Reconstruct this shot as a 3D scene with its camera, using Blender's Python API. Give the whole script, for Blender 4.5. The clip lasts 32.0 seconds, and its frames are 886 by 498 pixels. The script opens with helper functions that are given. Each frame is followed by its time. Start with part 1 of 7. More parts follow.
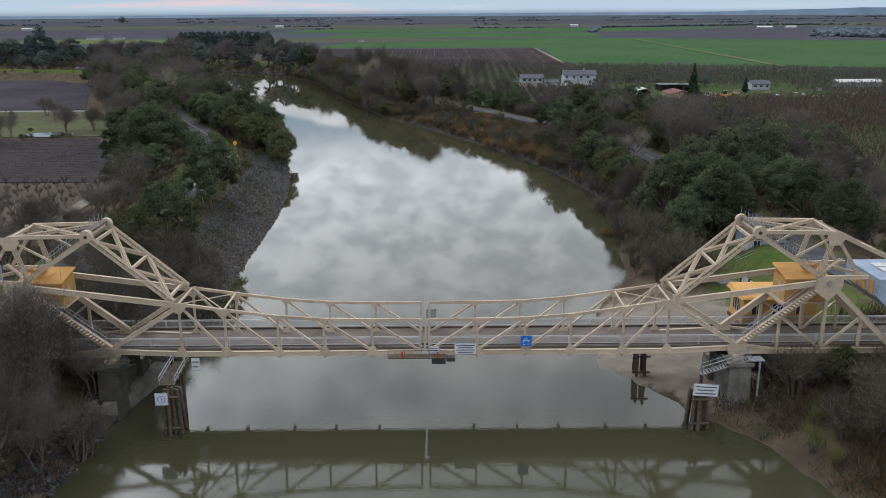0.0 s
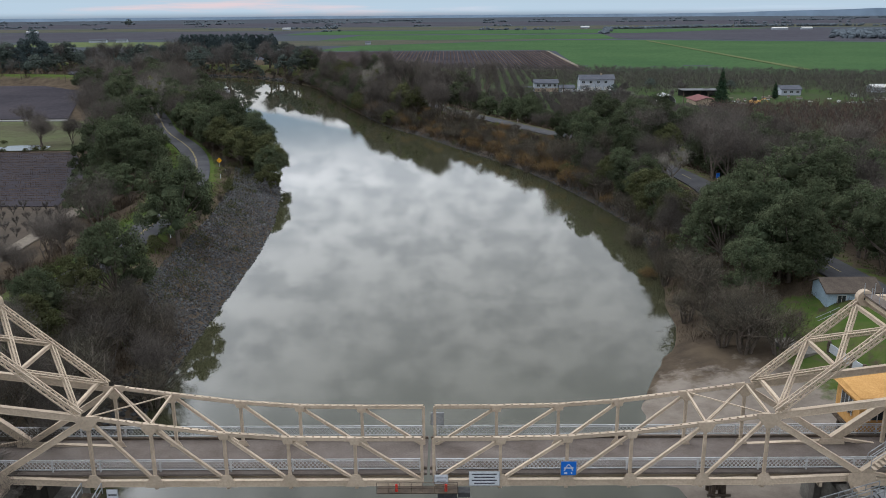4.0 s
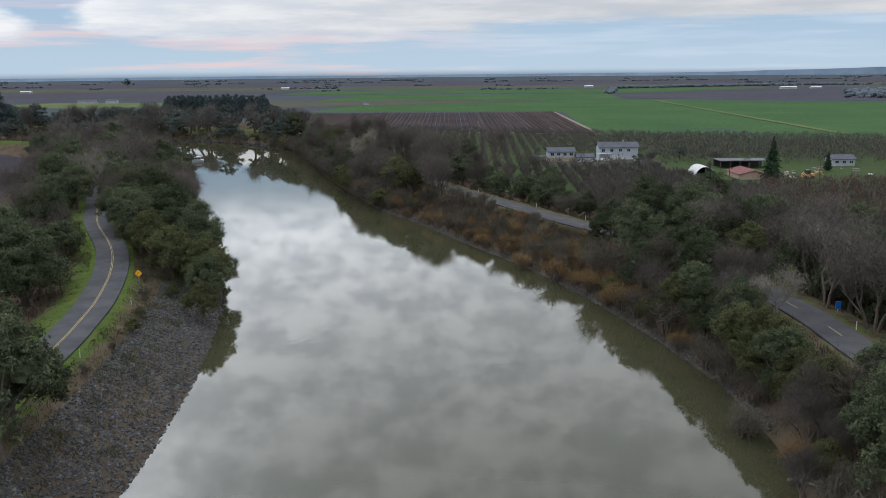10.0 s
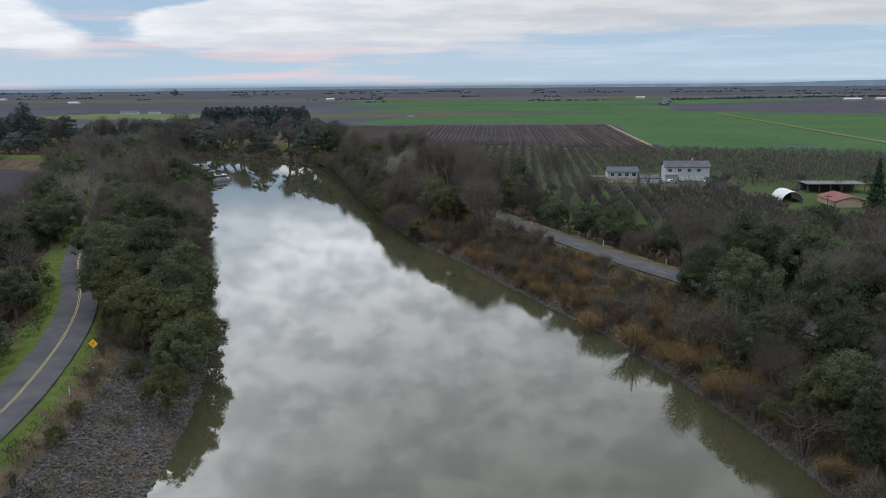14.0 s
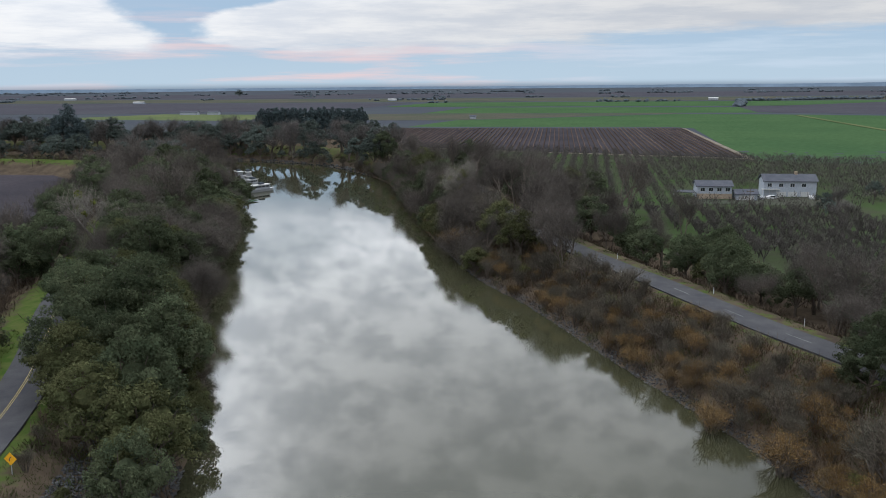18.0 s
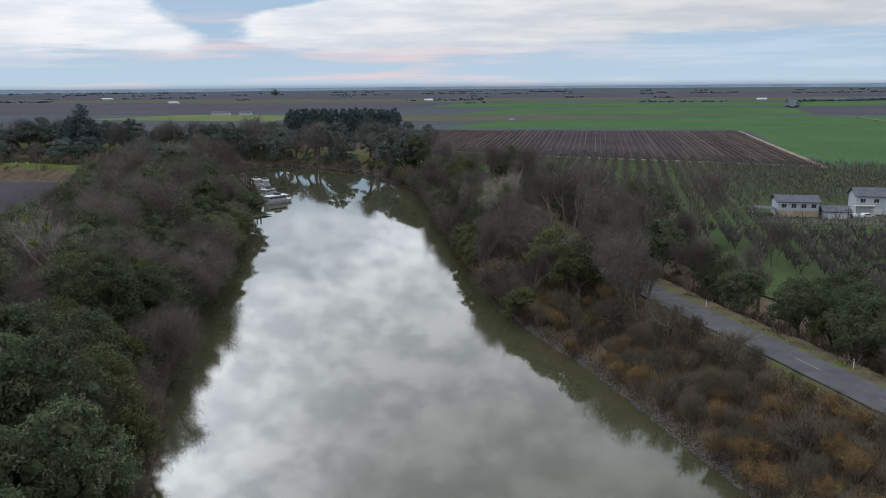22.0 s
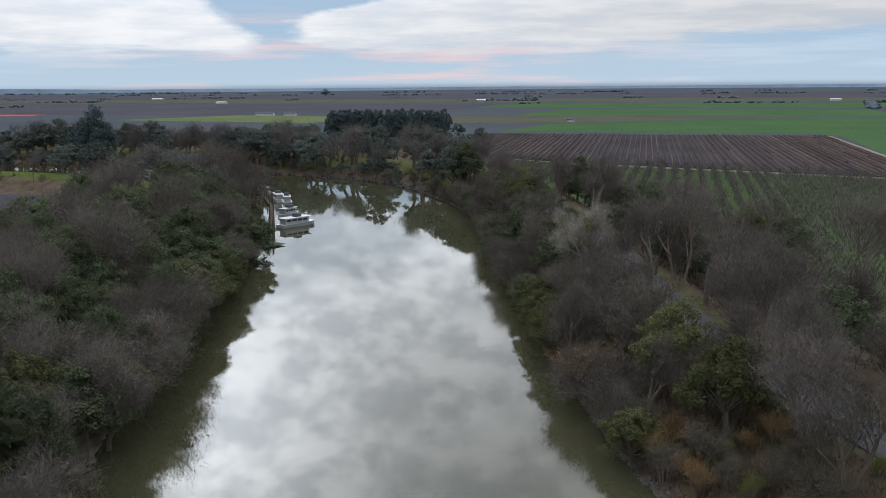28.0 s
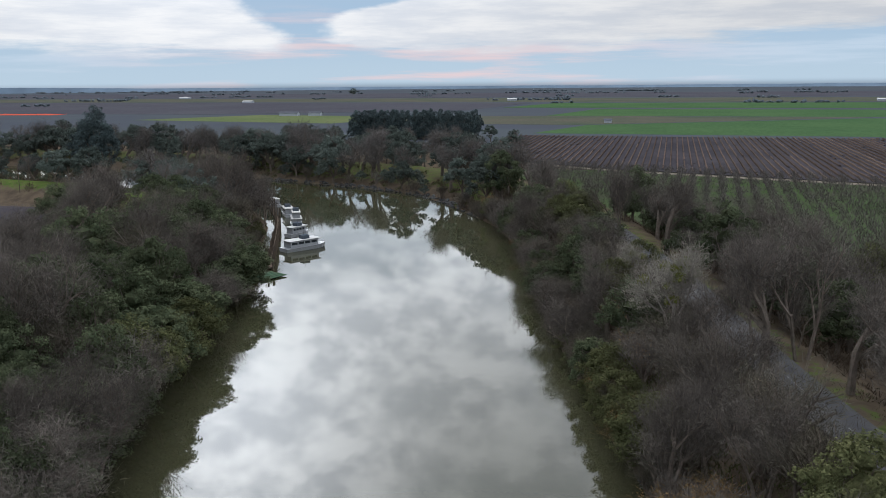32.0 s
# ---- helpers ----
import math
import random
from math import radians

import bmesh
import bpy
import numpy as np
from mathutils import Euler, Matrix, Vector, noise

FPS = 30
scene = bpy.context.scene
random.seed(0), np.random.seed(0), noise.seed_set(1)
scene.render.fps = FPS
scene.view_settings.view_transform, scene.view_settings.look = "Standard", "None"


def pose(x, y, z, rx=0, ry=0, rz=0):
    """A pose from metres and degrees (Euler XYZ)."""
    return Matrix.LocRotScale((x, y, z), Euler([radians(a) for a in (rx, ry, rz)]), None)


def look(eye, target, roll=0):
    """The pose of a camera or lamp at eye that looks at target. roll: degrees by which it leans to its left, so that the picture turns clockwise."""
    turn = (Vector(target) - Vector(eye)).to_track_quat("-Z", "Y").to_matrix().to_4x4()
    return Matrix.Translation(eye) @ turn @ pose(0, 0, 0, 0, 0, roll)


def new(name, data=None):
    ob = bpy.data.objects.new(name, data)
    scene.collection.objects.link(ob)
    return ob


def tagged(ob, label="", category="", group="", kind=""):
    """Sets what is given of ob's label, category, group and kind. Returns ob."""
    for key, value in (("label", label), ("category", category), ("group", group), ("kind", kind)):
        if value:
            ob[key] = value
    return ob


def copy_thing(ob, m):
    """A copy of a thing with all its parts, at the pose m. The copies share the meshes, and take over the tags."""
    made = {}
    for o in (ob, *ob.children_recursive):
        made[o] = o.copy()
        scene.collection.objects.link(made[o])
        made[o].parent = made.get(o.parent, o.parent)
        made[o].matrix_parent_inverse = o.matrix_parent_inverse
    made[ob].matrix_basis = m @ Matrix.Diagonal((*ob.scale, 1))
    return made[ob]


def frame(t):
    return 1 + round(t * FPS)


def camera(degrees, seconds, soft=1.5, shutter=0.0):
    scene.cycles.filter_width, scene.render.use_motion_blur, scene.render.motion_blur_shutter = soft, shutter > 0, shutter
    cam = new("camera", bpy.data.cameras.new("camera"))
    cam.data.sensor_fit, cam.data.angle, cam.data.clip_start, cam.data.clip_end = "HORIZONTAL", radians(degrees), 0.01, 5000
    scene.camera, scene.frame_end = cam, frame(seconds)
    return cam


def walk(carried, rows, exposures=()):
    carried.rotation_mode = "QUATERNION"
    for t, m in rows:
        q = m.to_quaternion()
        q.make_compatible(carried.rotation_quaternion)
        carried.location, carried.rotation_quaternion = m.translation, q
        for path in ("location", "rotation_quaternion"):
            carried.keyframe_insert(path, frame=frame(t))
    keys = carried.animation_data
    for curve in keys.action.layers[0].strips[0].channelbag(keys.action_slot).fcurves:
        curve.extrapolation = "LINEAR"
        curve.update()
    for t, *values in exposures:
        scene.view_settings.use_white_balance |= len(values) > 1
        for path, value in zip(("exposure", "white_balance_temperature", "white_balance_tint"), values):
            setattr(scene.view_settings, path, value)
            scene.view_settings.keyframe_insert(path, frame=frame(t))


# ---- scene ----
cam = camera(55.0, 32.0, soft=0.9)
PATH = [
    (0, (-0.91, 0.113, 45.448), (-0.902, 2.036, 44.901), -0.3),
    (0.5, (-0.849, 1.773, 45.419), (-0.843, 3.697, 44.872), -0.4),
    (1, (-0.954, 4.109, 45.335), (-0.948, 6.033, 44.789), -0.3),
    (1.5, (-0.893, 7.028, 45.29), (-0.892, 8.952, 44.744), -0.4),
    (2, (-0.891, 10.469, 45.271), (-0.894, 12.394, 44.725), -0.4),
    (2.5, (-0.993, 14.403, 45.202), (-0.997, 16.328, 44.658), -0.4),
    (3, (-1.025, 18.697, 45.17), (-1.033, 20.621, 44.627), -0.3),
    (3.5, (-1.004, 23.352, 45.126), (-1.019, 25.277, 44.583), -0.4),
    (5.5, (-0.434, 44.47, 45.526), (-0.433, 46.384, 44.948), -0.6),
    (6, (-0.395, 49.7, 45.456), (-0.398, 51.591, 44.806), -0.6),
    (6.5, (-0.383, 54.849, 45.59), (-0.389, 56.74, 44.939), -0.6),
    (7, (-0.569, 59.822, 45.663), (-0.577, 61.713, 45.012), -0.6),
    (7.5, (-0.711, 64.833, 45.751), (-0.721, 66.724, 45.099), -0.6),
    (8, (-0.944, 69.823, 45.781), (-0.953, 71.715, 45.131), -0.5),
    (8.5, (-1.034, 74.804, 45.753), (-1.044, 76.725, 45.196), -0.4),
    (9, (-0.94, 79.741, 45.622), (-0.953, 81.668, 45.088), -0.5),
    (9.5, (-0.886, 84.876, 45.529), (-0.901, 86.807, 45.008), -0.4),
    (10, (-1.016, 90.083, 45.425), (-1.031, 92.04, 45.009), -0.5),
    (10.5, (-1.139, 95.183, 45.335), (-1.154, 97.144, 44.942), -0.4),
    (11, (-1.228, 100.374, 45.273), (-1.242, 102.334, 44.88), -0.4),
    (11.5, (-1.248, 105.577, 45.12), (-1.263, 107.539, 44.727), -0.5),
    (12, (-1.331, 110.733, 45.076), (-1.353, 112.694, 44.683), -0.5),
    (12.5, (-1.401, 115.886, 45.089), (-1.441, 117.847, 44.696), -0.5),
    (13, (-1.533, 121.214, 45.173), (-1.584, 123.174, 44.78), -0.5),
    (13.5, (-1.574, 126.175, 45.132), (-1.666, 128.134, 44.74), -0.5),
    (14, (-1.689, 131.24, 45.163), (-1.81, 133.198, 44.772), -0.5),
    (14.5, (-1.957, 136.529, 45.312), (-2.077, 138.487, 44.921), -0.5),
    (15, (-2.42, 141.873, 45.292), (-2.601, 143.826, 44.902), -0.5),
    (15.5, (-2.811, 147.022, 45.286), (-3.017, 148.973, 44.895), -0.5),
    (17.5, (-4.565, 167.451, 45.535), (-4.818, 169.396, 45.145), -0.4),
    (18, (-5.058, 172.571, 45.504), (-5.322, 174.515, 45.114), -0.5),
    (18.5, (-5.688, 177.758, 45.266), (-5.959, 179.701, 44.876), -0.4),
    (19, (-6.337, 182.976, 45.157), (-6.616, 184.918, 44.767), -0.4),
    (19.5, (-7.114, 188.123, 45.031), (-7.405, 190.063, 44.642), -0.4),
    (20, (-7.889, 193.183, 45.011), (-8.19, 195.122, 44.622), -0.4),
    (20.5, (-8.624, 198.377, 44.926), (-8.939, 200.314, 44.537), -0.4),
    (21, (-9.34, 203.468, 44.915), (-9.67, 205.402, 44.526), -0.5),
    (21.5, (-10.158, 208.499, 44.905), (-10.5, 210.431, 44.516), -0.4),
    (22, (-10.975, 213.503, 44.826), (-11.323, 215.434, 44.437), -0.5),
    (22.5, (-11.86, 218.585, 44.741), (-12.214, 220.515, 44.352), -0.4),
    (23, (-12.822, 223.506, 44.747), (-13.191, 225.433, 44.358), -0.5),
    (23.5, (-13.82, 228.447, 44.776), (-14.201, 230.371, 44.387), -0.5),
    (24, (-14.768, 233.411, 44.65), (-15.158, 235.333, 44.261), -0.5),
    (24.5, (-15.67, 238.591, 44.531), (-16.077, 240.51, 44.143), -0.4),
    (25, (-16.714, 243.498, 44.54), (-17.133, 245.414, 44.151), -0.4),
    (25.5, (-17.815, 248.281, 44.53), (-18.243, 250.196, 44.14), -0.5),
    (27.5, (-21.715, 268.32, 43.948), (-22.175, 270.227, 43.56), -0.5),
    (28, (-23.117, 273.321, 43.911), (-23.581, 275.228, 43.523), -0.5),
    (28.5, (-24.353, 278.237, 43.959), (-24.821, 280.142, 43.571), -0.5),
    (29, (-25.715, 283.199, 44.009), (-26.191, 285.103, 43.62), -0.4),
    (29.5, (-27.128, 288.206, 43.99), (-27.608, 290.108, 43.601), -0.4),
    (30, (-28.457, 293.084, 43.965), (-28.943, 294.985, 43.575), -0.4),
    (30.5, (-29.761, 298.174, 43.915), (-30.26, 300.071, 43.526), -0.4),
    (31, (-31.109, 303.296, 43.842), (-31.619, 305.19, 43.453), -0.4),
    (31.5, (-32.51, 308.26, 43.858), (-33.029, 310.152, 43.468), -0.5),
    (32, (-33.986, 313.166, 43.758), (-34.514, 315.055, 43.368), -0.5),
]
EXPOSURES = [(0, 0.0, 5920, 10), (32, 0.0, 5920, 10)]
walk(cam, [(t, look(eye, target, roll)) for t, eye, target, roll in PATH], EXPOSURES)

# ---- world, sun ----
SUN_ELEV, SUN_LEFT = 44.0, 26.0          # degrees; azimuth to the left of +y
world = bpy.data.worlds.new("sky")
scene.world = world
world.use_nodes = True
wn, wl = world.node_tree.nodes, world.node_tree.links
wn.clear()


def wnode(kind, **props):
    n = wn.new(kind)
    for k, v in props.items():
        if k == "operation":
            n.operation = v
        elif k == "blend":
            n.data_type, n.blend_type = "RGBA", v
        else:
            n.inputs[k].default_value = v
    return n


def wmath(op, a, b=None, clamp=False):
    n = wn.new("ShaderNodeMath")
    n.operation, n.use_clamp = op, clamp
    for i, v in enumerate((a, b)):
        if v is None:
            continue
        if isinstance(v, (int, float)):
            n.inputs[i].default_value = v
        else:
            wl.new(v, n.inputs[i])
    return n.outputs[0]


def wmix(fac, a, b):
    n = wn.new("ShaderNodeMix")
    n.data_type = "RGBA"
    if isinstance(fac, (int, float)):
        n.inputs[0].default_value = fac
    else:
        wl.new(fac, n.inputs[0])
    for i, v in ((6, a), (7, b)):
        if isinstance(v, tuple):
            n.inputs[i].default_value = (*v, 1)
        else:
            wl.new(v, n.inputs[i])
    return n.outputs[2]


def wramp(fac, lo, hi):
    n = wn.new("ShaderNodeMapRange")
    n.interpolation_type = "SMOOTHSTEP"
    wl.new(fac, n.inputs[0])
    n.inputs[1].default_value, n.inputs[2].default_value = lo, hi
    return n.outputs[0]


def wnoise(vec, scale, detail=6.0, rough=0.55, distort=0.0):
    n = wn.new("ShaderNodeTexNoise")
    n.inputs["Scale"].default_value, n.inputs["Detail"].default_value = scale, detail
    n.inputs["Roughness"].default_value, n.inputs["Distortion"].default_value = rough, distort
    wl.new(vec, n.inputs["Vector"])
    return n.outputs[0]


def wcombine(x, y, z=0.0):
    n = wn.new("ShaderNodeCombineXYZ")
    for i, v in enumerate((x, y, z)):
        if isinstance(v, (int, float)):
            n.inputs[i].default_value = v
        else:
            wl.new(v, n.inputs[i])
    return n.outputs[0]


sky = wn.new("ShaderNodeTexSky")
sky.sky_type, sky.sun_disc = "NISHITA", False
sky.sun_elevation, sky.sun_rotation = radians(SUN_ELEV), radians(-SUN_LEFT)
sky.air_density, sky.dust_density, sky.ozone_density = 1.4, 1.6, 1.5
tc = wn.new("ShaderNodeTexCoord")
split = wn.new("ShaderNodeSeparateXYZ")
wl.new(tc.outputs["Generated"], split.inputs[0])
dx, dy, dz = split.outputs
up = wmath("MAXIMUM", dz, 0.0)
# a flat cloud deck, seen in perspective
px = wmath("DIVIDE", dx, wmath("ADD", up, 0.45))
py = wmath("DIVIDE", dy, wmath("ADD", up, 0.45))
deck = wcombine(px, py)
bearing = wmath("ARCTAN2", dx, dy)                     # radians, right of +y
low_map = wcombine(wmath("MULTIPLY", bearing, 1.0), wmath("MULTIPLY", dz, 2.6), 1.7)
# a funnel of open sky between two banks of cloud, narrow below and wide above
wob = wmath("ADD", wmath("MULTIPLY", wmath("SUBTRACT", wnoise(low_map, 9.0, 4.0), 0.5), 0.07),
            wmath("MULTIPLY", wmath("SUBTRACT", wnoise(low_map, 38.0, 5.0, 0.6), 0.5), 0.035))
at = wmath("ADD", bearing, wob)
gap_lo = wmath("ADD", -0.444, wmath("MULTIPLY", wmath("SUBTRACT", up, 0.0345), -1.2))
gap_hi = wmath("ADD", wmath("ADD", -0.398, wmath("MULTIPLY", wmath("MAXIMUM", wmath("SUBTRACT", up, 0.068), 0.0), 4.6)),
               wmath("MULTIPLY", wmath("MAXIMUM", wmath("SUBTRACT", 0.044, up), 0.0), 4.0))
gap = wmath("MULTIPLY", wramp(wmath("SUBTRACT", at, gap_lo), -0.012, 0.022), wramp(wmath("SUBTRACT", gap_hi, at), -0.008, 0.022))
gap = wmath("MULTIPLY", gap, wmath("SUBTRACT", 1.0, wramp(up, 0.11, 0.19)))
# and opens again as a softer blue patch higher up
ga = wmath("DIVIDE", wmath("ADD", bearing, 0.40), 0.17)
gb_ = wmath("DIVIDE", wmath("SUBTRACT", up, 0.178), 0.05)
patch_d = wmath("ADD", wmath("ADD", wmath("MULTIPLY", ga, ga), wmath("MULTIPLY", gb_, gb_)), wmath("MULTIPLY", wmath("SUBTRACT", wnoise(deck, 12.0), 0.5), 2.6))
gap = wmath("MAXIMUM", gap, wmath("MULTIPLY", wmath("SUBTRACT", 1.0, wramp(patch_d, 0.1, 1.6)), 0.5))
# streaks of thin cloud, drawn out level
streak = wnoise(wcombine(wmath("MULTIPLY", bearing, 2.2), wmath("MULTIPLY", dz, 30.0), 3.1), 1.6, 7.0, 0.6)
ragged = wnoise(wcombine(wmath("MULTIPLY", bearing, 7.0), wmath("MULTIPLY", dz, 60.0), 5.3), 1.3, 7.0, 0.62)
big = wmath("ADD", wmath("MULTIPLY", wnoise(deck, 7.5, 5.0, 0.5, 0.1), 0.45), wmath("MULTIPLY", wnoise(deck, 19.0, 7.0, 0.55, 0.15), 0.55))
edge = wmath("ADD", wmath("MULTIPLY", wmath("SUBTRACT", streak, 0.5), 0.022), wmath("MULTIPLY", wmath("SUBTRACT", ragged, 0.5), 0.040))
# the bright bank starts a few degrees up, higher towards the east and more broken there
edge = wmath("SUBTRACT", edge, wmath("MULTIPLY", wramp(bearing, -0.22, 0.28), 0.016))
bank = wramp(wmath("ADD", up, edge), 0.028, 0.044)
cover = wmath("MULTIPLY", bank, wmath("SUBTRACT", 1.0, gap), True)
low = wmath("MULTIPLY", wramp(streak, 0.46, 0.64), wmath("SUBTRACT", 1.0, wramp(up, 0.05, 0.09)))
S = 10.0                                               # the background's strength is 1 / S
haze = wmix(wramp(up, 0.0, 0.075), (0.52 * S, 0.62 * S, 0.68 * S), (0.42 * S, 0.54 * S, 0.65 * S))
clear = wmix(wramp(up, 0.10, 0.5), haze, sky.outputs[0])
warm = wmath("SUBTRACT", 1.0, wramp(wmath("ABSOLUTE", wmath("ADD", bearing, 0.30)), 0.05, 0.45))
thin = wmix(warm, (0.60 * S, 0.68 * S, 0.74 * S), (0.86 * S, 0.64 * S, 0.60 * S))
lowsky = wmix(wmath("MULTIPLY", low, 0.8), clear, thin)
bright = wmix(wramp(big, 0.39, 0.61), (1.46 * S, 1.48 * S, 1.51 * S), (2.26 * S, 2.23 * S, 2.17 * S))
veil = wramp(wnoise(wcombine(wmath("MULTIPLY", bearing, 3.0), wmath("MULTIPLY", dz, 22.0), 8.8), 2.4, 7.0, 0.6), 0.36, 0.66)
low_bank = wmix(veil, (0.76 * S, 0.76 * S, 0.76 * S), (0.96 * S, 0.92 * S, 0.86 * S))
bright = wmix(wramp(up, 0.075, 0.20), low_bank, bright)
glow_dir = Vector((-0.47, 0.76, 0.45)).normalized()      # where the cloud is thinnest
sun_dir = Vector((-math.sin(radians(SUN_LEFT)) * math.cos(radians(SUN_ELEV)),
                  math.cos(radians(SUN_LEFT)) * math.cos(radians(SUN_ELEV)), math.sin(radians(SUN_ELEV))))
dot = wn.new("ShaderNodeVectorMath")
dot.operation = "DOT_PRODUCT"
wl.new(tc.outputs["Generated"], dot.inputs[0])
dot.inputs[1].default_value = glow_dir
glow = wmath("ADD", 0.76, wmath("ADD", wmath("MULTIPLY", wmath("POWER", wmath("MAXIMUM", dot.outputs["Value"], 0.0), 9.0), 0.55),
                                 wmath("MULTIPLY", wmath("POWER", wmath("MAXIMUM", dot.outputs["Value"], 0.0), 75.0), 2.6)))
glow = wmath("ADD", glow, wmath("MULTIPLY", wramp(up, 0.52, 0.92), 0.35))   # overcast sky is brightest overhead
shine = wn.new("ShaderNodeVectorMath")
shine.operation = "SCALE"
wl.new(bright, shine.inputs[0])
wl.new(glow, shine.inputs["Scale"])
dome = wmix(cover, lowsky, shine.outputs[0])
below = wmix(wramp(dz, -0.012, 0.0), (0.16 * S, 0.20 * S, 0.25 * S), dome)
bg = wn.new("ShaderNodeBackground")
wl.new(below, bg.inputs[0])
bg.inputs[1].default_value = 1.0 / S
wout = wn.new("ShaderNodeOutputWorld")
wl.new(bg.outputs[0], wout.inputs[0])

sun = new("sun", bpy.data.lights.new("sun", "SUN"))
sun.data.energy, sun.data.angle, sun.data.color = 1.0, radians(14), (1.0, 0.93, 0.84)
sun.matrix_world = look((0, 0, 200), Vector((0, 0, 200)) - sun_dir)


# ---- materials ----
def material(name, a, b=None, scale=1.0, rough=0.8, metal=0.0, bump=0.0, bump_scale=None, island=0.0, obj=0.0, fine=None, spec=0.0, space="pos", mottle=0.14, thin=0.0):
    """Two colours mixed by noise at two scales, with relief; island and obj: how far single pieces and objects differ in lightness."""
    m = bpy.data.materials.new(name)
    m.use_nodes = True
    nt, ln = m.node_tree.nodes, m.node_tree.links
    bsdf = nt["Principled BSDF"]
    bsdf.inputs["Roughness"].default_value, bsdf.inputs["Metallic"].default_value = rough, metal
    bsdf.inputs["Specular IOR Level"].default_value = spec
    geo = nt.new("ShaderNodeNewGeometry")
    crd = nt.new("ShaderNodeTexCoord")
    vec = geo.outputs["Position"] if space == "pos" else crd.outputs["Object"]

    def nz(s, detail=5.0):
        n = nt.new("ShaderNodeTexNoise")
        n.inputs["Scale"].default_value, n.inputs["Detail"].default_value, n.inputs["Roughness"].default_value = s, detail, 0.6
        ln.new(vec, n.inputs["Vector"])
        return n.outputs[0]

    def rng(v, lo, hi, a0, a1):
        n = nt.new("ShaderNodeMapRange")
        ln.new(v, n.inputs[0])
        for i, q in enumerate((lo, hi, a0, a1)):
            n.inputs[i + 1].default_value = q
        return n.outputs[0]

    b = b or tuple(0.75 * v for v in a)
    mix = nt.new("ShaderNodeMix")
    mix.data_type = "RGBA"
    mix.inputs[6].default_value, mix.inputs[7].default_value = (*a, 1), (*b, 1)
    ln.new(rng(nz(scale), 0.34, 0.66, 0, 1), mix.inputs[0])
    hsv = nt.new("ShaderNodeHueSaturation")
    ln.new(mix.outputs[2], hsv.inputs["Color"])
    val = rng(nz(fine or scale * 9, 3.0), 0.3, 0.7, 1 - mottle, 1 + mottle)
    for amount, source in ((island, geo.outputs["Random Per Island"]), (obj, None)):
        if amount:
            if source is None:
                source = nt.new("ShaderNodeObjectInfo").outputs["Random"]
            mul = nt.new("ShaderNodeMath")
            mul.operation = "MULTIPLY"
            ln.new(val, mul.inputs[0])
            ln.new(rng(source, 0, 1, 1 - amount, 1 + amount), mul.inputs[1])
            val = mul.outputs[0]
    ln.new(val, hsv.inputs["Value"])
    ln.new(hsv.outputs[0], bsdf.inputs["Base Color"])
    if bump:
        bp = nt.new("ShaderNodeBump")
        bp.inputs["Strength"].default_value, bp.inputs["Distance"].default_value = bump, 0.1 if bump < 1 else 0.35
        ln.new(nz(bump_scale or scale * 6), bp.inputs["Height"])
        ln.new(bp.outputs[0], bsdf.inputs["Normal"])
    if thin:                                             # leaves pass part of the light on
        tl = nt.new("ShaderNodeBsdfTranslucent")
        ln.new(hsv.outputs[0], tl.inputs["Color"])
        both = nt.new("ShaderNodeMixShader")
        both.inputs[0].default_value = thin
        ln.new(bsdf.outputs[0], both.inputs[1])
        ln.new(tl.outputs[0], both.inputs[2])
        ln.new(both.outputs[0], nt["Material Output"].inputs["Surface"])
    return m


M_OAK = material("oak_leaf", (0.044, 0.057, 0.033), (0.074, 0.084, 0.048), 0.35, 0.8, island=0.25, obj=0.3, mottle=0.3, thin=0.35)
M_OLIVE = material("olive_leaf", (0.052, 0.059, 0.027), (0.082, 0.084, 0.040), 0.35, 0.8, island=0.25, obj=0.25, mottle=0.3, thin=0.35)
M_PINE = material("conifer_needle", (0.014, 0.026, 0.016), (0.028, 0.045, 0.024), 0.5, 0.65, island=0.3, obj=0.2)
# FAROAK, FARTWIG, GROVE: distance haze mixed into the base colours, paler and greyer
M_FAROAK = material("hazed_far_leaf", (0.058, 0.074, 0.066), (0.084, 0.098, 0.086), 0.2, 0.8, island=0.2, obj=0.3, fine=2.0, mottle=0.3, thin=0.35)
M_FARTWIG = material("hazed_far_twig", (0.076, 0.071, 0.068), (0.104, 0.096, 0.090), 0.3, 0.85, island=0.25, obj=0.25)
M_GROVE = material("hazed_grove_leaf", (0.042, 0.058, 0.060), (0.060, 0.076, 0.078), 0.3, 0.8, island=0.2, obj=0.2, fine=1.5, mottle=0.3, thin=0.3)
M_TWIG = material("bare_twig", (0.064, 0.057, 0.051), (0.098, 0.087, 0.077), 0.3, 0.85, island=0.3, obj=0.25)
M_PALE = material("pale_twig", (0.14, 0.13, 0.112), (0.21, 0.192, 0.168), 0.5, 0.85, island=0.3, obj=0.15)
M_RUST = material("rusty_leaf", (0.150, 0.094, 0.038), (0.100, 0.072, 0.036), 0.5, 0.75, island=0.4, obj=0.3)
M_BRUSH = material("brown_brush", (0.080, 0.069, 0.052), (0.058, 0.056, 0.044), 0.25, 0.9, island=0.3, obj=0.3)
M_MIST = material("mistletoe_leaf", (0.075, 0.090, 0.022), (0.11, 0.115, 0.03), 1.0, 0.7, island=0.3)
M_BARK = material("bark", (0.07, 0.06, 0.05), (0.12, 0.10, 0.085), 2.0, 0.9, bump=0.6, obj=0.2, space="obj")
M_PBARK = material("pale_bark", (0.18, 0.165, 0.15), (0.14, 0.125, 0.11), 1.5, 0.9, bump=0.4, space="obj")
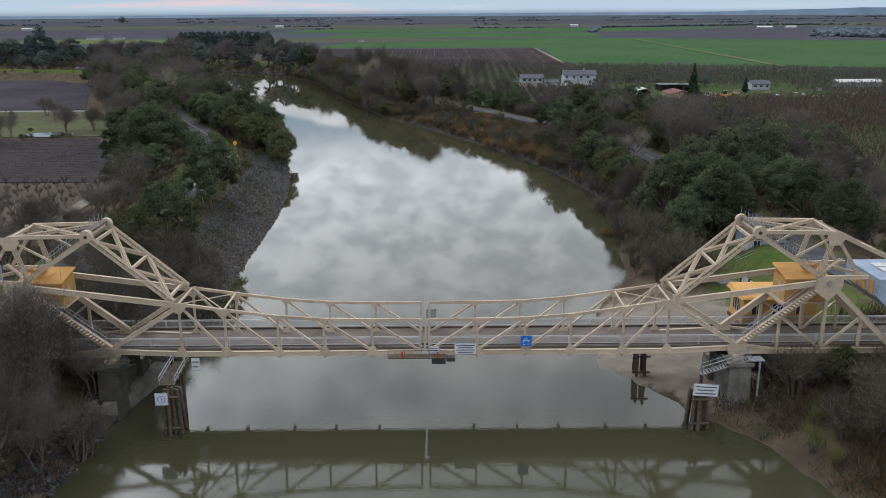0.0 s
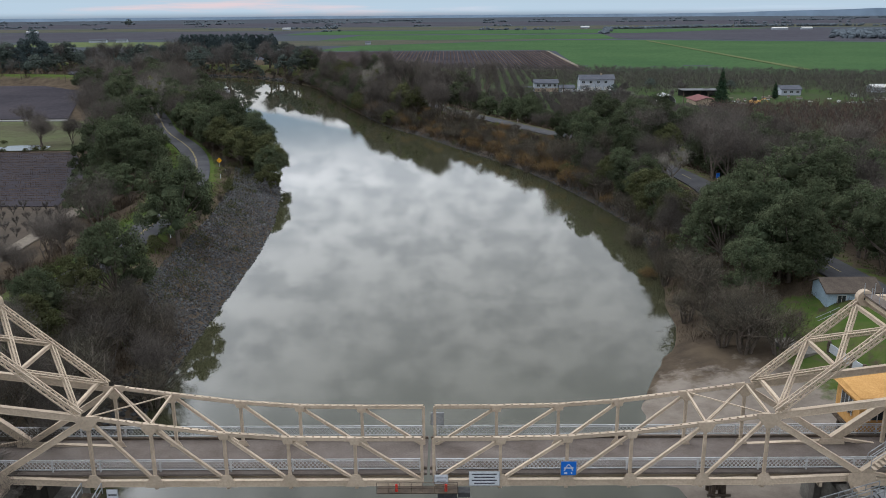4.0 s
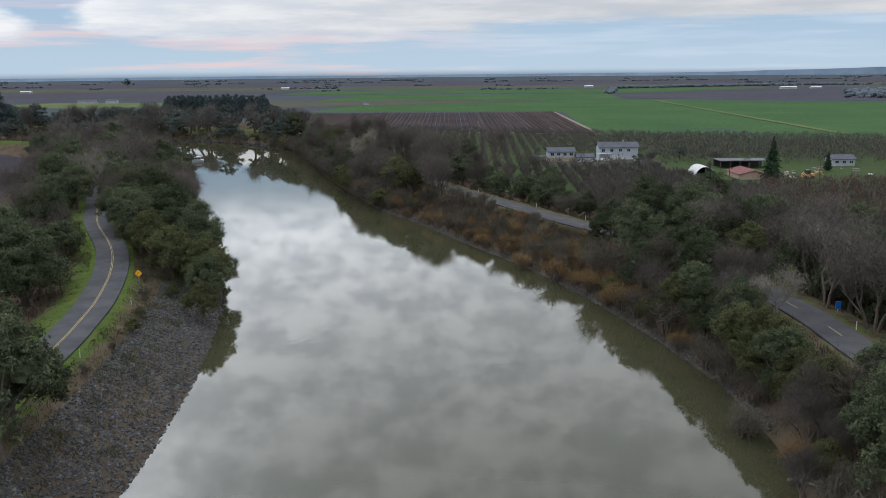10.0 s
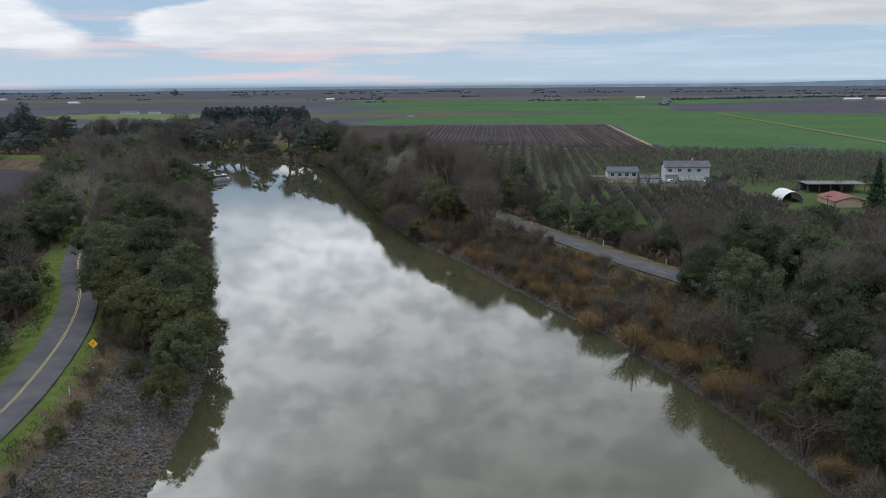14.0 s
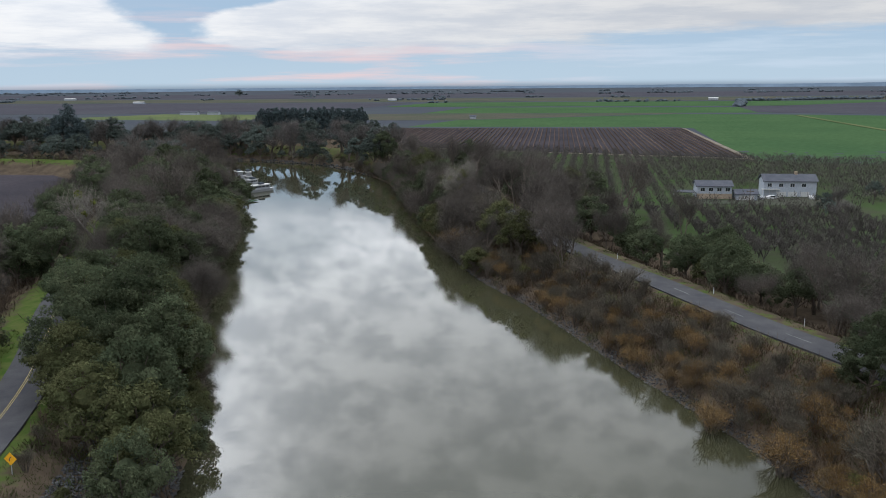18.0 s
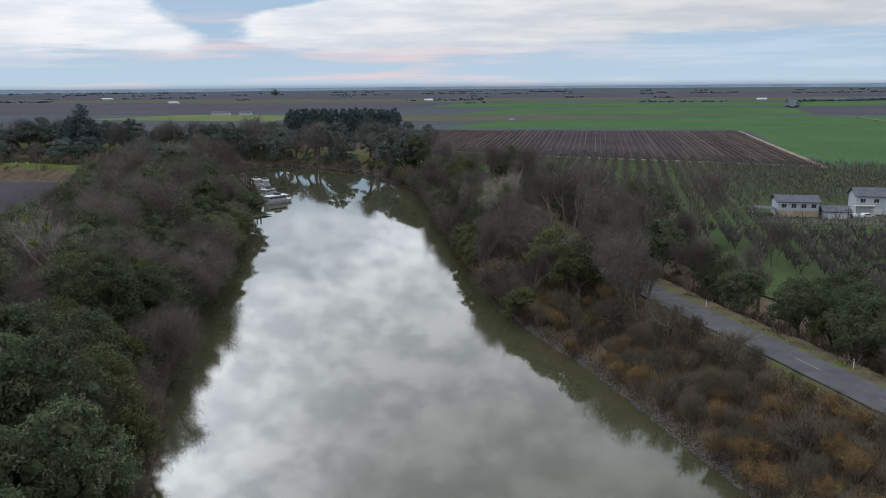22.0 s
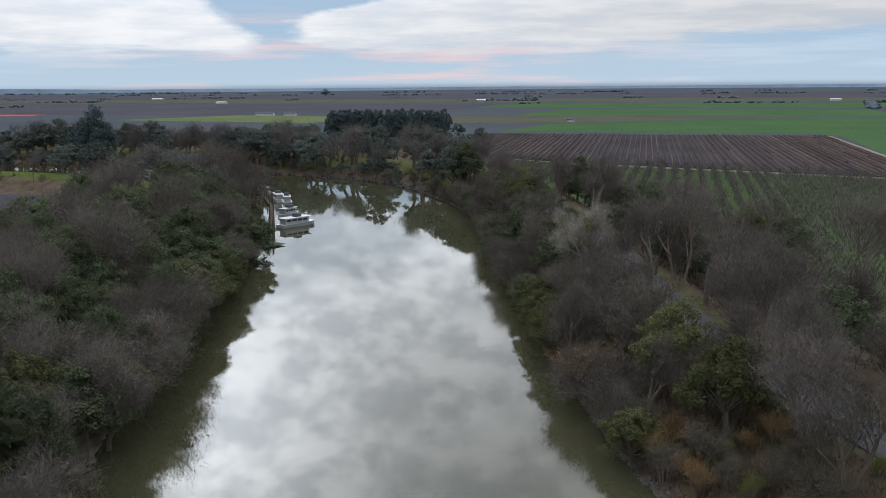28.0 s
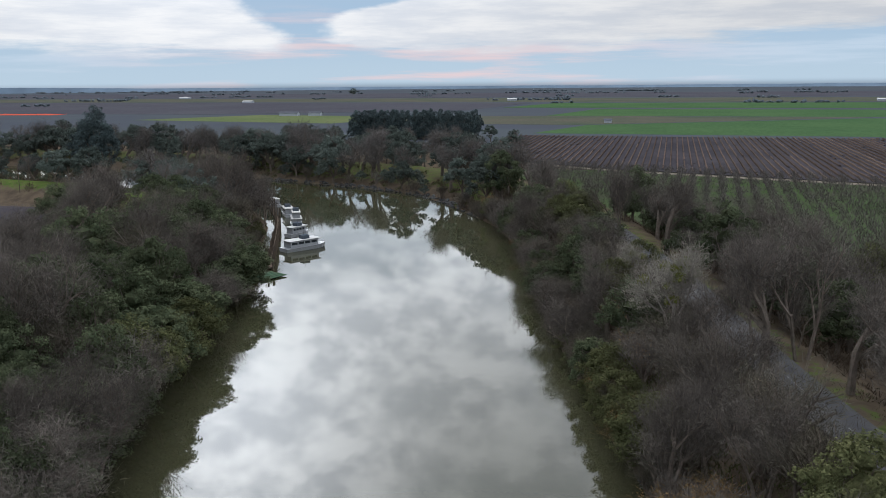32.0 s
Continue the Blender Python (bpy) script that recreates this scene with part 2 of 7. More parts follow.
M_ROCK = material("riprap_rock", (0.031, 0.032, 0.034), (0.066, 0.066, 0.067), 1.2, 0.85, bump=0.5, island=0.35, obj=0.3)
M_ROAD = material("asphalt", (0.044, 0.045, 0.050), (0.064, 0.064, 0.067), 0.25, 0.85, bump=0.15, bump_scale=20, fine=14)
M_YELLOW = material("yellow_road_paint", (0.32, 0.25, 0.10), (0.17, 0.145, 0.09), 3.0, 0.7)
M_WHITEP = material("white_road_paint", (0.19, 0.19, 0.187), (0.09, 0.09, 0.089), 3.0, 0.7)
M_WHEAT = material("winter_wheat", (0.036, 0.067, 0.031), (0.045, 0.078, 0.035), 0.01, 0.85, fine=0.3)
M_PALEGRASS = material("pale_pasture", (0.085, 0.098, 0.048), (0.068, 0.088, 0.040), 0.012, 0.9, fine=0.2)
M_SOIL = material("plough_soil", (0.032, 0.030, 0.035), (0.045, 0.041, 0.046), 0.02, 0.95, fine=0.6, bump=0.2, bump_scale=1.5)
# ploughed soil with the blue of distance haze put into its colour
M_FARSOIL = material("hazed_far_soil", (0.044, 0.043, 0.052), (0.052, 0.052, 0.060), 0.006, 0.95, fine=0.1)
M_FALLOW = material("fallow_field", (0.068, 0.062, 0.050), (0.046, 0.056, 0.040), 0.012, 0.95, fine=0.3)
M_VINE = material("dormant_vine", (0.050, 0.038, 0.034), (0.085, 0.064, 0.052), 0.6, 0.9, island=0.3)
M_ORCHGRASS = material("orchard_grass", (0.036, 0.060, 0.021), (0.043, 0.048, 0.030), 0.05, 0.9, fine=1.5)
M_TANSOIL = material("tan_orchard_soil", (0.076, 0.062, 0.050), (0.058, 0.050, 0.042), 0.06, 0.95, fine=0.8)
M_MEADOW = material("winter_meadow", (0.070, 0.080, 0.042), (0.062, 0.060, 0.040), 0.04, 0.9, fine=0.5)
M_TRACK = material("dirt_track", (0.16, 0.14, 0.116), (0.12, 0.104, 0.085), 0.15, 0.95)

# the ground: soil, litter and grass by how it is covered
M_GROUND = bpy.data.materials.new("ground_cover")
M_GROUND.use_nodes = True
gn, gl = M_GROUND.node_tree.nodes, M_GROUND.node_tree.links
gb = gn["Principled BSDF"]
gb.inputs["Roughness"].default_value, gb.inputs["Specular IOR Level"].default_value = 0.95, 0.0
gpos = gn.new("ShaderNodeNewGeometry").outputs["Position"]


def gnoise(s, d=6.0):
    n = gn.new("ShaderNodeTexNoise")
    n.inputs["Scale"].default_value, n.inputs["Detail"].default_value, n.inputs["Roughness"].default_value = s, d, 0.62
    gl.new(gpos, n.inputs["Vector"])
    return n.outputs[0]


def gmix(fac, a, b):
    n = gn.new("ShaderNodeMix")
    n.data_type = "RGBA"
    gl.new(fac, n.inputs[0])
    for i, v in ((6, a), (7, b)):
        if isinstance(v, tuple):
            n.inputs[i].default_value = (*v, 1)
        else:
            gl.new(v, n.inputs[i])
    return n.outputs[2]


def gstep(v, lo, hi):
    n = gn.new("ShaderNodeMapRange")
    gl.new(v, n.inputs[0])
    n.inputs[1].default_value, n.inputs[2].default_value = lo, hi
    return n.outputs[0]


gcov = gn.new("ShaderNodeVertexColor")
gcov.layer_name = "cover"
gsep = gn.new("ShaderNodeSeparateColor")
gl.new(gcov.outputs[0], gsep.inputs[0])
soil = gmix(gstep(gnoise(0.25), 0.35, 0.65), (0.044, 0.035, 0.027), (0.078, 0.061, 0.043))
grass = gmix(gstep(gnoise(0.35), 0.38, 0.62), (0.036, 0.062, 0.014), (0.062, 0.074, 0.024))
sand = gmix(gstep(gnoise(0.4), 0.35, 0.65), (0.115, 0.098, 0.082), (0.165, 0.142, 0.12))
# outlying farmland: its blue-grey stands in for haze over the plain
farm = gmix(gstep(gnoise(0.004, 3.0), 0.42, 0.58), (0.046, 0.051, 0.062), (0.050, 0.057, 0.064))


def gfac(ch, s, soft):
    add = gn.new("ShaderNodeMath")
    add.operation = "ADD"
    sub = gn.new("ShaderNodeMath")
    sub.operation = "MULTIPLY_ADD"
    gl.new(gnoise(s), sub.inputs[0])
    sub.inputs[1].default_value, sub.inputs[2].default_value = soft, -soft / 2
    gl.new(gsep.outputs[ch], add.inputs[0])
    gl.new(sub.outputs[0], add.inputs[1])
    return gstep(add.outputs[0], 0.4, 0.6)


gcol = gmix(gfac(1, 0.5, 1.2), soil, grass)
gcol = gmix(gfac(0, 0.4, 0.8), gcol, sand)
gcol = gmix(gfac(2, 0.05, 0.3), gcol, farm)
gl.new(gcol, gb.inputs["Base Color"])
gbp = gn.new("ShaderNodeBump")
gbp.inputs["Strength"].default_value, gbp.inputs["Distance"].default_value = 0.5, 0.25
gl.new(gnoise(1.3), gbp.inputs["Height"])
gl.new(gbp.outputs[0], gb.inputs["Normal"])

# silty river water
M_WATER = bpy.data.materials.new("river_water")
M_WATER.use_nodes = True
rn, rl = M_WATER.node_tree.nodes, M_WATER.node_tree.links
rb = rn["Principled BSDF"]
rb.inputs["Base Color"].default_value = (0.031, 0.031, 0.017, 1)
rb.inputs["Roughness"].default_value, rb.inputs["IOR"].default_value, rb.inputs["Specular IOR Level"].default_value = 0.015, 1.33, 0.5
rpos = rn.new("ShaderNodeNewGeometry").outputs["Position"]
rmap = rn.new("ShaderNodeMapping")
rl.new(rpos, rmap.inputs[0])
rmap.inputs["Scale"].default_value = (1.0, 0.6, 1.0)
rno = rn.new("ShaderNodeTexNoise")
rl.new(rmap.outputs[0], rno.inputs["Vector"])
rno.inputs["Scale"].default_value, rno.inputs["Detail"].default_value = 0.75, 2.0
rpatch = rn.new("ShaderNodeTexNoise")
rl.new(rpos, rpatch.inputs["Vector"])
rpatch.inputs["Scale"].default_value, rpatch.inputs["Detail"].default_value = 0.03, 3.0
rmr = rn.new("ShaderNodeMapRange")
rl.new(rpatch.outputs[0], rmr.inputs[0])
for i, v in enumerate((0.42, 0.68, 0.012, 0.05)):
    rmr.inputs[i + 1].default_value = v
rbp = rn.new("ShaderNodeBump")
rsep = rn.new("ShaderNodeSeparateXYZ")
rl.new(rpos, rsep.inputs[0])
rwind = rn.new("ShaderNodeMapRange")                     # a light breeze ruffles the reach by the bridge
rwind.interpolation_type = "SMOOTHSTEP"
rl.new(rsep.outputs[1], rwind.inputs[0])
for i, v in enumerate((75, 135, 0.085, 0.0)):
    rwind.inputs[i + 1].default_value = v
rl.new(rmr.outputs[0], rbp.inputs["Strength"])
rmap2 = rn.new("ShaderNodeMapping")
rl.new(rpos, rmap2.inputs[0])
rmap2.inputs["Scale"].default_value = (0.7, 1.6, 1.0)
rfine = rn.new("ShaderNodeTexNoise")
rl.new(rmap2.outputs[0], rfine.inputs["Vector"])
rfine.inputs["Scale"].default_value, rfine.inputs["Detail"].default_value = 2.2, 3.0
rbp2 = rn.new("ShaderNodeBump")
rl.new(rwind.outputs[0], rbp2.inputs["Strength"])
rbp2.inputs["Distance"].default_value = 0.05
rl.new(rfine.outputs[0], rbp2.inputs["Height"])
rbp.inputs["Distance"].default_value = 0.12
rl.new(rno.outputs[0], rbp.inputs["Height"])
rl.new(rbp.outputs[0], rbp2.inputs["Normal"])
rl.new(rbp2.outputs[0], rb.inputs["Normal"])


# ---- mesh helpers ----
def mesh_of(name, verts, faces, mats):
    me = bpy.data.meshes.new(name)
    me.from_pydata([tuple(v) for v in verts], [], [tuple(f) for f in faces])
    for m in (mats if isinstance(mats, (list, tuple)) else [mats]):
        me.materials.append(m)
    me.update()
    return me


def part(name, data, mat, parent=None, label=""):
    """One mesh object from a bmesh, a mesh or (verts, faces), under a thing or a part."""
    if isinstance(data, bmesh.types.BMesh):
        me = bpy.data.meshes.new(name)
        data.to_mesh(me)
        data.free()
        me.materials.append(mat)
    elif isinstance(data, tuple):
        me = mesh_of(name, data[0], data[1], mat)
    else:
        me = data
    ob = new(name, me)
    if parent is not None:
        ob.parent = parent
    return tagged(ob, label)


def thing(name, label, category, at=None, group="", kind=""):
    ob = new(name)
    ob.empty_display_size = 0.3
    if at is not None:
        ob.matrix_world = at
    return tagged(ob, label, category, group, kind)


class Geo:
    """Collects vertices and faces of one mesh."""

    def __init__(self):
        self.v, self.f = [], []

    def add(self, verts, faces):
        k = len(self.v)
        self.v.extend([tuple(p) for p in verts])
        self.f.extend([tuple(i + k for i in f) for f in faces])
        return self

    def box(self, x0, y0, z0, x1, y1, z1):
        return self.add([(x, y, z) for x in (x0, x1) for y in (y0, y1) for z in (z0, z1)],
                        [(0, 1, 3, 2), (4, 6, 7, 5), (0, 4, 5, 1), (2, 3, 7, 6), (0, 2, 6, 4), (1, 5, 7, 3)])

    def beam(self, a, b, w, h, side=(0, 1, 0)):
        """A box along a-b, w across (along side) and h the other way."""
        a, b = Vector(a), Vector(b)
        d = (b - a).normalized()
        s = Vector(side)
        s = (s - d * s.dot(d)).normalized()
        u = d.cross(s)
        vs = []
        for p in (a, b):
            for i, j in ((-1, -1), (1, -1), (1, 1), (-1, 1)):
                vs.append(p + s * (i * w / 2) + u * (j * h / 2))
        return self.add(vs, [(0, 3, 2, 1), (4, 5, 6, 7), (0, 1, 5, 4), (1, 2, 6, 5), (2, 3, 7, 6), (3, 0, 4, 7)])

    def tube(self, pts, radii, sides=5):
        pts = [Vector(p) for p in pts]
        vs, fs = [], []
        for i, p in enumerate(pts):
            d = (pts[min(i + 1, len(pts) - 1)] - pts[max(i - 1, 0)]).normalized()
            s = d.cross(Vector((0.3, 0.9, 0.2))).normalized()
            u = d.cross(s)
            r = radii[i]
            for k in range(sides):
                a = 2 * math.pi * k / sides
                vs.append(p + s * (math.cos(a) * r) + u * (math.sin(a) * r))
        for i in range(len(pts) - 1):
            for k in range(sides):
                k2 = (k + 1) % sides
                fs.append((i * sides + k, i * sides + k2, (i + 1) * sides + k2, (i + 1) * sides + k))
        fs.append(tuple(range(sides))[::-1])
        fs.append(tuple((len(pts) - 1) * sides + k for k in range(sides)))
        return self.add(vs, fs)

    def data(self):
        return (self.v, self.f)


def smooth_line(pts, step=4.0):
    """A Catmull-Rom line through the points, at even steps."""
    p = np.array(pts, float)
    p = np.vstack([2 * p[0] - p[1], p, 2 * p[-1] - p[-2]])
    out = []
    for i in range(1, len(p) - 2):
        n = max(2, int(np.linalg.norm(p[i + 1] - p[i]) / step))
        for t in np.linspace(0, 1, n, endpoint=False):
            out.append(0.5 * (2 * p[i] + (p[i + 1] - p[i - 1]) * t + (2 * p[i - 1] - 5 * p[i] + 4 * p[i + 1] - p[i + 2]) * t * t
                              + (3 * p[i] - p[i - 1] - 3 * p[i + 1] + p[i + 2]) * t ** 3))
    out.append(p[-2])
    return np.array(out)


def line_dist(P, line):
    """Distance of the points P from a line, and the nearest place along it (in segments)."""
    P = np.asarray(P, np.float32)
    A = np.asarray(line, np.float32)
    D = A[1:] - A[:-1]
    A = A[:-1]
    L = (D * D).sum(1)
    best, where = np.zeros(len(P)), np.zeros(len(P))
    for k in range(0, len(P), 2000):
        Q = P[k:k + 2000]
        rx, ry = Q[:, :1] - A[:, 0], Q[:, 1:] - A[:, 1]
        t = np.clip((rx * D[:, 0] + ry * D[:, 1]) / L, 0, 1)
        rx -= t * D[:, 0]
        ry -= t * D[:, 1]
        r = rx * rx + ry * ry
        i = r.argmin(1)
        n = np.arange(len(Q))
        best[k:k + 2000], where[k:k + 2000] = np.sqrt(r[n, i]), i + t[n, i]
    return best, where


def inside(P, poly):
    x, y, c = P[:, 0], P[:, 1], np.zeros(len(P), bool)
    for (x0, y0), (x1, y1) in zip(poly, np.roll(poly, -1, 0)):
        if y0 == y1:
            continue
        c ^= ((y0 > y) != (y1 > y)) & (x < (x1 - x0) * (y - y0) / (y1 - y0) + x0)
    return c


# ---- the plan: river banks and levee roads ----
BANK_L = smooth_line([(-46, -900), (-44, -200), (-41, 20), (-38.7, 78), (-36.8, 110), (-37, 140), (-37.4, 172), (-38.5, 201), (-43, 236),
                      (-47.5, 257), (-57, 288), (-70, 318), (-85, 351), (-104, 410), (-124, 473), (-140, 512), (-158, 552), (-190, 588), (-250, 612), (-360, 625), (-700, 640)], 6)
BANK_R = smooth_line([(48, -900), (46, -200), (44, 20), (36.5, 74), (30.6, 86), (22, 99.5), (19, 106.5), (22.5, 123.5), (31.5, 141.5), (33, 154),
                      (38, 178), (38.7, 203), (34, 228), (27, 254), (17.8, 280), (5, 307), (-10.7, 342), (-22, 362.5), (-33, 392), (-46, 430), (-58, 470), (-70, 515),
                      (-84, 555), (-100, 583), (-124, 617), (-148.6, 636), (-203, 657), (-330, 690), (-700, 705)], 6)
ROAD_L = smooth_line([(-66, -900), (-64, -200), (-62, 0), (-60, 80), (-58.5, 120), (-56.5, 165), (-57.5, 200), (-60.4, 222), (-63.3, 236), (-69.3, 257), (-78, 279),
                      (-94, 311), (-108, 346), (-130, 400), (-158, 470), (-185, 530), (-225, 570), (-330, 592), (-700, 600)], 5)
ROAD_R = smooth_line([(78, -900), (76, -200), (70, 0), (64, 80), (60, 130), (57, 170), (56.5, 200), (56, 225), (50, 258), (40, 287), (28, 310), (15, 338), (3, 362.5), (-13.5, 403),
                      (-25, 444), (-34, 480), (-50, 530), (-66, 575), (-92, 618), (-140, 664), (-205, 690), (-335, 722), (-700, 740)], 5)
RIVER = np.vstack([BANK_L, BANK_R[::-1]])
CREST, FIELD = 6.2, 0.8


def lie(P):
    """Height of the ground and what covers it (sand, grass, farmland) at the points P."""
    P = np.asarray(P, float).reshape(-1, 2)
    x, y = P.T
    dl, _ = line_dist(P, BANK_L)
    dr, _ = line_dist(P, BANK_R)
    wet = inside(P, RIVER)
    left = dl < dr
    db = np.minimum(dl, dr)
    z, grass, sand_, farm_ = np.zeros(len(P)), np.zeros(len(P)), np.zeros(len(P)), np.zeros(len(P))
    for sel, road, bank_ in ((left, ROAD_L, BANK_L), (~left, ROAD_R, BANK_R)):
        d, w = line_dist(P[sel], road)
        own, _ = line_dist(road, bank_)
        own = np.interp(w, np.arange(len(road)), own)
        crest = CREST + 0.75 * np.exp(-((y[sel] - 95) / 35) ** 2)
        beyond = db[sel] > own
        off = np.maximum(d - 5.0, 0)
        t = np.clip(off / 15, 0, 1)
        land = crest + (FIELD - crest) * t * t * (3 - 2 * t)
        s = np.clip(db[sel] / (db[sel] + off + 1e-6), 0, 1)
        slope = crest * s ** 0.85
        z[sel] = np.where(beyond, land, slope)
        grass[sel] = np.where(beyond, np.clip(1 - (d - 4) / 12, 0, 1) * 0.75, np.clip(1 - (d - 3.4) / 6, 0, 1) * 0.75)
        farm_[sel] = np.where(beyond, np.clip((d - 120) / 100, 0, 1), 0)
    grass = np.where(left, grass, grass * 0.65)
    # the beach by the bridge, low and sandy
    beach = np.exp(-(((y - 109) / 21) ** 2)) * (~left) * (x < 52)
    z = np.where(~wet & (beach > 0.1), z * (1 - 0.72 * beach), z)
    sand_ = np.where(~wet, beach * np.clip(1.15 - (x - 38) / 10, 0, 1), 0)
    grass = np.where((~left) & (x > 41) & (x < 57) & (np.abs(y - 120) < 24), 0.62, grass)
    grass = np.where((~left) & (y > 585) & (db > 7) & (db < 45), 0.5, grass)
    z = np.where(wet, -np.minimum(3.0, 0.15 + db * 0.35), z)
    # far out, all dry land takes the haze-tinted farmland colour
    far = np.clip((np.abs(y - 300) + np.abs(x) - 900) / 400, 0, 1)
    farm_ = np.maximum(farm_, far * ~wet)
    return z, grass, sand_, farm_


def grid_lines(lo, hi, step, reach, grow=1.18):
    a = list(np.arange(lo, hi + step, step))
    s = step
    while a[-1] < reach[1]:
        s *= grow
        a.append(a[-1] + s)
    b, s = [a[0]], step
    while b[-1] > reach[0]:
        s *= grow
        b.append(b[-1] - s)
    return np.array(b[:0:-1] + a)


gx = grid_lines(-190, 130, 2.0, (-4300, 4300))
gy = grid_lines(50, 680, 2.4, (-1500, 4600))
GX, GY = np.meshgrid(gx, gy)
GP = np.stack([GX.ravel(), GY.ravel()], 1)
near = (np.abs(GP[:, 0] + 20) < 420) & (GP[:, 1] < 830) & (GP[:, 1] > -40) | (np.abs(GP[:, 0] + 350) < 420) & (np.abs(GP[:, 1] - 660) < 180) | (np.abs(GP[:, 0]) < 140) & (GP[:, 1] < 60)
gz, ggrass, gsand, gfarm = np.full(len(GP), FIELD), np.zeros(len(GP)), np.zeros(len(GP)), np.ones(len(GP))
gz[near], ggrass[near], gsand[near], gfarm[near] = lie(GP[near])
dry = gz > 0.05
lump = np.array([noise.noise((float(p[0]) * 0.22, float(p[1]) * 0.22, 0)) for p in GP])
far_in = (np.abs(GP[:, 0]) < 220) & (GP[:, 1] < 720)
gz = gz + np.where(dry & far_in, lump * 0.22, 0)
nx, ny = len(gx), len(gy)
GZ = gz.reshape(ny, nx)


def heights(P):
    """Ground heights by the grid, for many points."""
    P = np.asarray(P, float).reshape(-1, 2)
    i = np.clip(np.searchsorted(gx, P[:, 0]) - 1, 0, nx - 2)
    j = np.clip(np.searchsorted(gy, P[:, 1]) - 1, 0, ny - 2)
    u, v = (P[:, 0] - gx[i]) / (gx[i + 1] - gx[i]), (P[:, 1] - gy[j]) / (gy[j + 1] - gy[j])
    return (GZ[j, i] * (1 - u) * (1 - v) + GZ[j, i + 1] * u * (1 - v) + GZ[j + 1, i] * (1 - u) * v + GZ[j + 1, i + 1] * u * v)


def ground_z(x, y):
    return float(heights([(x, y)])[0])


idx = np.arange(nx * ny).reshape(ny, nx)
gfaces = np.stack([idx[:-1, :-1], idx[:-1, 1:], idx[1:, 1:], idx[1:, :-1]], -1).reshape(-1, 4)
gme = mesh_of("ground", np.column_stack([GP, gz]).tolist(), gfaces.tolist(), M_GROUND)
layer = gme.color_attributes.new("cover", "FLOAT_COLOR", "POINT")
layer.data.foreach_set("color", np.column_stack([gsand, ggrass, gfarm, np.ones(len(gz))]).astype(np.float32).ravel())
gme.polygons.foreach_set("use_smooth", [True] * len(gme.polygons))
tagged(new("ground", gme), "levee banks and flat farmland soil with patchy grass", "ground", kind="structure")

wv = Geo().add([(-720, -900, 0), (60, -900, 0), (60, 300, 0), (60, 760, 0), (-720, 760, 0), (-720, 300, 0)], [(0, 1, 2, 3, 4, 5)])
water = part("water", wv.data(), M_WATER)
tagged(water, "still silty green-grey river water mirroring the clouds", "river", kind="structure")


def ribbon(line, offset, width, lift, lo=0, hi=None, on=None):
    """A strip along a line, offset to its right, resting lift above the ground."""
    ln = line[lo:hi]
    d = np.gradient(ln, axis=0)
    d /= np.linalg.norm(d, axis=1)[:, None]
    n = np.stack([d[:, 1], -d[:, 0]], 1)
    a, b = ln + n * (offset - width / 2), ln + n * (offset + width / 2)
    zc = lie(ln)[0] if on is None else np.full(len(ln), on)
    zc = np.maximum(zc, CREST - 0.05)
    vs = [(p[0], p[1], z + lift) for p, z in zip(a, zc)] + [(p[0], p[1], z + lift) for p, z in zip(b, zc)]
    n_ = len(ln)
    return vs, [(i, n_ + i, n_ + i + 1, i + 1) for i in range(n_ - 1)]


def slab(line, offset, width, lift, thick, **kw):
    """The same strip with a thickness."""
    vs, fs = ribbon(line, offset, width, lift, **kw)
    n_ = len(vs) // 2
    low = [(x, y, z - thick) for x, y, z in vs]
    k = len(vs)
    fs = [f[::-1] for f in fs] + [tuple(i + k for i in f) for f in fs]
    for i in range(n_ - 1):
        fs.append((i, i + 1, i + 1 + k, i + k))
        fs.append((n_ + i + 1, n_ + i, n_ + i + k, n_ + i + 1 + k))
    return vs + low, fs


for nm, line, w in (("road_west", ROAD_L[ROAD_L[:, 1] < 470], 6.6), ("road_east", ROAD_R[ROAD_R[:, 1] < 570], 6.2)):
    road = part(nm, slab(line, 0, w, 0.28, 0.5), M_ROAD)
    tagged(road, "worn grey two-lane asphalt levee road with faded lines", "road", kind="structure")
    if nm == "road_west":
        for off in (-0.13, 0.13):
            part("centre_line", ribbon(line, off, 0.1, 0.286), M_YELLOW, road, "faded double yellow line")
    else:
        for i in range(0, len(line) - 2, 3):
            if 120 < line[i][1] < 600:
                part("lane_dash", ribbon(line, 0, 0.14, 0.286, lo=i, hi=i + 2), M_WHITEP if line[i][1] > 250 else M_YELLOW, road)


# ---- fields ----
M_REDCOVER = material("red_cover", (0.40, 0.07, 0.04), (0.30, 0.06, 0.04), 0.02, 0.8)

LIFTS = [0.04]


def field(name, corners, mat, label, category, kind="structure"):
    LIFTS[0] += 0.02
    z = FIELD + LIFTS[0]
    pts = [(x, y, z) for x, y in corners]
    low = [(x, y, z - 0.3) for x, y in corners]
    n = len(pts)
    ob = part(name, (pts + low, [tuple(range(n))] + [(i, (i + 1) % n, n + (i + 1) % n, n + i)[::-1] for i in range(n)]), mat)
    return tagged(ob, label, category, kind=kind)


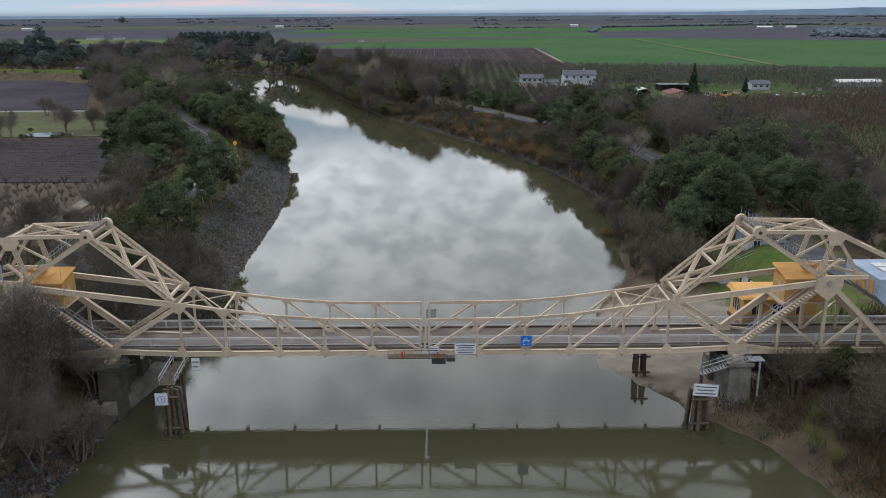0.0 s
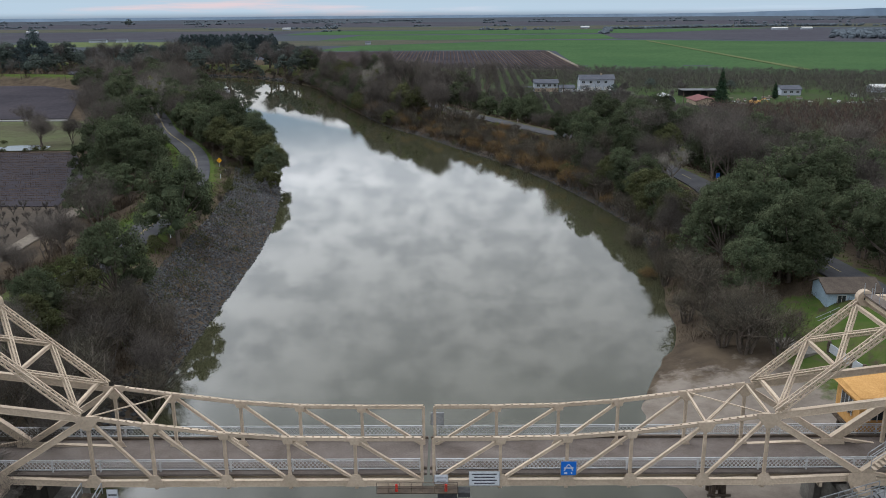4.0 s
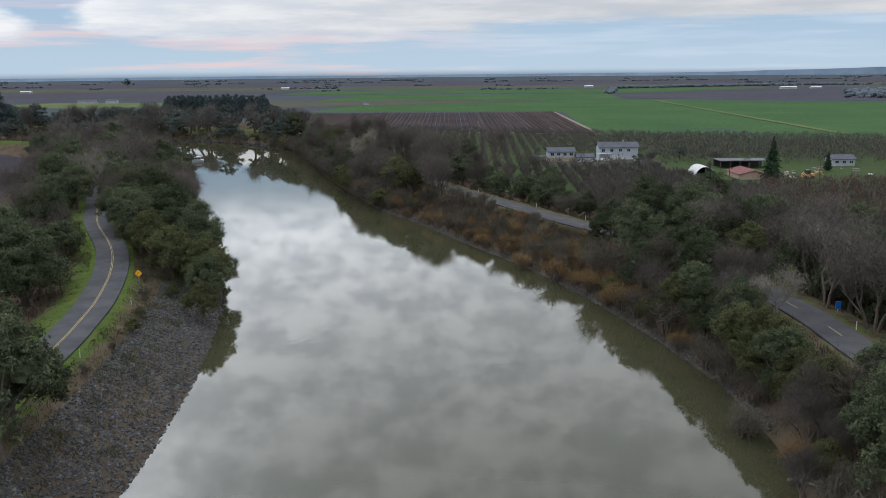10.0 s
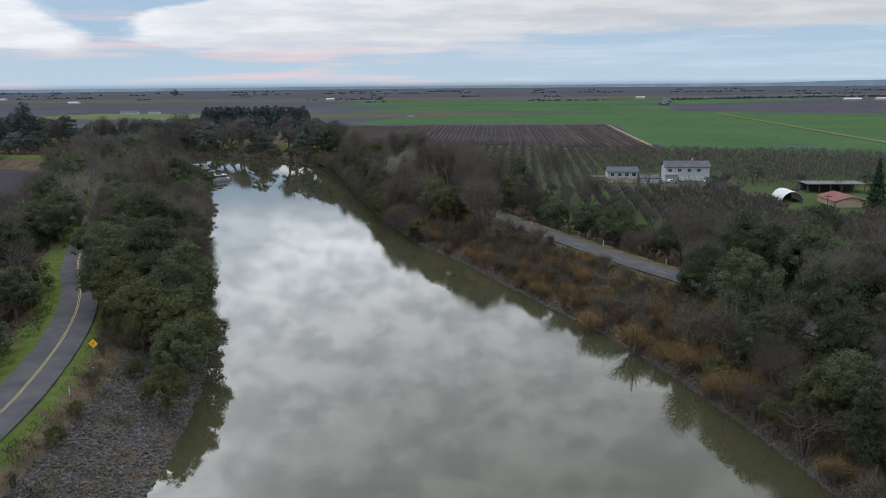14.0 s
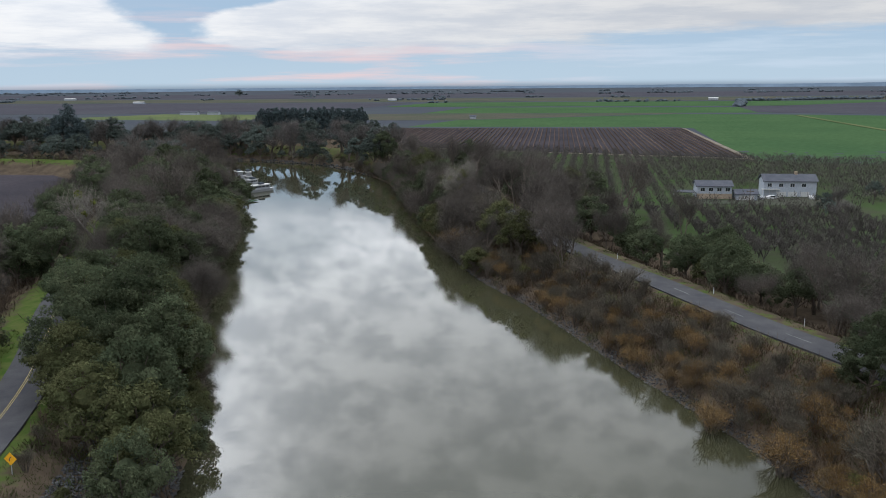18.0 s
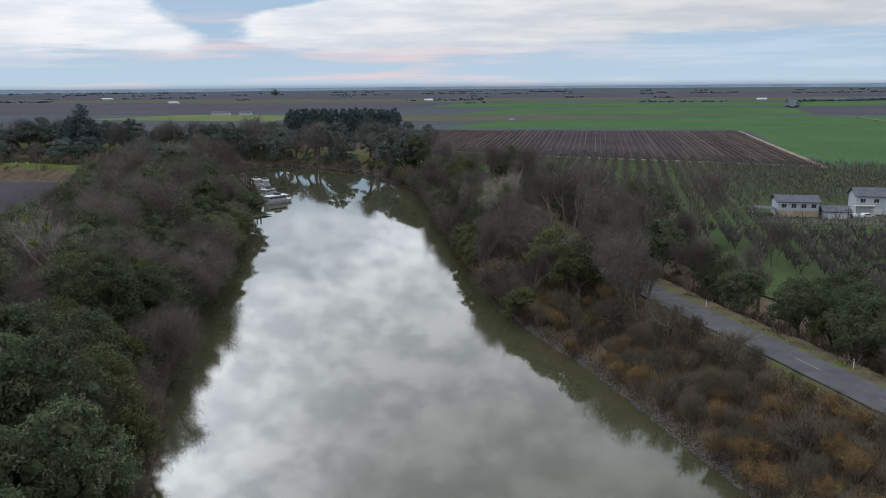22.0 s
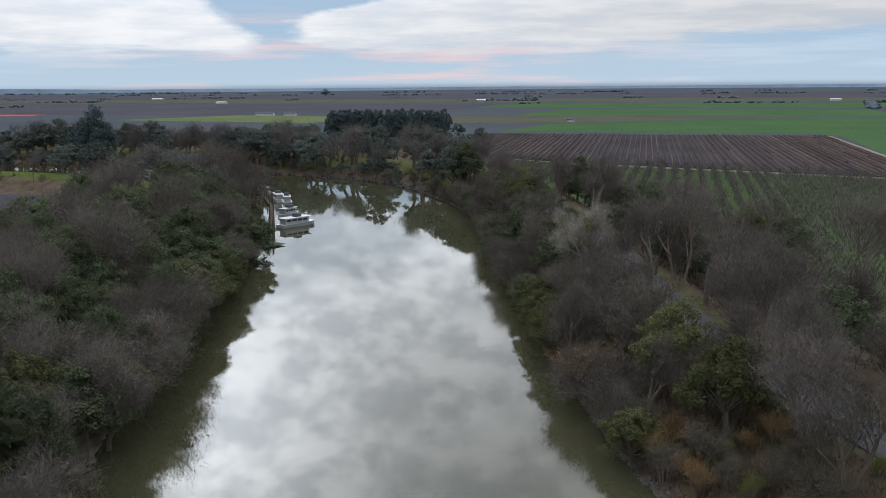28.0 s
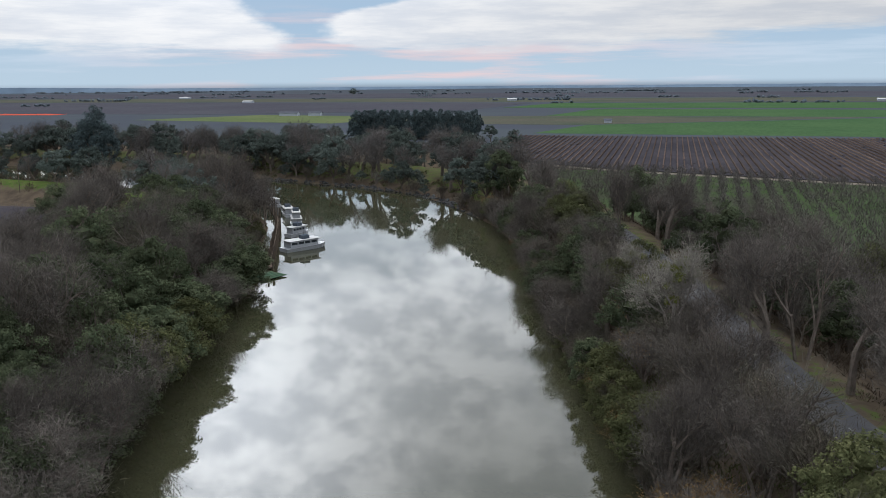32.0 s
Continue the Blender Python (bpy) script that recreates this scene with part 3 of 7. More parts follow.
field("field_wheat", [(-150, 1000), (100, 990), (115, 965), (99, 655), (240, 610), (900, 560), (980, 900), (560, 1130), (300, 1250), (150, 1290), (-120, 1130)], M_WHEAT, "wide green field of young winter wheat", "field")
field("field_far_green", [(-190, 1330), (300, 1320), (330, 1540), (-150, 1570)], M_WHEAT, "far strip of green winter wheat", "field")
field("field_pasture", [(-650, 1180), (-380, 1130), (-330, 1290), (-560, 1330)], M_PALEGRASS, "pale yellowish pasture strip", "field")
field("field_fallow", [(-330, 1140), (-130, 1130), (160, 1310), (-200, 1325), (-330, 1290)], M_FALLOW, "brown fallow field with green weeds", "field")
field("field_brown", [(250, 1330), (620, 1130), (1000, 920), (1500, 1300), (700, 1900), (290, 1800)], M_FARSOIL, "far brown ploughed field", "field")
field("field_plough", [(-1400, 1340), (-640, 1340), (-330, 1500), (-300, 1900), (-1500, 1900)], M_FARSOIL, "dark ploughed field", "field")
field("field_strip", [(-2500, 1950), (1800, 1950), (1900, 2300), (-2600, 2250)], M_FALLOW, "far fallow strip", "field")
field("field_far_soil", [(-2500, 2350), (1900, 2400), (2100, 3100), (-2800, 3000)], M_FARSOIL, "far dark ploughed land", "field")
field("field_far_strip", [(-300, 1620), (350, 1600), (700, 1900), (-250, 1880)], M_WHEAT, "far green strip", "field")
field("field_west", [(-330, 224), (-93, 224), (-102, 262), (-122, 303), (-300, 298)], M_SOIL, "dark vineyard soil behind the levee", "field")
field("field_young_orchard", [(-140, 150), (-86, 150), (-86, 222), (-140, 222)], M_TANSOIL, "bare brown ground of a young orchard", "field")
field("field_track", [(-85.6, 150), (-82.6, 150), (-84.4, 222), (-95, 258), (-98, 257), (-88, 222)], M_TRACK, "worn dirt track along the field edge", "track")
field("field_meadow", [(-330, 302), (-124, 308), (-128, 330), (-147, 384), (-330, 384)], M_MEADOW, "pale winter meadow round a pond", "field")
field("pond_water", [(-154, 309), (-149, 306.6), (-140, 306.8), (-134.6, 310), (-136, 316), (-143, 319), (-151, 317.5)], M_WATER, "small still pond in the meadow", "pond")
field("field_paving", [(-330, 386), (-160, 385), (-161, 390), (-330, 391)], M_WHITEP, "pale paved lane along the meadow", "lane")
field("field_northwest", [(-460, 393), (-163, 393), (-180, 440), (-208, 520), (-250, 560), (-460, 560)], M_SOIL, "dark ploughed field by the farm", "field")
field("field_orchard", [(60, 230), (330, 200), (400, 560), (130, 640), (-50, 720), (-120, 720), (-40, 560), (-8, 470), (18, 400), (48, 350)], M_ORCHGRASS, "green grass floor of the pear orchard", "field")
field("field_red_strip", [(-1000, 1290), (-860, 1300), (-865, 1335), (-1005, 1330)], M_REDCOVER, "far strip of red ground cover", "field")
vy = field("field_vineyard", [(-160, 968), (104, 958), (98, 672), (46, 690), (-60, 726), (-120, 760)], M_SOIL, "brown vineyard soil between the rows", "field")
# pruned vines of the west field: a stem, two arms and a few canes each, a post now and then
rows = Geo()
rng = random.Random(6)
for k in range(27):
    y = 227 + k * 2.8
    x1 = -95 - max(0, (y - 228)) * 0.36
    x = -250.0
    while x < x1:
        if rng.random() > 0.06:
            h = rng.uniform(.75, .95)
            rows.add([(x - .06, y, FIELD), (x + .06, y, FIELD), (x + .04, y, FIELD + h), (x - .04, y, FIELD + h)], [(0, 1, 2, 3)])
            rows.add([(x - .95, y - .03, FIELD + h), (x + .95, y - .03, FIELD + h), (x + .95, y + .03, FIELD + h + .13), (x - .95, y + .03, FIELD + h + .13)], [(0, 1, 2, 3)])
            for q in range(5):
                a = x + rng.uniform(-.9, .9)
                rows.add([(a - .03, y, FIELD + h), (a + .03, y, FIELD + h), (a + rng.uniform(-.2, .2), y + rng.uniform(-.2, .2), FIELD + h + rng.uniform(.3, .7))], [(0, 1, 2)])
        if rng.random() < 0.15:
            rows.box(x - .05, y - .05, FIELD - .1, x + .05, y + .05, FIELD + 1.7)
        x += 2.0
tagged(part("west_vine_rows", rows.data(), M_VINE), "rows of dark pruned vines on low trellis", "vineyard", kind="stuff")
# vine rows
rows = Geo()
rng = random.Random(5)
for k in range(74):
    u = k / 73
    x0, x1 = 97 - 247 * u, 103 - 262 * u
    y0 = np.interp(x0, [-150, -60, 46, 98], [775, 728, 692, 675])
    n = 34
    prev = None
    for i in range(n + 1):
        y = y0 + (962 - y0) * i / n
        x = x0 + (x1 - x0) * i / n
        h, w = 1.15 + rng.uniform(-.25, .25), 0.42 + rng.uniform(-.12, .15)
        ring = [(x - w, y, FIELD), (x - w * .6, y, FIELD + h), (x + w * .6, y, FIELD + h), (x + w, y, FIELD)]
        b = len(rows.v)
        rows.v.extend(ring)
        if i and rng.random() > 0.04:
            rows.f.extend([(b - 4 + j, b - 3 + j, b + 1 + j, b + j) for j in range(3)])
tagged(part("vine_rows", rows.data(), M_VINE), "long straight rows of bare trellised vines", "vineyard", kind="stuff")


# ---- trees ----
def leaves(centres, radii, n, size, rng, squash=0.8, shell=(0.75, 1.06), flat=0.5):
    """n small leaf sprays on the shells of lumps."""
    w = radii ** 2
    pick = rng.choice(len(centres), n, p=w / w.sum())
    d = rng.normal(size=(n, 3))
    d /= np.linalg.norm(d, axis=1)[:, None]
    d[:, 2] = np.where(d[:, 2] < -0.35, -d[:, 2], d[:, 2])
    r = rng.uniform(*shell, n) * radii[pick]
    c = centres[pick] + d * r[:, None] * np.array([1, 1, squash])
    nrm = d * flat + rng.normal(size=(n, 3)) * 0.6
    nrm /= np.linalg.norm(nrm, axis=1)[:, None]
    a = np.cross(nrm, rng.normal(size=(n, 3)))
    a /= np.linalg.norm(a, axis=1)[:, None]
    b = np.cross(nrm, a)
    s = size * rng.uniform(0.6, 1.5, n)[:, None]
    v = np.stack([c - a * s, c + a * s * 0.7 - b * s * 0.6, c + a * s * 0.4 + b * s * 0.75], 1).reshape(-1, 3)
    return v, np.arange(3 * n).reshape(-1, 3)


ICO = bmesh.new()
bmesh.ops.create_icosphere(ICO, subdivisions=2, radius=1)
ICO_V = np.array([v.co[:] for v in ICO.verts])
ICO_F = [[v.index for v in f.verts] for f in ICO.faces]
ICO.free()
ICO1 = bmesh.new()
bmesh.ops.create_icosphere(ICO1, subdivisions=1, radius=1)
ICO1_V = np.array([v.co[:] for v in ICO1.verts])
ICO1_F = [[v.index for v in f.verts] for f in ICO1.faces]
ICO1.free()


def lumps(centres, radii, rng, squash=0.8, coarse=False, k=0.8):
    V, F = (ICO1_V, ICO1_F) if coarse else (ICO_V, ICO_F)
    vs, fs = [], []
    for c, r in zip(centres, radii):
        off = len(vs) * len(V)
        j = 1 + (0.22 if coarse else 0.13) * rng.normal(size=(len(V), 1))
        vs.append(c + V * j * r * k * np.array([1, 1, squash]))
        fs.extend([[i + off for i in f] for f in F])
    return np.vstack(vs), fs


def join(*sets):
    vs, fs, k = [], [], 0
    for v, f in sets:
        v = np.asarray(v)
        vs.append(v)
        fs.extend([[int(i) + k for i in q] for q in f])
        k += len(v)
    return np.vstack(vs).tolist(), fs


def limbs(tips, base_h, r0, rng, sides=5, fork=0.4):
    """A trunk with limbs that reach the tips."""
    g = Geo()
    top = Vector((rng.uniform(-.2, .2), rng.uniform(-.2, .2), base_h))
    g.tube([(0, 0, -0.4), (0, 0, base_h * 0.3), top], [r0 * 1.35, r0, r0 * 0.8], 7)
    for t in tips:
        t = Vector(t)
        start = top * rng.uniform(0.75, 1.0)
        mid = start.lerp(t, 0.5) + Vector((rng.normal() * fork, rng.normal() * fork, rng.uniform(0, fork)))
        g.tube([start, mid, t], [r0 * 0.45, r0 * 0.28, r0 * 0.06], sides)
    return g


def oak_mesh(seed, n_clump, per, mat=M_OAK, wide=1.0, size=0.2, loose=0.0):
    """Broad evergreen crown, 10 m high at scale 1: leaf clumps carried on a few masses, with shaded hollows between them."""
    rng = np.random.default_rng(seed)
    masses = [(0, 0, 6.0, 3.1 * wide, 3.0)]
    turn = rng.uniform(0, 6.28)
    for k in range(6):
        q = turn + 2 * math.pi * (k + rng.uniform(-.35, .35)) / 6
        rad = rng.uniform(2.0, 3.3) * wide
        masses.append((math.cos(q) * rad, math.sin(q) * rad, rng.uniform(3.0, 6.6), rng.uniform(1.3, 2.2) * wide, rng.uniform(1.1, 2.0)))
    masses.append((rng.uniform(-1, 1), rng.uniform(-1, 1), rng.uniform(7.6, 8.4), 1.6 * wide, 1.5))
    M = np.array(masses)
    cs, rs = [], []
    while len(cs) < n_clump:
        i = rng.choice(len(M), p=M[:, 3] ** 2 / (M[:, 3] ** 2).sum())
        d = rng.normal(size=3)
        d /= np.linalg.norm(d)
        if d[2] < -0.55:
            continue
        c = M[i, :3] + d * np.array([M[i, 3], M[i, 3], M[i, 4]]) * rng.uniform(0.86, 1.14 + loose)
        deep = (((c - M[:, :3]) / np.column_stack([M[:, 3], M[:, 3], M[:, 4]])) ** 2).sum(1)
        deep[i] = 9
        if deep.min() < 0.7 or c[2] < 1.4:
            continue
        cs.append(c)
        rs.append(rng.uniform(0.6, 1.15))
    cs, rs = np.array(cs), np.array(rs)
    n = n_clump * per
    pick = rng.choice(n_clump, n, p=rs ** 1.7 / (rs ** 1.7).sum())
    d = rng.normal(size=(n, 3)) + np.array([0, 0, 0.35])
    d /= np.linalg.norm(d, axis=1)[:, None]
    c = cs[pick] + d * (rs[pick] * rng.random(n) ** 0.5)[:, None] * np.array([1, 1, 0.75])
    nrm = d * 0.9 + np.array([0, 0, 0.35]) + rng.normal(size=(n, 3)) * 0.45
    nrm /= np.linalg.norm(nrm, axis=1)[:, None]
    t1 = np.cross(nrm, rng.normal(size=(n, 3)))
    t1 /= np.linalg.norm(t1, axis=1)[:, None]
    t2 = np.cross(nrm, t1)
    w = size * rng.uniform(0.55, 1.5, n)[:, None]
    lv = np.stack([c - t1 * w, c + t1 * w * 0.7 - t2 * w * 0.5, c + t1 * w * 0.4 + t2 * w * 0.65], 1).reshape(-1, 3)
    core = lumps(M[:, :3], M[:, 3], rng, 0.8, False, 0.44 - 0.2 * loose)
    crown = mesh_of("crown", *join(core, (lv, np.arange(3 * n).reshape(-1, 3))), mat)
    tips = cs[rng.choice(n_clump, 11, replace=False)] if n_clump > 40 else M[1:, :3]
    trunk = mesh_of("trunk", *limbs([tuple(p) for p in tips], 2.2, 0.30, rng, 4).data(), M_BARK)
    return trunk, crown


def twig_cloud(starts, dirs, n, length, width, rng, spread=0.3):
    pick = rng.integers(0, len(starts), n)
    d = dirs[pick] + rng.normal(size=(n, 3)) * 0.8 + np.array([0, 0, 0.2])
    d /= np.linalg.norm(d, axis=1)[:, None]
    s = starts[pick] + rng.normal(size=(n, 3)) * spread
    L = length * rng.uniform(0.5, 1.4, n)[:, None]
    side = np.cross(d, rng.normal(size=(n, 3)))
    side /= np.linalg.norm(side, axis=1)[:, None]
    w = width * rng.uniform(0.6, 1.3, n)[:, None]
    return np.stack([s - side * w, s + side * w, s + d * L], 1).reshape(-1, 3), np.arange(3 * n).reshape(-1, 3)


def bare_mesh(seed, n_twig, mat=M_TWIG, bark=M_BARK, mist=0, wide=1.0, width=0.028, stems=1, depth=4, leaf=0):
    """Leafless crown of forking limbs and fine twigs, 10 m high at scale 1."""
    rng = np.random.default_rng(seed)
    g = Geo()
    ends, dirs = [], []

    def grow(p, d, length, r, level):
        bend = d + Vector(rng.normal(size=3)) * 0.16
        mid = p + d * length * 0.5
        q = mid + bend.normalized() * length * 0.5
        if level < 2:
            g.tube([p, mid, q], [r, r * 0.82, r * 0.62], 5)
        else:
            g.tube([p, q], [r, r * 0.6], 3)
        if level >= min(2, depth - 1):
            for t in (0.5, 1.0):
                ends.append(tuple(p.lerp(q, t)))
                dirs.append(tuple(d))
        if level == depth:
            return
        for _ in range(3 if level < 3 else 2):
            s = Vector(rng.normal(size=3))
            s.z = abs(s.z) * 0.35 + 0.15
            s.x *= wide
            s.y *= wide
            nd = (d * 0.75 + s * 0.55).normalized()
            grow(p.lerp(q, rng.uniform(0.6, 1.0)), nd, length * rng.uniform(0.6, 0.85), r * 0.56, level + 1)

    for k in range(stems):
        a = 2 * math.pi * k / max(stems, 1) + seed
        lean = Vector((math.cos(a), math.sin(a), 0)) * (0.32 if stems > 1 else 0.05)
        grow(Vector((lean.x, lean.y, -0.4)), (lean + Vector((0, 0, 1))).normalized(), 2.5, 0.26 if stems == 1 else 0.15, 0)
    ends, dirs = np.array(ends), np.array(dirs)
    # stretched to full height and spread
    k = np.array([4.3 / np.percentile(np.hypot(ends[:, 0], ends[:, 1]), 96)] * 2 + [9.3 / ends[:, 2].max()])
    ends = ends * k
    g.v = [(p[0] * k[0], p[1] * k[1], p[2] * k[2]) for p in g.v]
    parts_ = [twig_cloud(ends, dirs, n_twig, 0.8 if depth > 2 else 0.95, width, rng, 0.6)]
    if leaf:
        parts_.append(leaves(ends, np.full(len(ends), 0.75), leaf, 0.13, rng, 0.8, (0.1, 1.0), 0.4))
    crown = mesh_of("crown", *join(*parts_), mat)
    trunk = mesh_of("trunk", *g.data(), bark)
    tufts = None
    if mist:
        sel = rng.choice(len(ends), mist)
        tufts = mesh_of("mistletoe", *join(lumps(ends[sel], rng.uniform(.25, .5, mist), rng, 1, True, .7), leaves(ends[sel], rng.uniform(.35, .7, mist), mist * 60, 0.13, rng, 1)), M_MIST)
    return trunk, crown, tufts


def conifer_mesh(seed, n_leaf, thin=1.0):
    """Pointed crown of drooping sprays, 10 m high at scale 1."""
    rng = np.random.default_rng(seed)
    h = rng.uniform(0.06, 1, n_leaf) ** 0.8
    a = rng.uniform(0, 2 * math.pi, n_leaf)
    r = (1 - h) * 2.2 * thin * rng.uniform(0.35, 1.05, n_leaf) * (1 + 0.25 * np.sin(h * 40 + a * 2)) + 0.08
    c = np.stack([np.cos(a) * r, np.sin(a) * r, 1.0 + 9 * h - 0.15 * r], 1)
    out = np.stack([np.cos(a), np.sin(a), -0.35 + 0 * a], 1)
    side = np.stack([-np.sin(a), np.cos(a), rng.normal(size=n_leaf) * .5], 1)
    s = rng.uniform(0.25, 0.55, n_leaf)[:, None] * (1.25 - h[:, None])
    v = np.stack([c - out * s, c - side * s * .4, c + out * s, c + side * s * .4], 1).reshape(-1, 3)
    core = lumps(np.array([(0, 0, 2.2), (0, 0, 4.2), (0, 0, 6.2), (0, 0, 8.2)]), np.array([1.7, 1.35, 1.0, 0.55]) * thin, rng, 1.1, False, 0.85)
    crown = mesh_of("crown", *join(core, (v, np.arange(4 * n_leaf).reshape(-1, 4))), M_PINE)
    trunk = mesh_of("trunk", *Geo().tube([(0, 0, -.4), (0, 0, 4), (0, 0, 9.6)], [0.28, 0.18, 0.03], 6).data(), M_BARK)
    return trunk, crown


PROTOS = {
    "oak": [oak_mesh(s, 120, 92, size=0.15) for s in (1, 2, 3, 4, 5)],
    "olive": [oak_mesh(s, 105, 92, mat=M_OLIVE, size=0.15) for s in (11, 12, 13)],
    "bare": [bare_mesh(s, 9500, stems=k, width=0.014) for s, k in ((21, 1), (22, 3), (23, 2), (24, 3))],
    "lean": [bare_mesh(s, 8500, stems=5, wide=1.7, depth=3, width=0.016) for s in (25, 26)],
    "bush": [bare_mesh(s, 4200, M_BRUSH, stems=7, wide=1.5, depth=2, width=0.022) for s in (31, 32, 33)],
    "rust": [bare_mesh(s, 2400, M_RUST, stems=8, wide=1.4, depth=2, width=0.026, leaf=1700) for s in (41, 42)],
    "pale": [bare_mesh(51, 6500, M_PALE, M_PBARK, 16, width=0.016), bare_mesh(52, 5200, M_PALE, M_PBARK, 7, width=0.016)],
    "conifer": [conifer_mesh(61, 2600), conifer_mesh(62, 1500)],
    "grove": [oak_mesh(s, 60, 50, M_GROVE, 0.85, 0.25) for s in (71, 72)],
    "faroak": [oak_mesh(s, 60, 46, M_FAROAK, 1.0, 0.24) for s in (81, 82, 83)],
    "midoak": [oak_mesh(s, 95, 60, M_OAK, 1.0, 0.19) for s in (84, 85, 86)],
    "midbare": [bare_mesh(s, 4600, M_TWIG, depth=3, width=0.021, stems=k) for s, k in ((93, 2), (94, 3), (95, 1))],
    "gold": [bare_mesh(97, 1200, M_MIST, stems=7, wide=1.3, depth=2, width=0.04, leaf=1100)],
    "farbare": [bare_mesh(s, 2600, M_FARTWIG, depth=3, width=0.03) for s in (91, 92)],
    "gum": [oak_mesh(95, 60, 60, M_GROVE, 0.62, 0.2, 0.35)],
}
TREE_NAMES = {
    "oak": ("oak_tree", "dense dark green evergreen oak on the levee bank", "tree"),
    "olive": ("live_oak", "olive-green rounded evergreen tree on the levee bank", "tree"),
    "bare": ("bare_tree", "leafless grey-brown deciduous tree in winter", "tree"),
    "bush": ("bare_shrub", "leafless brown multi-stemmed shrub at the river bank", "shrub"),
    "rust": ("rusty_willow", "low willow shrub with rust-orange winter leaves", "shrub"),
    "pale": ("sycamore_tree", "bare pale-barked tree with yellow-green mistletoe clumps", "tree"),
    "lean": ("overhanging_tree", "leafless brown tree leaning out over the water", "tree"),
    "conifer": ("conifer_tree", "dark green pointed conifer tree", "tree"),
    "grove": ("grove_tree", "dark evergreen tree of a dense far grove", "tree"),
    "faroak": ("far_oak", "far broad-leaved tree, its green paled with haze", "tree"),
    "midoak": ("oak_tree", "dark green evergreen oak of the wood behind the levee", "tree"),
    "midbare": ("bare_tree", "leafless brown tree of the wood behind the levee", "tree"),
    "gold": ("golden_shrub", "loose shrub with yellow-green leaves on the bank", "shrub"),
    "gum": ("eucalyptus_tree", "tall dark eucalyptus rising over the farm trees", "tree"),
    "farbare": ("far_bare_tree", "far leafless brown tree", "tree"),
}
BUILT, PLACED = {}, []
tree_rng = random.Random(11)


def plant(kind, x, y, height, spread=None, z=None, force=True):
    """A tree of that height (m) with its foot on the ground."""
    if kind in ("oak", "bare") and (y > 400 or abs(x + 0.1 * y) > 110):
        kind = "mid" + kind
    k = tree_rng.randrange(len(PROTOS[kind]))
    if z is None:
        z = ground_z(x, y)
    s = height / 10.0
    w = (spread or height * (1.35 if kind == "lean" else 1.0)) / 10.0
    m = pose(x, y, z - 0.1, 0, 0, tree_rng.uniform(0, 360)) @ Matrix.Diagonal((w, w, s, 1))
    PLACED.append((x, y, max(w * 4, 1)))
    if (kind, k) not in BUILT:
        nm, label, cat = TREE_NAMES[kind]
        ob = thing(nm, label, cat, group=cat + "s along the river" if "far" not in kind else "far trees")
        for pn, me in zip(("trunk", "crown", "mistletoe"), PROTOS[kind][k]):
            if me is not None:
                pt = part(pn, me, None, ob)
                if pn == "mistletoe":
                    pt["kind"] = "stuff"
        BUILT[kind, k] = ob
        ob.matrix_world = m
        return ob
    ob = copy_thing(BUILT[kind, k], Matrix())
    ob.matrix_basis = m
    return ob


def strip(line, lo, hi, off, n, kinds, hts, gap=3.0, seed=0, clear=5.5):
    """n trees scattered along a line between two y, offset off=(min, max) to its right, out of the water and off the roads."""
    r = random.Random(seed)
    d = np.gradient(line, axis=0)
    d /= np.linalg.norm(d, axis=1)[:, None]
    ids = [i for i in range(len(line)) if lo <= line[i][1] <= hi]
    done = tries = 0
    while done < n and tries < n * 12:
        tries += 1
        i = r.choice(ids)
        o = r.uniform(*off)
        x, y = line[i][0] + d[i][1] * o + r.uniform(-3, 3), line[i][1] - d[i][0] * o + r.uniform(-3, 3)
        P = np.array([(x, y)])
        if 46 < x < 57 and 186 < y < 230:                # an open stretch of the slope below the east road
            continue
        if ground_z(x, y) < 0.02 or min(line_dist(P, ROAD_L)[0][0], line_dist(P, ROAD_R)[0][0]) < clear:
            continue
        if any((x - a) ** 2 + (y - b) ** 2 < (gap if gap else c) ** 2 for a, b, c in PLACED):
            continue
        kind = r.choice(kinds)
        plant(kind, x, y, r.uniform(*hts))
        done += 1


# trees that stand out, as x, y, spread
def copse(kind, spots, tall=1.15, least=6.0):
    for x, y, w in spots:
        w = min(w, 19)
        plant(kind, x, y, max(w * tall, least), w)


copse("oak", [(-48.5, 173, 14), (-50.5, 180, 13), (-47.5, 141, 12), (-66, 287, 15), (-54, 262, 13.5), (-85, 328, 15), (-47.5, 247, 9), (-85, 245, 17), (-81, 212, 10),
              (-94, 282, 15), (-60, 272, 12), (44, 163, 13), (43, 146, 9), (49, 151, 11), (46, 252, 12), (38, 266, 12), (30, 350, 12), (68, 232, 13), (75, 226, 11), (71, 207, 10), (36, 249, 9)])
copse("oak", [(54, 282, 14), (47, 297, 13), (31, 360, 12), (60, 301, 15), (73, 330, 14), (-58, 280, 13), (-85, 300, 10), (-76, 310, 12), (-117, 433, 15), (-150, 425, 15),
              (-137, 383, 14), (-84, 341, 12), (-95, 372, 11), (7, 465, 13), (-47, 570, 15), (-90, 586, 16), (-104, 402, 12), (-117, 396, 12), (40, 220, 9), (44, 240, 10), (72, 262, 13)])
copse("oak", [(66, 178, 9), (70, 190, 10), (46, 176, 9), (43, 196, 9), (80, 280, 13), (64, 318, 12), (52, 322, 12), (43, 215, 10), (41, 231, 9), (66, 247, 13), (60, 268, 13), (-52, 128, 8)])
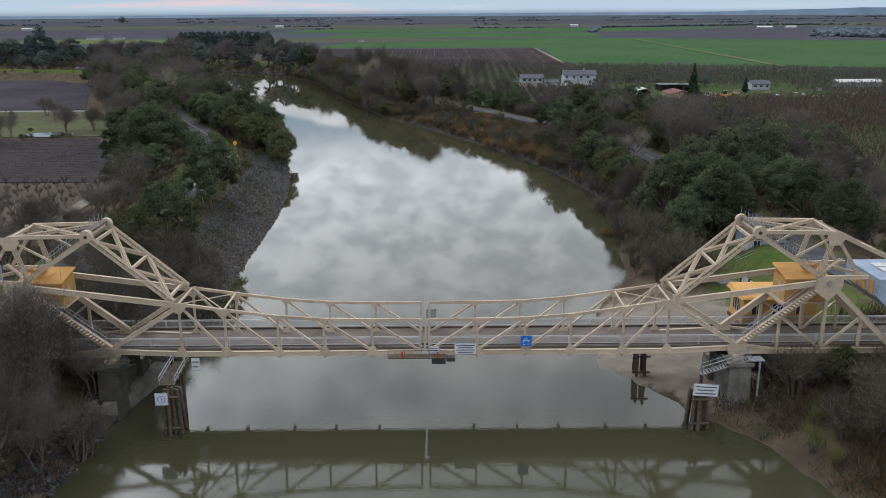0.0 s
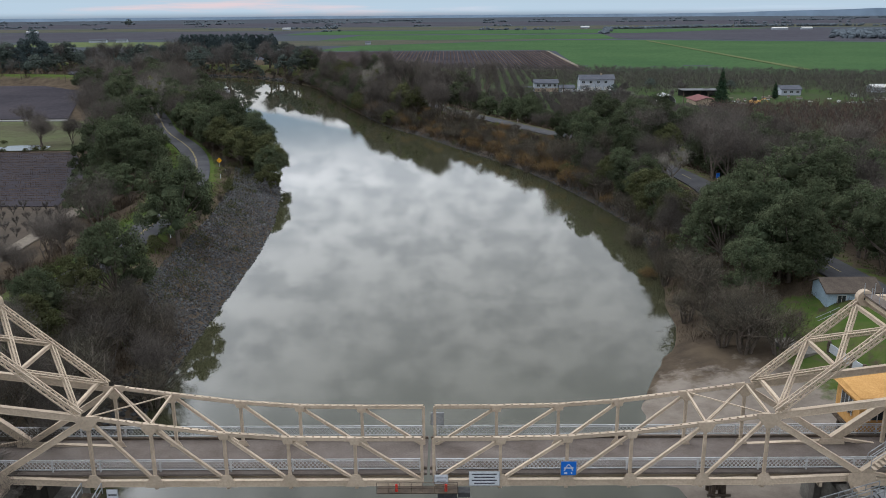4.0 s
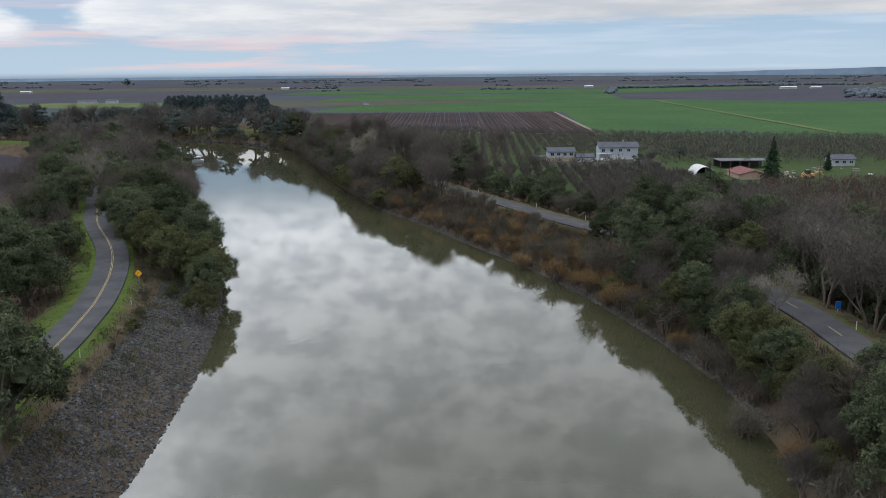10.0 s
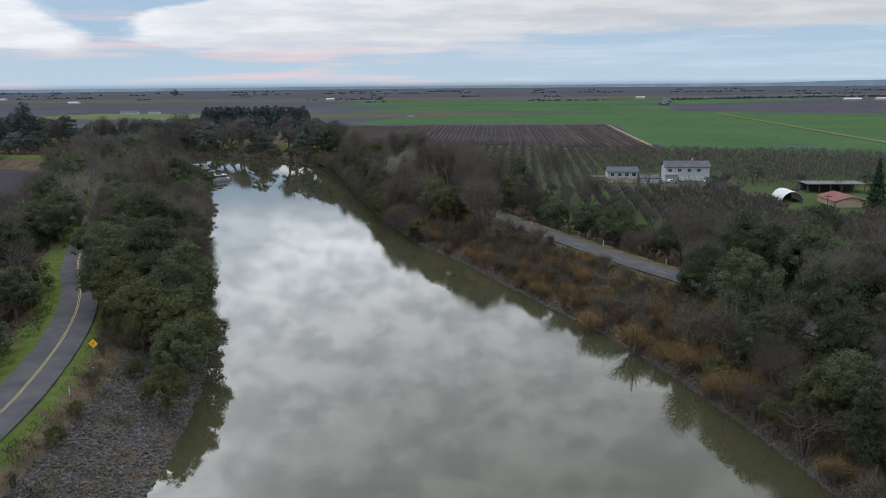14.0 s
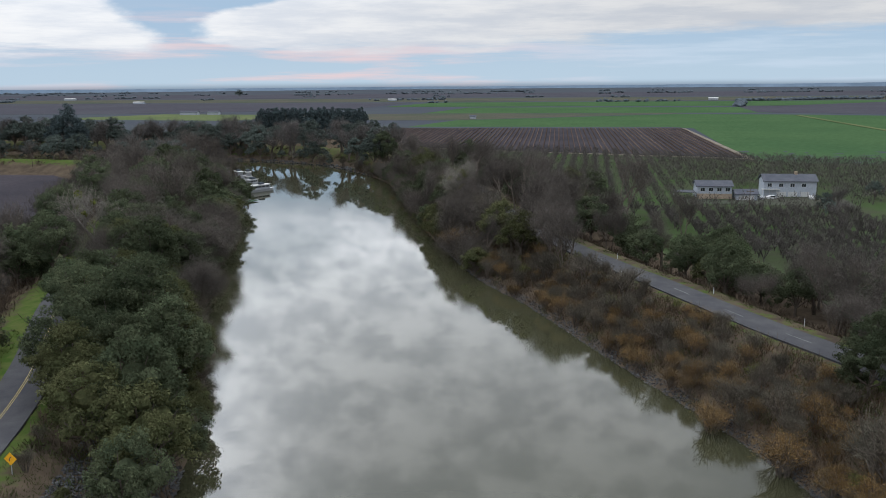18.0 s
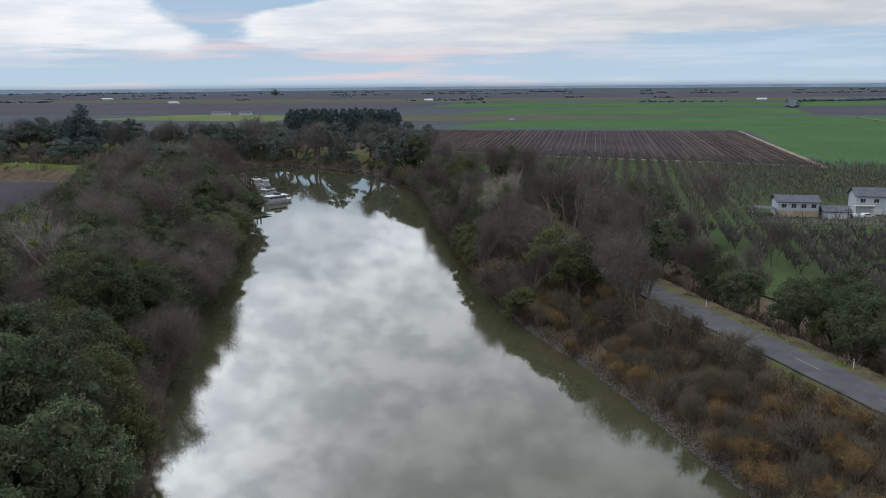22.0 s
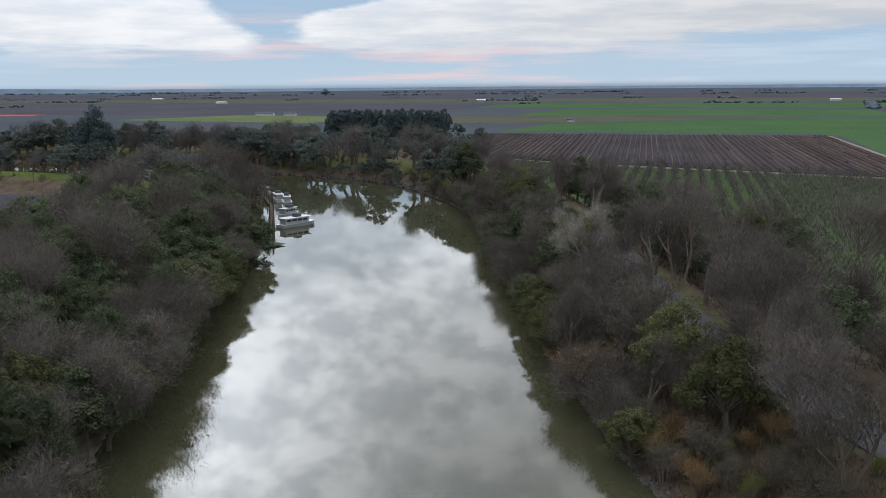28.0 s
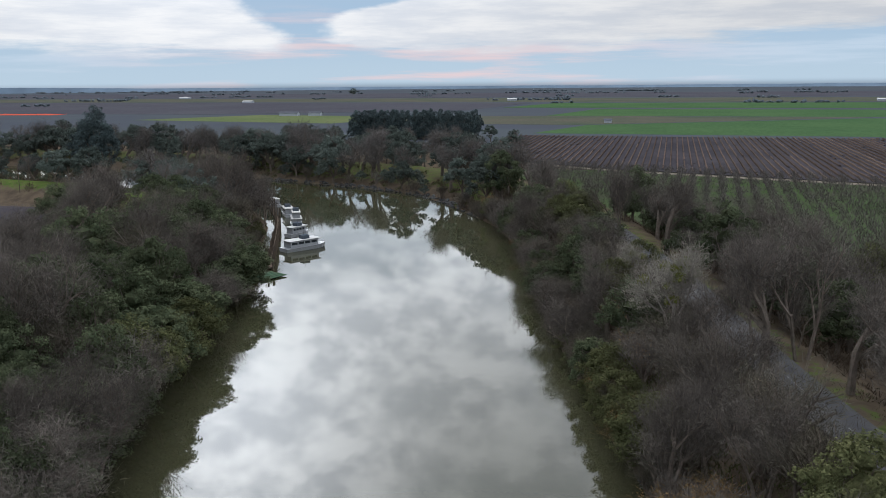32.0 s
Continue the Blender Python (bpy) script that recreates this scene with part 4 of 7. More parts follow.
copse("olive", [(43, 203, 10), (38, 232, 8), (-79, 316, 10), (-67, 298, 12), (-62, 296, 8), (0, 474, 13), (27, 353, 8.5), (3, 432, 11), (-35, 402, 7), (58, 256, 9), (76, 246, 10), (-92, 352, 11), (-45, 236, 7)], 1.1)
copse("bare", [(-112, 376, 15), (-139, 358, 15), (42, 183, 8.5), (36, 172, 6), (49, 232, 10), (44, 325, 14), (-22, 427, 15), (-8, 392, 14), (-33, 394, 12), (4, 478, 15), (-68, 520, 14), (52, 311, 15),
               (-2, 410, 15), (-17, 432, 15), (-48, 515, 15), (-12, 486, 15), (-142, 470, 15), (-160, 533, 17), (-117, 405, 16), (-130, 398, 14), (-96, 388, 13), (-180, 569, 16), (-77, 330, 9)], 1.2)
copse("bare", [(17, 452, 17), (-36, 500, 15), (-22, 440, 13), (-29, 408, 12), (-6, 372, 12), (8, 384, 10), (-70, 558, 14), (31, 420, 10), (-176, 548, 17), (-156, 469, 15), (-101, 382, 10), (-124, 463, 12),
               (-86, 358, 10), (-128, 447, 12), (-29, 422, 11), (-13, 420, 12), (-30, 398, 10), (-22, 376, 9), (1, 414, 12), (-14, 518, 14), (-44, 446, 11), (-36, 530, 14), (66, 316, 13), (44, 338, 11), (20, 378, 11)], 1.25)
copse("rust", [(38.5, 181, 4.8), (21.5, 269, 7.5), (27.5, 257, 7.5), (31, 244, 7.5), (15.5, 281, 6.5), (-30.5, 387, 10), (-21, 367, 6), (7, 309, 5.5), (-38, 430, 8), (-29, 391, 7.5), (25, 263, 5), (36, 222, 4.5), (-43, 452, 6), (34, 170, 4), (8, 303, 5)], 0.8, 3.4)
copse("bush", [(39, 207, 8), (35.5, 229, 8), (38, 213, 7.5), (33, 239, 7.5), (19, 284, 7), (12, 307, 7), (-7, 352, 8), (1, 345, 8), (8, 332, 8), (38, 158, 9), (37, 149, 10), (34, 146, 7), (30, 266, 6), (24, 279, 7), (-16, 364, 7),
               (4, 325, 6), (36, 190, 7), (40, 199, 7), (-36, 120, 8), (-40, 110, 8), (-42, 98, 8)], 0.8, 3.5)
copse("pale", [(-109, 350, 15), (-34, 431, 15), (50, 218, 9), (-41, 462, 10)], 1.15)
copse("oak", [(-80, 242, 17), (-75, 235, 12), (37, 287, 9), (34.5, 281, 8), (52, 172, 14), (47, 167, 11)], 1.0)
copse("bare", [(-3.5, 356, 12), (-6, 366, 13), (-10, 375, 12), (39.5, 293, 9), (81, 183, 13), (88, 191, 12), (74, 176, 11), (92, 178, 12), (82, 172, 10), (98, 196, 11)], 1.05)
copse("conifer", [(119.6, 407.6, 20), (160, 452, 9)], 1.0)
for x, y, h in ((-300, 657, 34.5), (-310, 664, 28), (-290, 652, 27)):
    plant("gum", x, y, h, h * 0.85)
for x, y, h in ((-82.5, 346, 13), (-86, 355, 14), (-78.5, 337, 12), (-91, 371, 14), (-96, 386, 13), (-101, 402, 13), (-74, 326, 11)):
    plant("bare", x, y, h, h * 1.15)

copse("olive", [(41.5, 209, 9), (42, 200, 9.5), (42.5, 191, 8)], 1.15)
copse("oak", [(46.5, 170, 13), (52.5, 158, 12), (47.5, 153, 11), (53.5, 150, 9)], 1.0)
copse("bare", [(41, 184, 7), (41.5, 178, 7), (43, 217, 8)], 1.1)
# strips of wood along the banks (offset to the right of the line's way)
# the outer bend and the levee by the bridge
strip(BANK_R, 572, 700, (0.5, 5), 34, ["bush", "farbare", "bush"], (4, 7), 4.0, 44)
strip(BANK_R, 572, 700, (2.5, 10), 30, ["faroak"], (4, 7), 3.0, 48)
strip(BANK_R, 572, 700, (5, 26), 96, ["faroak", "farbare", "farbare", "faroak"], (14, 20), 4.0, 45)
strip(ROAD_L, 112, 146, (5, 9), 5, ["bare", "olive", "bare"], (7, 10), 4.5, 46)
strip(BANK_L, 128, 262, (-16, -11), 12, ["bush", "olive"], (2, 3.4), 6, 47)
# shrubs and crowns that hang over the water
strip(BANK_L, 268, 520, (-1.6, 0.5), 46, ["bush", "bush", "olive"], (4.5, 7), 3.6, 41)
strip(BANK_R, 362, 590, (0, 1.6), 42, ["bush", "bush", "bush", "rust"], (4.5, 7), 3.6, 42)
strip(BANK_R, 165, 262, (0, 1.8), 16, ["bush", "olive", "bush"], (4, 6.5), 3.6, 43)
edge_rng = random.Random(61)
d_ = np.gradient(BANK_L, axis=0)
d_ /= np.linalg.norm(d_, axis=1)[:, None]
for i, (bx, by) in enumerate(BANK_L):
    if not 266 < by < 474:
        continue
    o = edge_rng.uniform(-1.5, 1.0) if by > 352 else edge_rng.uniform(-5.5, -3.4)
    h = edge_rng.uniform(9.5, 13) if by > 352 else edge_rng.uniform(7.5, 10)
    plant(edge_rng.choice(["lean", "oak", "lean", "olive", "oak"]) if by > 330 else edge_rng.choice(["lean", "oak", "olive"]), bx + d_[i][1] * o, by - d_[i][0] * o, h, h * (edge_rng.uniform(1.15, 1.4) if by > 352 else 1.0), z=0.1)
    for q in (0.4,):
        o = edge_rng.uniform(-1.6, -0.3)
        plant("bush", bx + d_[i][1] * o + d_[i][0] * 6 * q, by - d_[i][0] * o + d_[i][1] * 6 * q, edge_rng.uniform(2.6, 4.2), edge_rng.uniform(4.5, 6.5), z=0.3)
d_ = np.gradient(BANK_R, axis=0)
d_ /= np.linalg.norm(d_, axis=1)[:, None]
for i, (bx, by) in enumerate(BANK_R):
    if not 366 < by < 572:
        continue
    o = edge_rng.uniform(0.2, 2.4)
    h = edge_rng.uniform(6.5, 10)
    plant(edge_rng.choice(["lean", "lean", "olive", "bush", "oak"]), bx + d_[i][1] * o, by - d_[i][0] * o, h, h * edge_rng.uniform(1.0, 1.3), z=0.1)
    for q in (0.4,):
        o = edge_rng.uniform(0.2, 1.4)
        plant(edge_rng.choice(["bush", "bush", "bush", "olive"]), bx + d_[i][1] * o + d_[i][0] * 6 * q, by - d_[i][0] * o + d_[i][1] * 6 * q, edge_rng.uniform(2.6, 4.2), edge_rng.uniform(4, 6), z=0.2)
for x, y, h in ((-159, 519, 13), (-150, 531, 13), (-163, 545, 14), (-166, 560, 13), (-174, 570, 14), (-185, 580, 13), (-135, 484, 11), (-141, 498, 10)):
    plant("bare", x, y, h, h * 1.25)
strip(BANK_L, 262, 345, (-3.5, 0.3), 14, ["oak", "bare", "oak"], (9, 12), 5.0, 31)
strip(BANK_L, 345, 512, (-4, 0.3), 34, ["bare", "oak", "bare", "oak"], (10, 14), 4.6, 32)
strip(BANK_R, 372, 560, (0, 4.5), 32, ["bare", "oak", "bare"], (9, 13), 5.0, 33)
strip(BANK_R, 168, 262, (0.6, 6), 20, ["olive", "bare", "bush", "oak"], (7.5, 10.5), 4.4, 34)
strip(BANK_R, 250, 365, (3.2, 8), 26, ["bush", "bush", "rust"], (3.2, 5), 3.4, 35)
strip(BANK_L, 255, 345, (-24, 0.5), 26, ["oak", "oak", "bare", "olive"], (9.8, 13.4), 4.6, 1)
strip(BANK_L, 335, 520, (-30, 0.5), 75, ["oak", "bare", "oak", "bush", "bare", "oak"], (9.8, 15.9), 4.6, 2)
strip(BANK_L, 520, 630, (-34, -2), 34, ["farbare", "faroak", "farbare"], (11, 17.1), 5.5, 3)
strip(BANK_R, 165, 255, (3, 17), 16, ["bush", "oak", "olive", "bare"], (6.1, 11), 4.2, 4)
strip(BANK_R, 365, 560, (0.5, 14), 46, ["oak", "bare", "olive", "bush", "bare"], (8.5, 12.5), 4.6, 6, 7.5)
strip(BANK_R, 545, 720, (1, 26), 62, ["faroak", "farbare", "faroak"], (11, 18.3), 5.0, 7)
strip(ROAD_R, 195, 300, (8, 44), 58, ["oak", "midoak", "bare", "midoak", "midbare"], (13, 17.5), 5.0, 8)
copse("oak", [(40, 336, 10), (46, 342, 10), (36, 346, 9), (50, 333, 11), (33, 355, 8)], 0.95)
copse("bare", [(56, 337, 12), (64, 334, 12), (72, 341, 12), (80, 336, 11), (58, 347, 10), (88, 345, 11), (66, 350, 9), (50, 352, 8), (95, 336, 12)], 0.95)
strip(ROAD_R, 300, 385, (14, 24), 9, ["oak", "bare"], (8.5, 12.2), 6.0, 9)
strip(ROAD_R, 385, 570, (6, 30), 52, ["bare", "midbare", "midbare", "midoak"], (9, 15), 5.0, 10)
strip(ROAD_L, 60, 182, (-34, -9), 34, ["midbare", "bare", "bare"], (7.5, 11), 5.0, 11, 8.5)
strip(ROAD_L, 196, 268, (-26, -14), 8, ["midoak", "midbare"], (8, 12), 6.5, 12)
strip(ROAD_L, 268, 420, (-23, -8), 20, ["midoak", "midoak", "midbare"], (10, 15), 5.5, 17)
strip(ROAD_L, 420, 560, (-24, -7), 30, ["midoak", "midbare", "midbare"], (10, 16), 6.0, 15)
strip(BANK_L, 60, 135, (-16, -1), 34, ["bare", "bush", "bush"], (6.1, 9.8), 3.2, 13, 7.0)
strip(ROAD_R, 60, 185, (7, 34), 22, ["midbare", "bare", "midbare", "olive"], (7.8, 11.6), 5.0, 14)
strip(BANK_R, 64, 84, (5, 22), 8, ["bush", "olive", "bare"], (6.1, 8.5), 3.6, 16)


def wood(name_kind, xs, ys, n, kinds, hts, gap, seed):
    """Trees scattered over a stretch of land."""
    r = random.Random(seed)
    done = tries = 0
    while done < n and tries < n * 10:
        tries += 1
        x, y = r.uniform(*xs), r.uniform(*ys)
        if ground_z(x, y) < 0.3 or any((x - a) ** 2 + (y - b) ** 2 < gap ** 2 for a, b, c in PLACED):
            continue
        P = np.array([(x, y)])
        if min(line_dist(P, ROAD_L)[0][0], line_dist(P, ROAD_R)[0][0]) < 6:
            continue
        plant(r.choice(kinds), x, y, r.uniform(*hts))
        done += 1


wood("farm", (-420, -255), (600, 760), 46, ["faroak", "farbare", "faroak"], (10, 17), 7, 21)
wood("bend", (-255, -110), (655, 790), 40, ["faroak", "farbare", "faroak"], (10, 16), 7, 22)
wood("row", (-420, -120), (780, 900), 34, ["farbare", "faroak"], (9, 14), 8, 23)
wood("yard", (70, 150), (440, 500), 12, ["farbare", "faroak"], (5, 8), 6, 24)
for x, y, h in ((-147, 288, 12), (-138, 314, 13), (-131, 322, 11), (-171, 372, 9), (-158, 352, 8)):
    plant("bare", x, y, h, h * 1.05)
for x, y in ((-151, 306), (-148.5, 304.5), (-146, 303.6), (-139, 304.6), (-136.5, 306), (-134.4, 308), (-155, 322)):
    plant("olive", x, y, 1.7, 2.4)
# trees by the bridge
for x, y, h in ((50, 150, 13), (48.5, 160, 12), (66, 152, 13), (67, 138, 12), (68, 166, 13)):
    plant("oak", x, y, h, h * 0.95)
for x, y, h in ((-42.5, 84, 16), (-44.5, 79, 12), (-46, 89, 11), (-41, 76, 9), (-47.5, 83, 15), (62, 82, 8), (58, 76, 9), (-38, 81, 6)):
    plant("bare", x, y, h, h * 0.8)
for x, y, h in ((70, 84, 10), (66, 74, 10), (60, 68, 9), (52, 80, 6), (47, 72, 6)):
    plant("olive", x, y, h)
for x, y, h in ((37.5, 131, 7.5), (39, 136, 8), (35.5, 134, 6), (41, 129, 6.5), (46, 84, 6), (41, 80, 5.5), (50, 88, 6)):
    plant("bush", x, y, h, h * 1.25)
for x, y, h in ((37.6, 79, 3.4), (39.4, 83, 2.6), (38.6, 76, 2.4)):
    plant("gold", x, y, h)
plant("faroak", -933, 2600, 24, 26)
# far farm trees of the plain, in broken lines, as one sheet of stuff
pr = np.random.default_rng(3)
spots = []
for yy, n0, lo, hi in ((1780, 5, -1600, 300), (2050, 9, -2000, 1300), (2400, 18, -2200, 1500), (2900, 34, -2600, 2000), (3400, 50, -3000, 2500)):
    for k in range(n0):
        x0, y0 = pr.uniform(lo, hi), yy + pr.normal() * 70
        for q in range(pr.integers(1, 5) if pr.random() < .75 else 12):
            spots.append((x0 + q * pr.uniform(8, 16), y0 + pr.normal() * 4, pr.uniform(4, 8) + yy / 900))
# a long hedge and a square block of trees beyond the wheat
for k in range(60):
    spots.append((270 + k * 1.1, 1545 + k * 5.4, 6.5))
for k in range(130):
    t = k / 129
    spots.append((330 + 560 * t, 1870 + 330 * t - 150 * t * t, pr.uniform(7.5, 9)))
for i in range(30):
    for j in range(14):
        x, y = 560 + i * 13 + j * 9 + pr.normal() * 2, 1265 - i * 9 + j * 22 + pr.normal() * 2
        spots.append((x, y, pr.uniform(10.5, 12.5)))
sv, sf, sk = [], [], 0
for x, y, h in spots:
    nl = 3
    c = np.stack([pr.normal(size=nl) * h * .5, pr.normal(size=nl) * h * .3, h * (.12 + .35 * pr.random(nl))], 1) + np.array([x, y, FIELD])
    v, f = lumps(c, np.full(nl, h * .42), pr, .8, True, .9)
    sv.append(v)
    sf.extend([[i + sk for i in q] for q in f])
    sk += len(v)
# blue-grey leaf: the haze over the plain is painted into the colour
M_HAZETREE = material("hazed_farm_leaf", (0.068, 0.082, 0.094), (0.082, 0.096, 0.110), 0.02, 0.9, island=0.2)
tagged(part("far_trees", (np.vstack(sv).tolist(), sf), M_HAZETREE), "far broken lines of haze-blue farm trees on the plain", "trees", kind="stuff")
# the dense evergreen grove
for k in range(42):
    plant("grove", -272 + (k % 14) * 6.8 + tree_rng.uniform(-2, 2), 918 + (k // 14) * 12 + tree_rng.uniform(-3, 3), tree_rng.uniform(25, 27), 17, z=-5)

# ---- undergrowth ----
def scrub(name, line, lo, hi, off, n, mat, label, length, width, seed, category="undergrowth", lift=0.5):
    """Low tangled growth along a line: clumps of fine stems, as one sheet of stuff."""
    rng = np.random.default_rng(seed)
    d = np.gradient(line, axis=0)
    d /= np.linalg.norm(d, axis=1)[:, None]
    ids = np.array([i for i in range(len(line)) if lo <= line[i][1] <= hi])
    m = max(1, n // 40)
    i = rng.choice(ids, m)
    o = rng.uniform(*off, m)
    c = np.stack([line[i, 0] + d[i, 1] * o, line[i, 1] - d[i, 0] * o], 1) + rng.normal(size=(m, 2)) * 2
    pick = rng.integers(0, m, n)
    P = c[pick] + rng.normal(size=(n, 2)) * (0.55 + 0.7 * rng.random(m)[pick])[:, None]
    z = heights(P)
    keep = (z > 0.03) & (np.minimum(line_dist(P, ROAD_L)[0], line_dist(P, ROAD_R)[0]) > 4.3)
    P, z, n = P[keep], z[keep], int(keep.sum())
    s = np.column_stack([P, z - 0.05 + rng.random(n) * lift * rng.random(m)[pick][keep] * 2])
    dr = rng.normal(size=(n, 3)) * 0.7
    dr[:, 2] = np.abs(dr[:, 2]) + 0.7
    dr /= np.linalg.norm(dr, axis=1)[:, None]
    side = np.cross(dr, rng.normal(size=(n, 3)))
    side /= np.linalg.norm(side, axis=1)[:, None]
    L = length * rng.uniform(0.4, 1.4, n)[:, None]
    w = width * rng.uniform(0.5, 1.4, n)[:, None]
    v = np.stack([s - side * w, s + side * w, s + dr * L], 1).reshape(-1, 3)
    ob = part(name, (v.tolist(), np.arange(3 * n).reshape(-1, 3).tolist()), mat)
    return tagged(ob, label, category, kind="stuff")


M_SCRUB = material("dead_scrub", (0.048, 0.039, 0.031), (0.085, 0.064, 0.045), 0.25, 0.9, island=0.4)
M_RUSTSCRUB = material("rusty_scrub", (0.098, 0.060, 0.030), (0.064, 0.047, 0.034), 0.2, 0.9, island=0.4)
M_WEED = material("green_weed", (0.042, 0.055, 0.022), (0.060, 0.060, 0.028), 0.25, 0.9, island=0.35)
M_GRASS = material("grass_blade", (0.040, 0.070, 0.016), (0.066, 0.080, 0.024), 0.3, 0.85, island=0.35)
scrub("bank_scrub", BANK_R, 140, 380, (0.8, 20), 44000, M_SCRUB, "tangle of dead brown brambles on the bank", 1.1, 0.035, 1)
scrub("bank_scrub", BANK_R, 240, 380, (0.8, 16), 26000, M_RUSTSCRUB, "rust-brown dry shrubs along the rock edge", 1.0, 0.035, 2)
scrub("bank_weeds", BANK_R, 150, 400, (1, 20), 22000, M_WEED, "olive weeds between the brambles", 0.8, 0.04, 3)
scrub("bank_scrub", BANK_R, 360, 600, (0.3, 22), 22000, M_SCRUB, "dark dead undergrowth below the trees", 1.5, 0.07, 4)
scrub("bank_weeds", BANK_R, 360, 600, (0.3, 22), 9000, M_WEED, "olive undergrowth below the trees", 1.2, 0.08, 5)
scrub("bank_scrub", BANK_L, 255, 560, (-26, -0.3), 30000, M_SCRUB, "dark dead undergrowth below the trees", 1.5, 0.07, 6)
scrub("bank_weeds", BANK_L, 255, 560, (-26, -0.3), 9000, M_WEED, "olive undergrowth below the trees", 1.2, 0.08, 7)
scrub("bank_scrub", BANK_L, 60, 140, (-20, -0.8), 14000, M_SCRUB, "dead brown brush beside the bridge", 1.3, 0.05, 8)
scrub("bank_scrub", BANK_R, 60, 84, (1, 30), 9000, M_RUSTSCRUB, "dry reddish brush on the bank by the bridge", 1.2, 0.05, 9)
scrub("bank_scrub", BANK_R, 58, 86, (3, 34), 16000, M_SCRUB, "tall dead brown grass on the bank by the bridge", 1.3, 0.05, 31)
scrub("bank_weeds", BANK_R, 58, 90, (2, 34), 9000, M_WEED, "olive weeds on the bank by the bridge", 0.9, 0.05, 32)
scrub("verge_grass", ROAD_L, 130, 300, (-9, -3.8), 12000, M_GRASS, "bright green grass verge beside the road", 0.28, 0.05, 10, "grass", 0.05)
scrub("verge_grass", ROAD_R, 150, 420, (3.8, 9), 12000, M_WEED, "green grass verge beside the road", 0.28, 0.05, 11, "grass", 0.05)
scrub("verge_weeds", ROAD_R, 150, 420, (-7, -3.6), 8000, M_WEED, "rough grass verge beside the road", 0.4, 0.05, 12, "grass", 0.1)
scrub("verge_weeds", ROAD_L, 140, 280, (3.6, 8), 9000, M_WEED, "rough grass and weeds beside the road", 0.35, 0.05, 13, "grass", 0.1)
scrub("bank_scrub", BANK_R, 560, 720, (0.3, 40), 16000, M_SCRUB, "brown undergrowth at the outer bend", 1.6, 0.1, 21)
scrub("bank_weeds", BANK_R, 560, 720, (0.3, 40), 12000, M_WEED, "olive undergrowth at the outer bend", 1.2, 0.12, 22)
scrub("bank_scrub", BANK_L, 500, 640, (-40, -0.3), 14000, M_SCRUB, "dark undergrowth round the marina", 1.6, 0.1, 23)
scrub("landside_scrub", ROAD_R, 180, 560, (8, 40), 26000, M_SCRUB, "brown undergrowth on the land side of the levee", 1.4, 0.08, 14)
scrub("landside_scrub", ROAD_L, 90, 480, (-22, -8), 16000, M_SCRUB, "brown undergrowth on the land side of the levee", 1.4, 0.08, 15)

scrub("bank_weeds", BANK_L, 128, 262, (-13, -4), 9000, M_WEED, "dry olive weeds growing between the rocks", 0.6, 0.04, 71)
scrub("bank_scrub", BANK_L, 128, 262, (-13, -3), 3500, M_SCRUB, "dead brown weeds above the rocks", 0.7, 0.04, 72)
# mounded shrubs between the rocks and the east road
strip(BANK_R, 248, 372, (3.4, 15), 95, ["bush", "bush", "bush", "rust", "bush", "rust"], (2.0, 3.9), 2.0, 51, 4.6)

strip(BANK_R, 236, 372, (2.8, 5), 20, ["rust"], (3, 4.6), 2.2, 52, 4.6)
strip(BANK_R, 250, 372, (4, 14), 7, ["gold"], (2.4, 3.4), 2.2, 53, 4.6)
scrub("verge_grass", ROAD_R, 230, 420, (-9, -3.6), 12000, M_GRASS, "green and straw-coloured grass on the river side of the road", 0.35, 0.05, 54, "grass", 0.1)

# ---- riprap ----
ROCK_MESHES = []
for k in range(8):
    rr = np.random.default_rng(200 + k)
    v = ICO1_V * (1 + 0.28 * rr.normal(size=(len(ICO1_V), 1))) * np.array([1, rr.uniform(.6, .9), rr.uniform(.5, .75)])
    ROCK_MESHES.append((v, mesh_of("rock", v.tolist(), ICO1_F, M_ROCK)))


def riprap(name, line, lo, hi, width, n, singles, span, size, label, seed):
    """Rocks dumped along a bank: those of one stretch single, the rest one sheet of stuff."""
    rng = np.random.default_rng(seed)
    root = thing(name, label, "rocks", kind="structure")
    d = np.gradient(line, axis=0)
    d /= np.linalg.norm(d, axis=1)[:, None]
    ids = np.array([i for i in range(len(line)) if lo <= line[i][1] <= hi])
    seg = np.minimum(ids + 1, len(line) - 1)
    i = rng.integers(0, len(ids), n)
    t = rng.random(n)
    base = line[ids[i]] * (1 - t[:, None]) + line[seg[i]] * t[:, None]
    o = (rng.random(n) ** 1.15) * (width[1] - width[0]) + width[0]
    P = np.stack([base[:, 0] + d[ids[i], 1] * o, base[:, 1] - d[ids[i], 0] * o], 1)
    z = heights(P)
    vs, fs, k, count = [], [], 0, 0
    for j in range(n):
        if z[j] < -0.35:
            continue
        s = size * rng.uniform(0.45, 1.5)
        m = pose(P[j, 0], P[j, 1], z[j] + s * 0.2, *(rng.uniform(-25, 25, 2)), rng.uniform(0, 360)) @ Matrix.Scale(s, 4)
        v, me = ROCK_MESHES[j % 8]
        if span[0] <= P[j, 1] <= span[1] and count < singles:
            ob = new("rock", me)
            ob.parent = root
            ob.matrix_basis = m
            count += 1
        else:
            A = np.array(m)
            vs.append(v @ A[:3, :3].T + A[:3, 3])
            fs.extend([[q + k for q in f] for f in ICO1_F])
            k += len(v)
    ob = part("rock_bed", (np.vstack(vs).tolist(), fs), M_ROCK, root)
    ob["kind"] = "stuff"


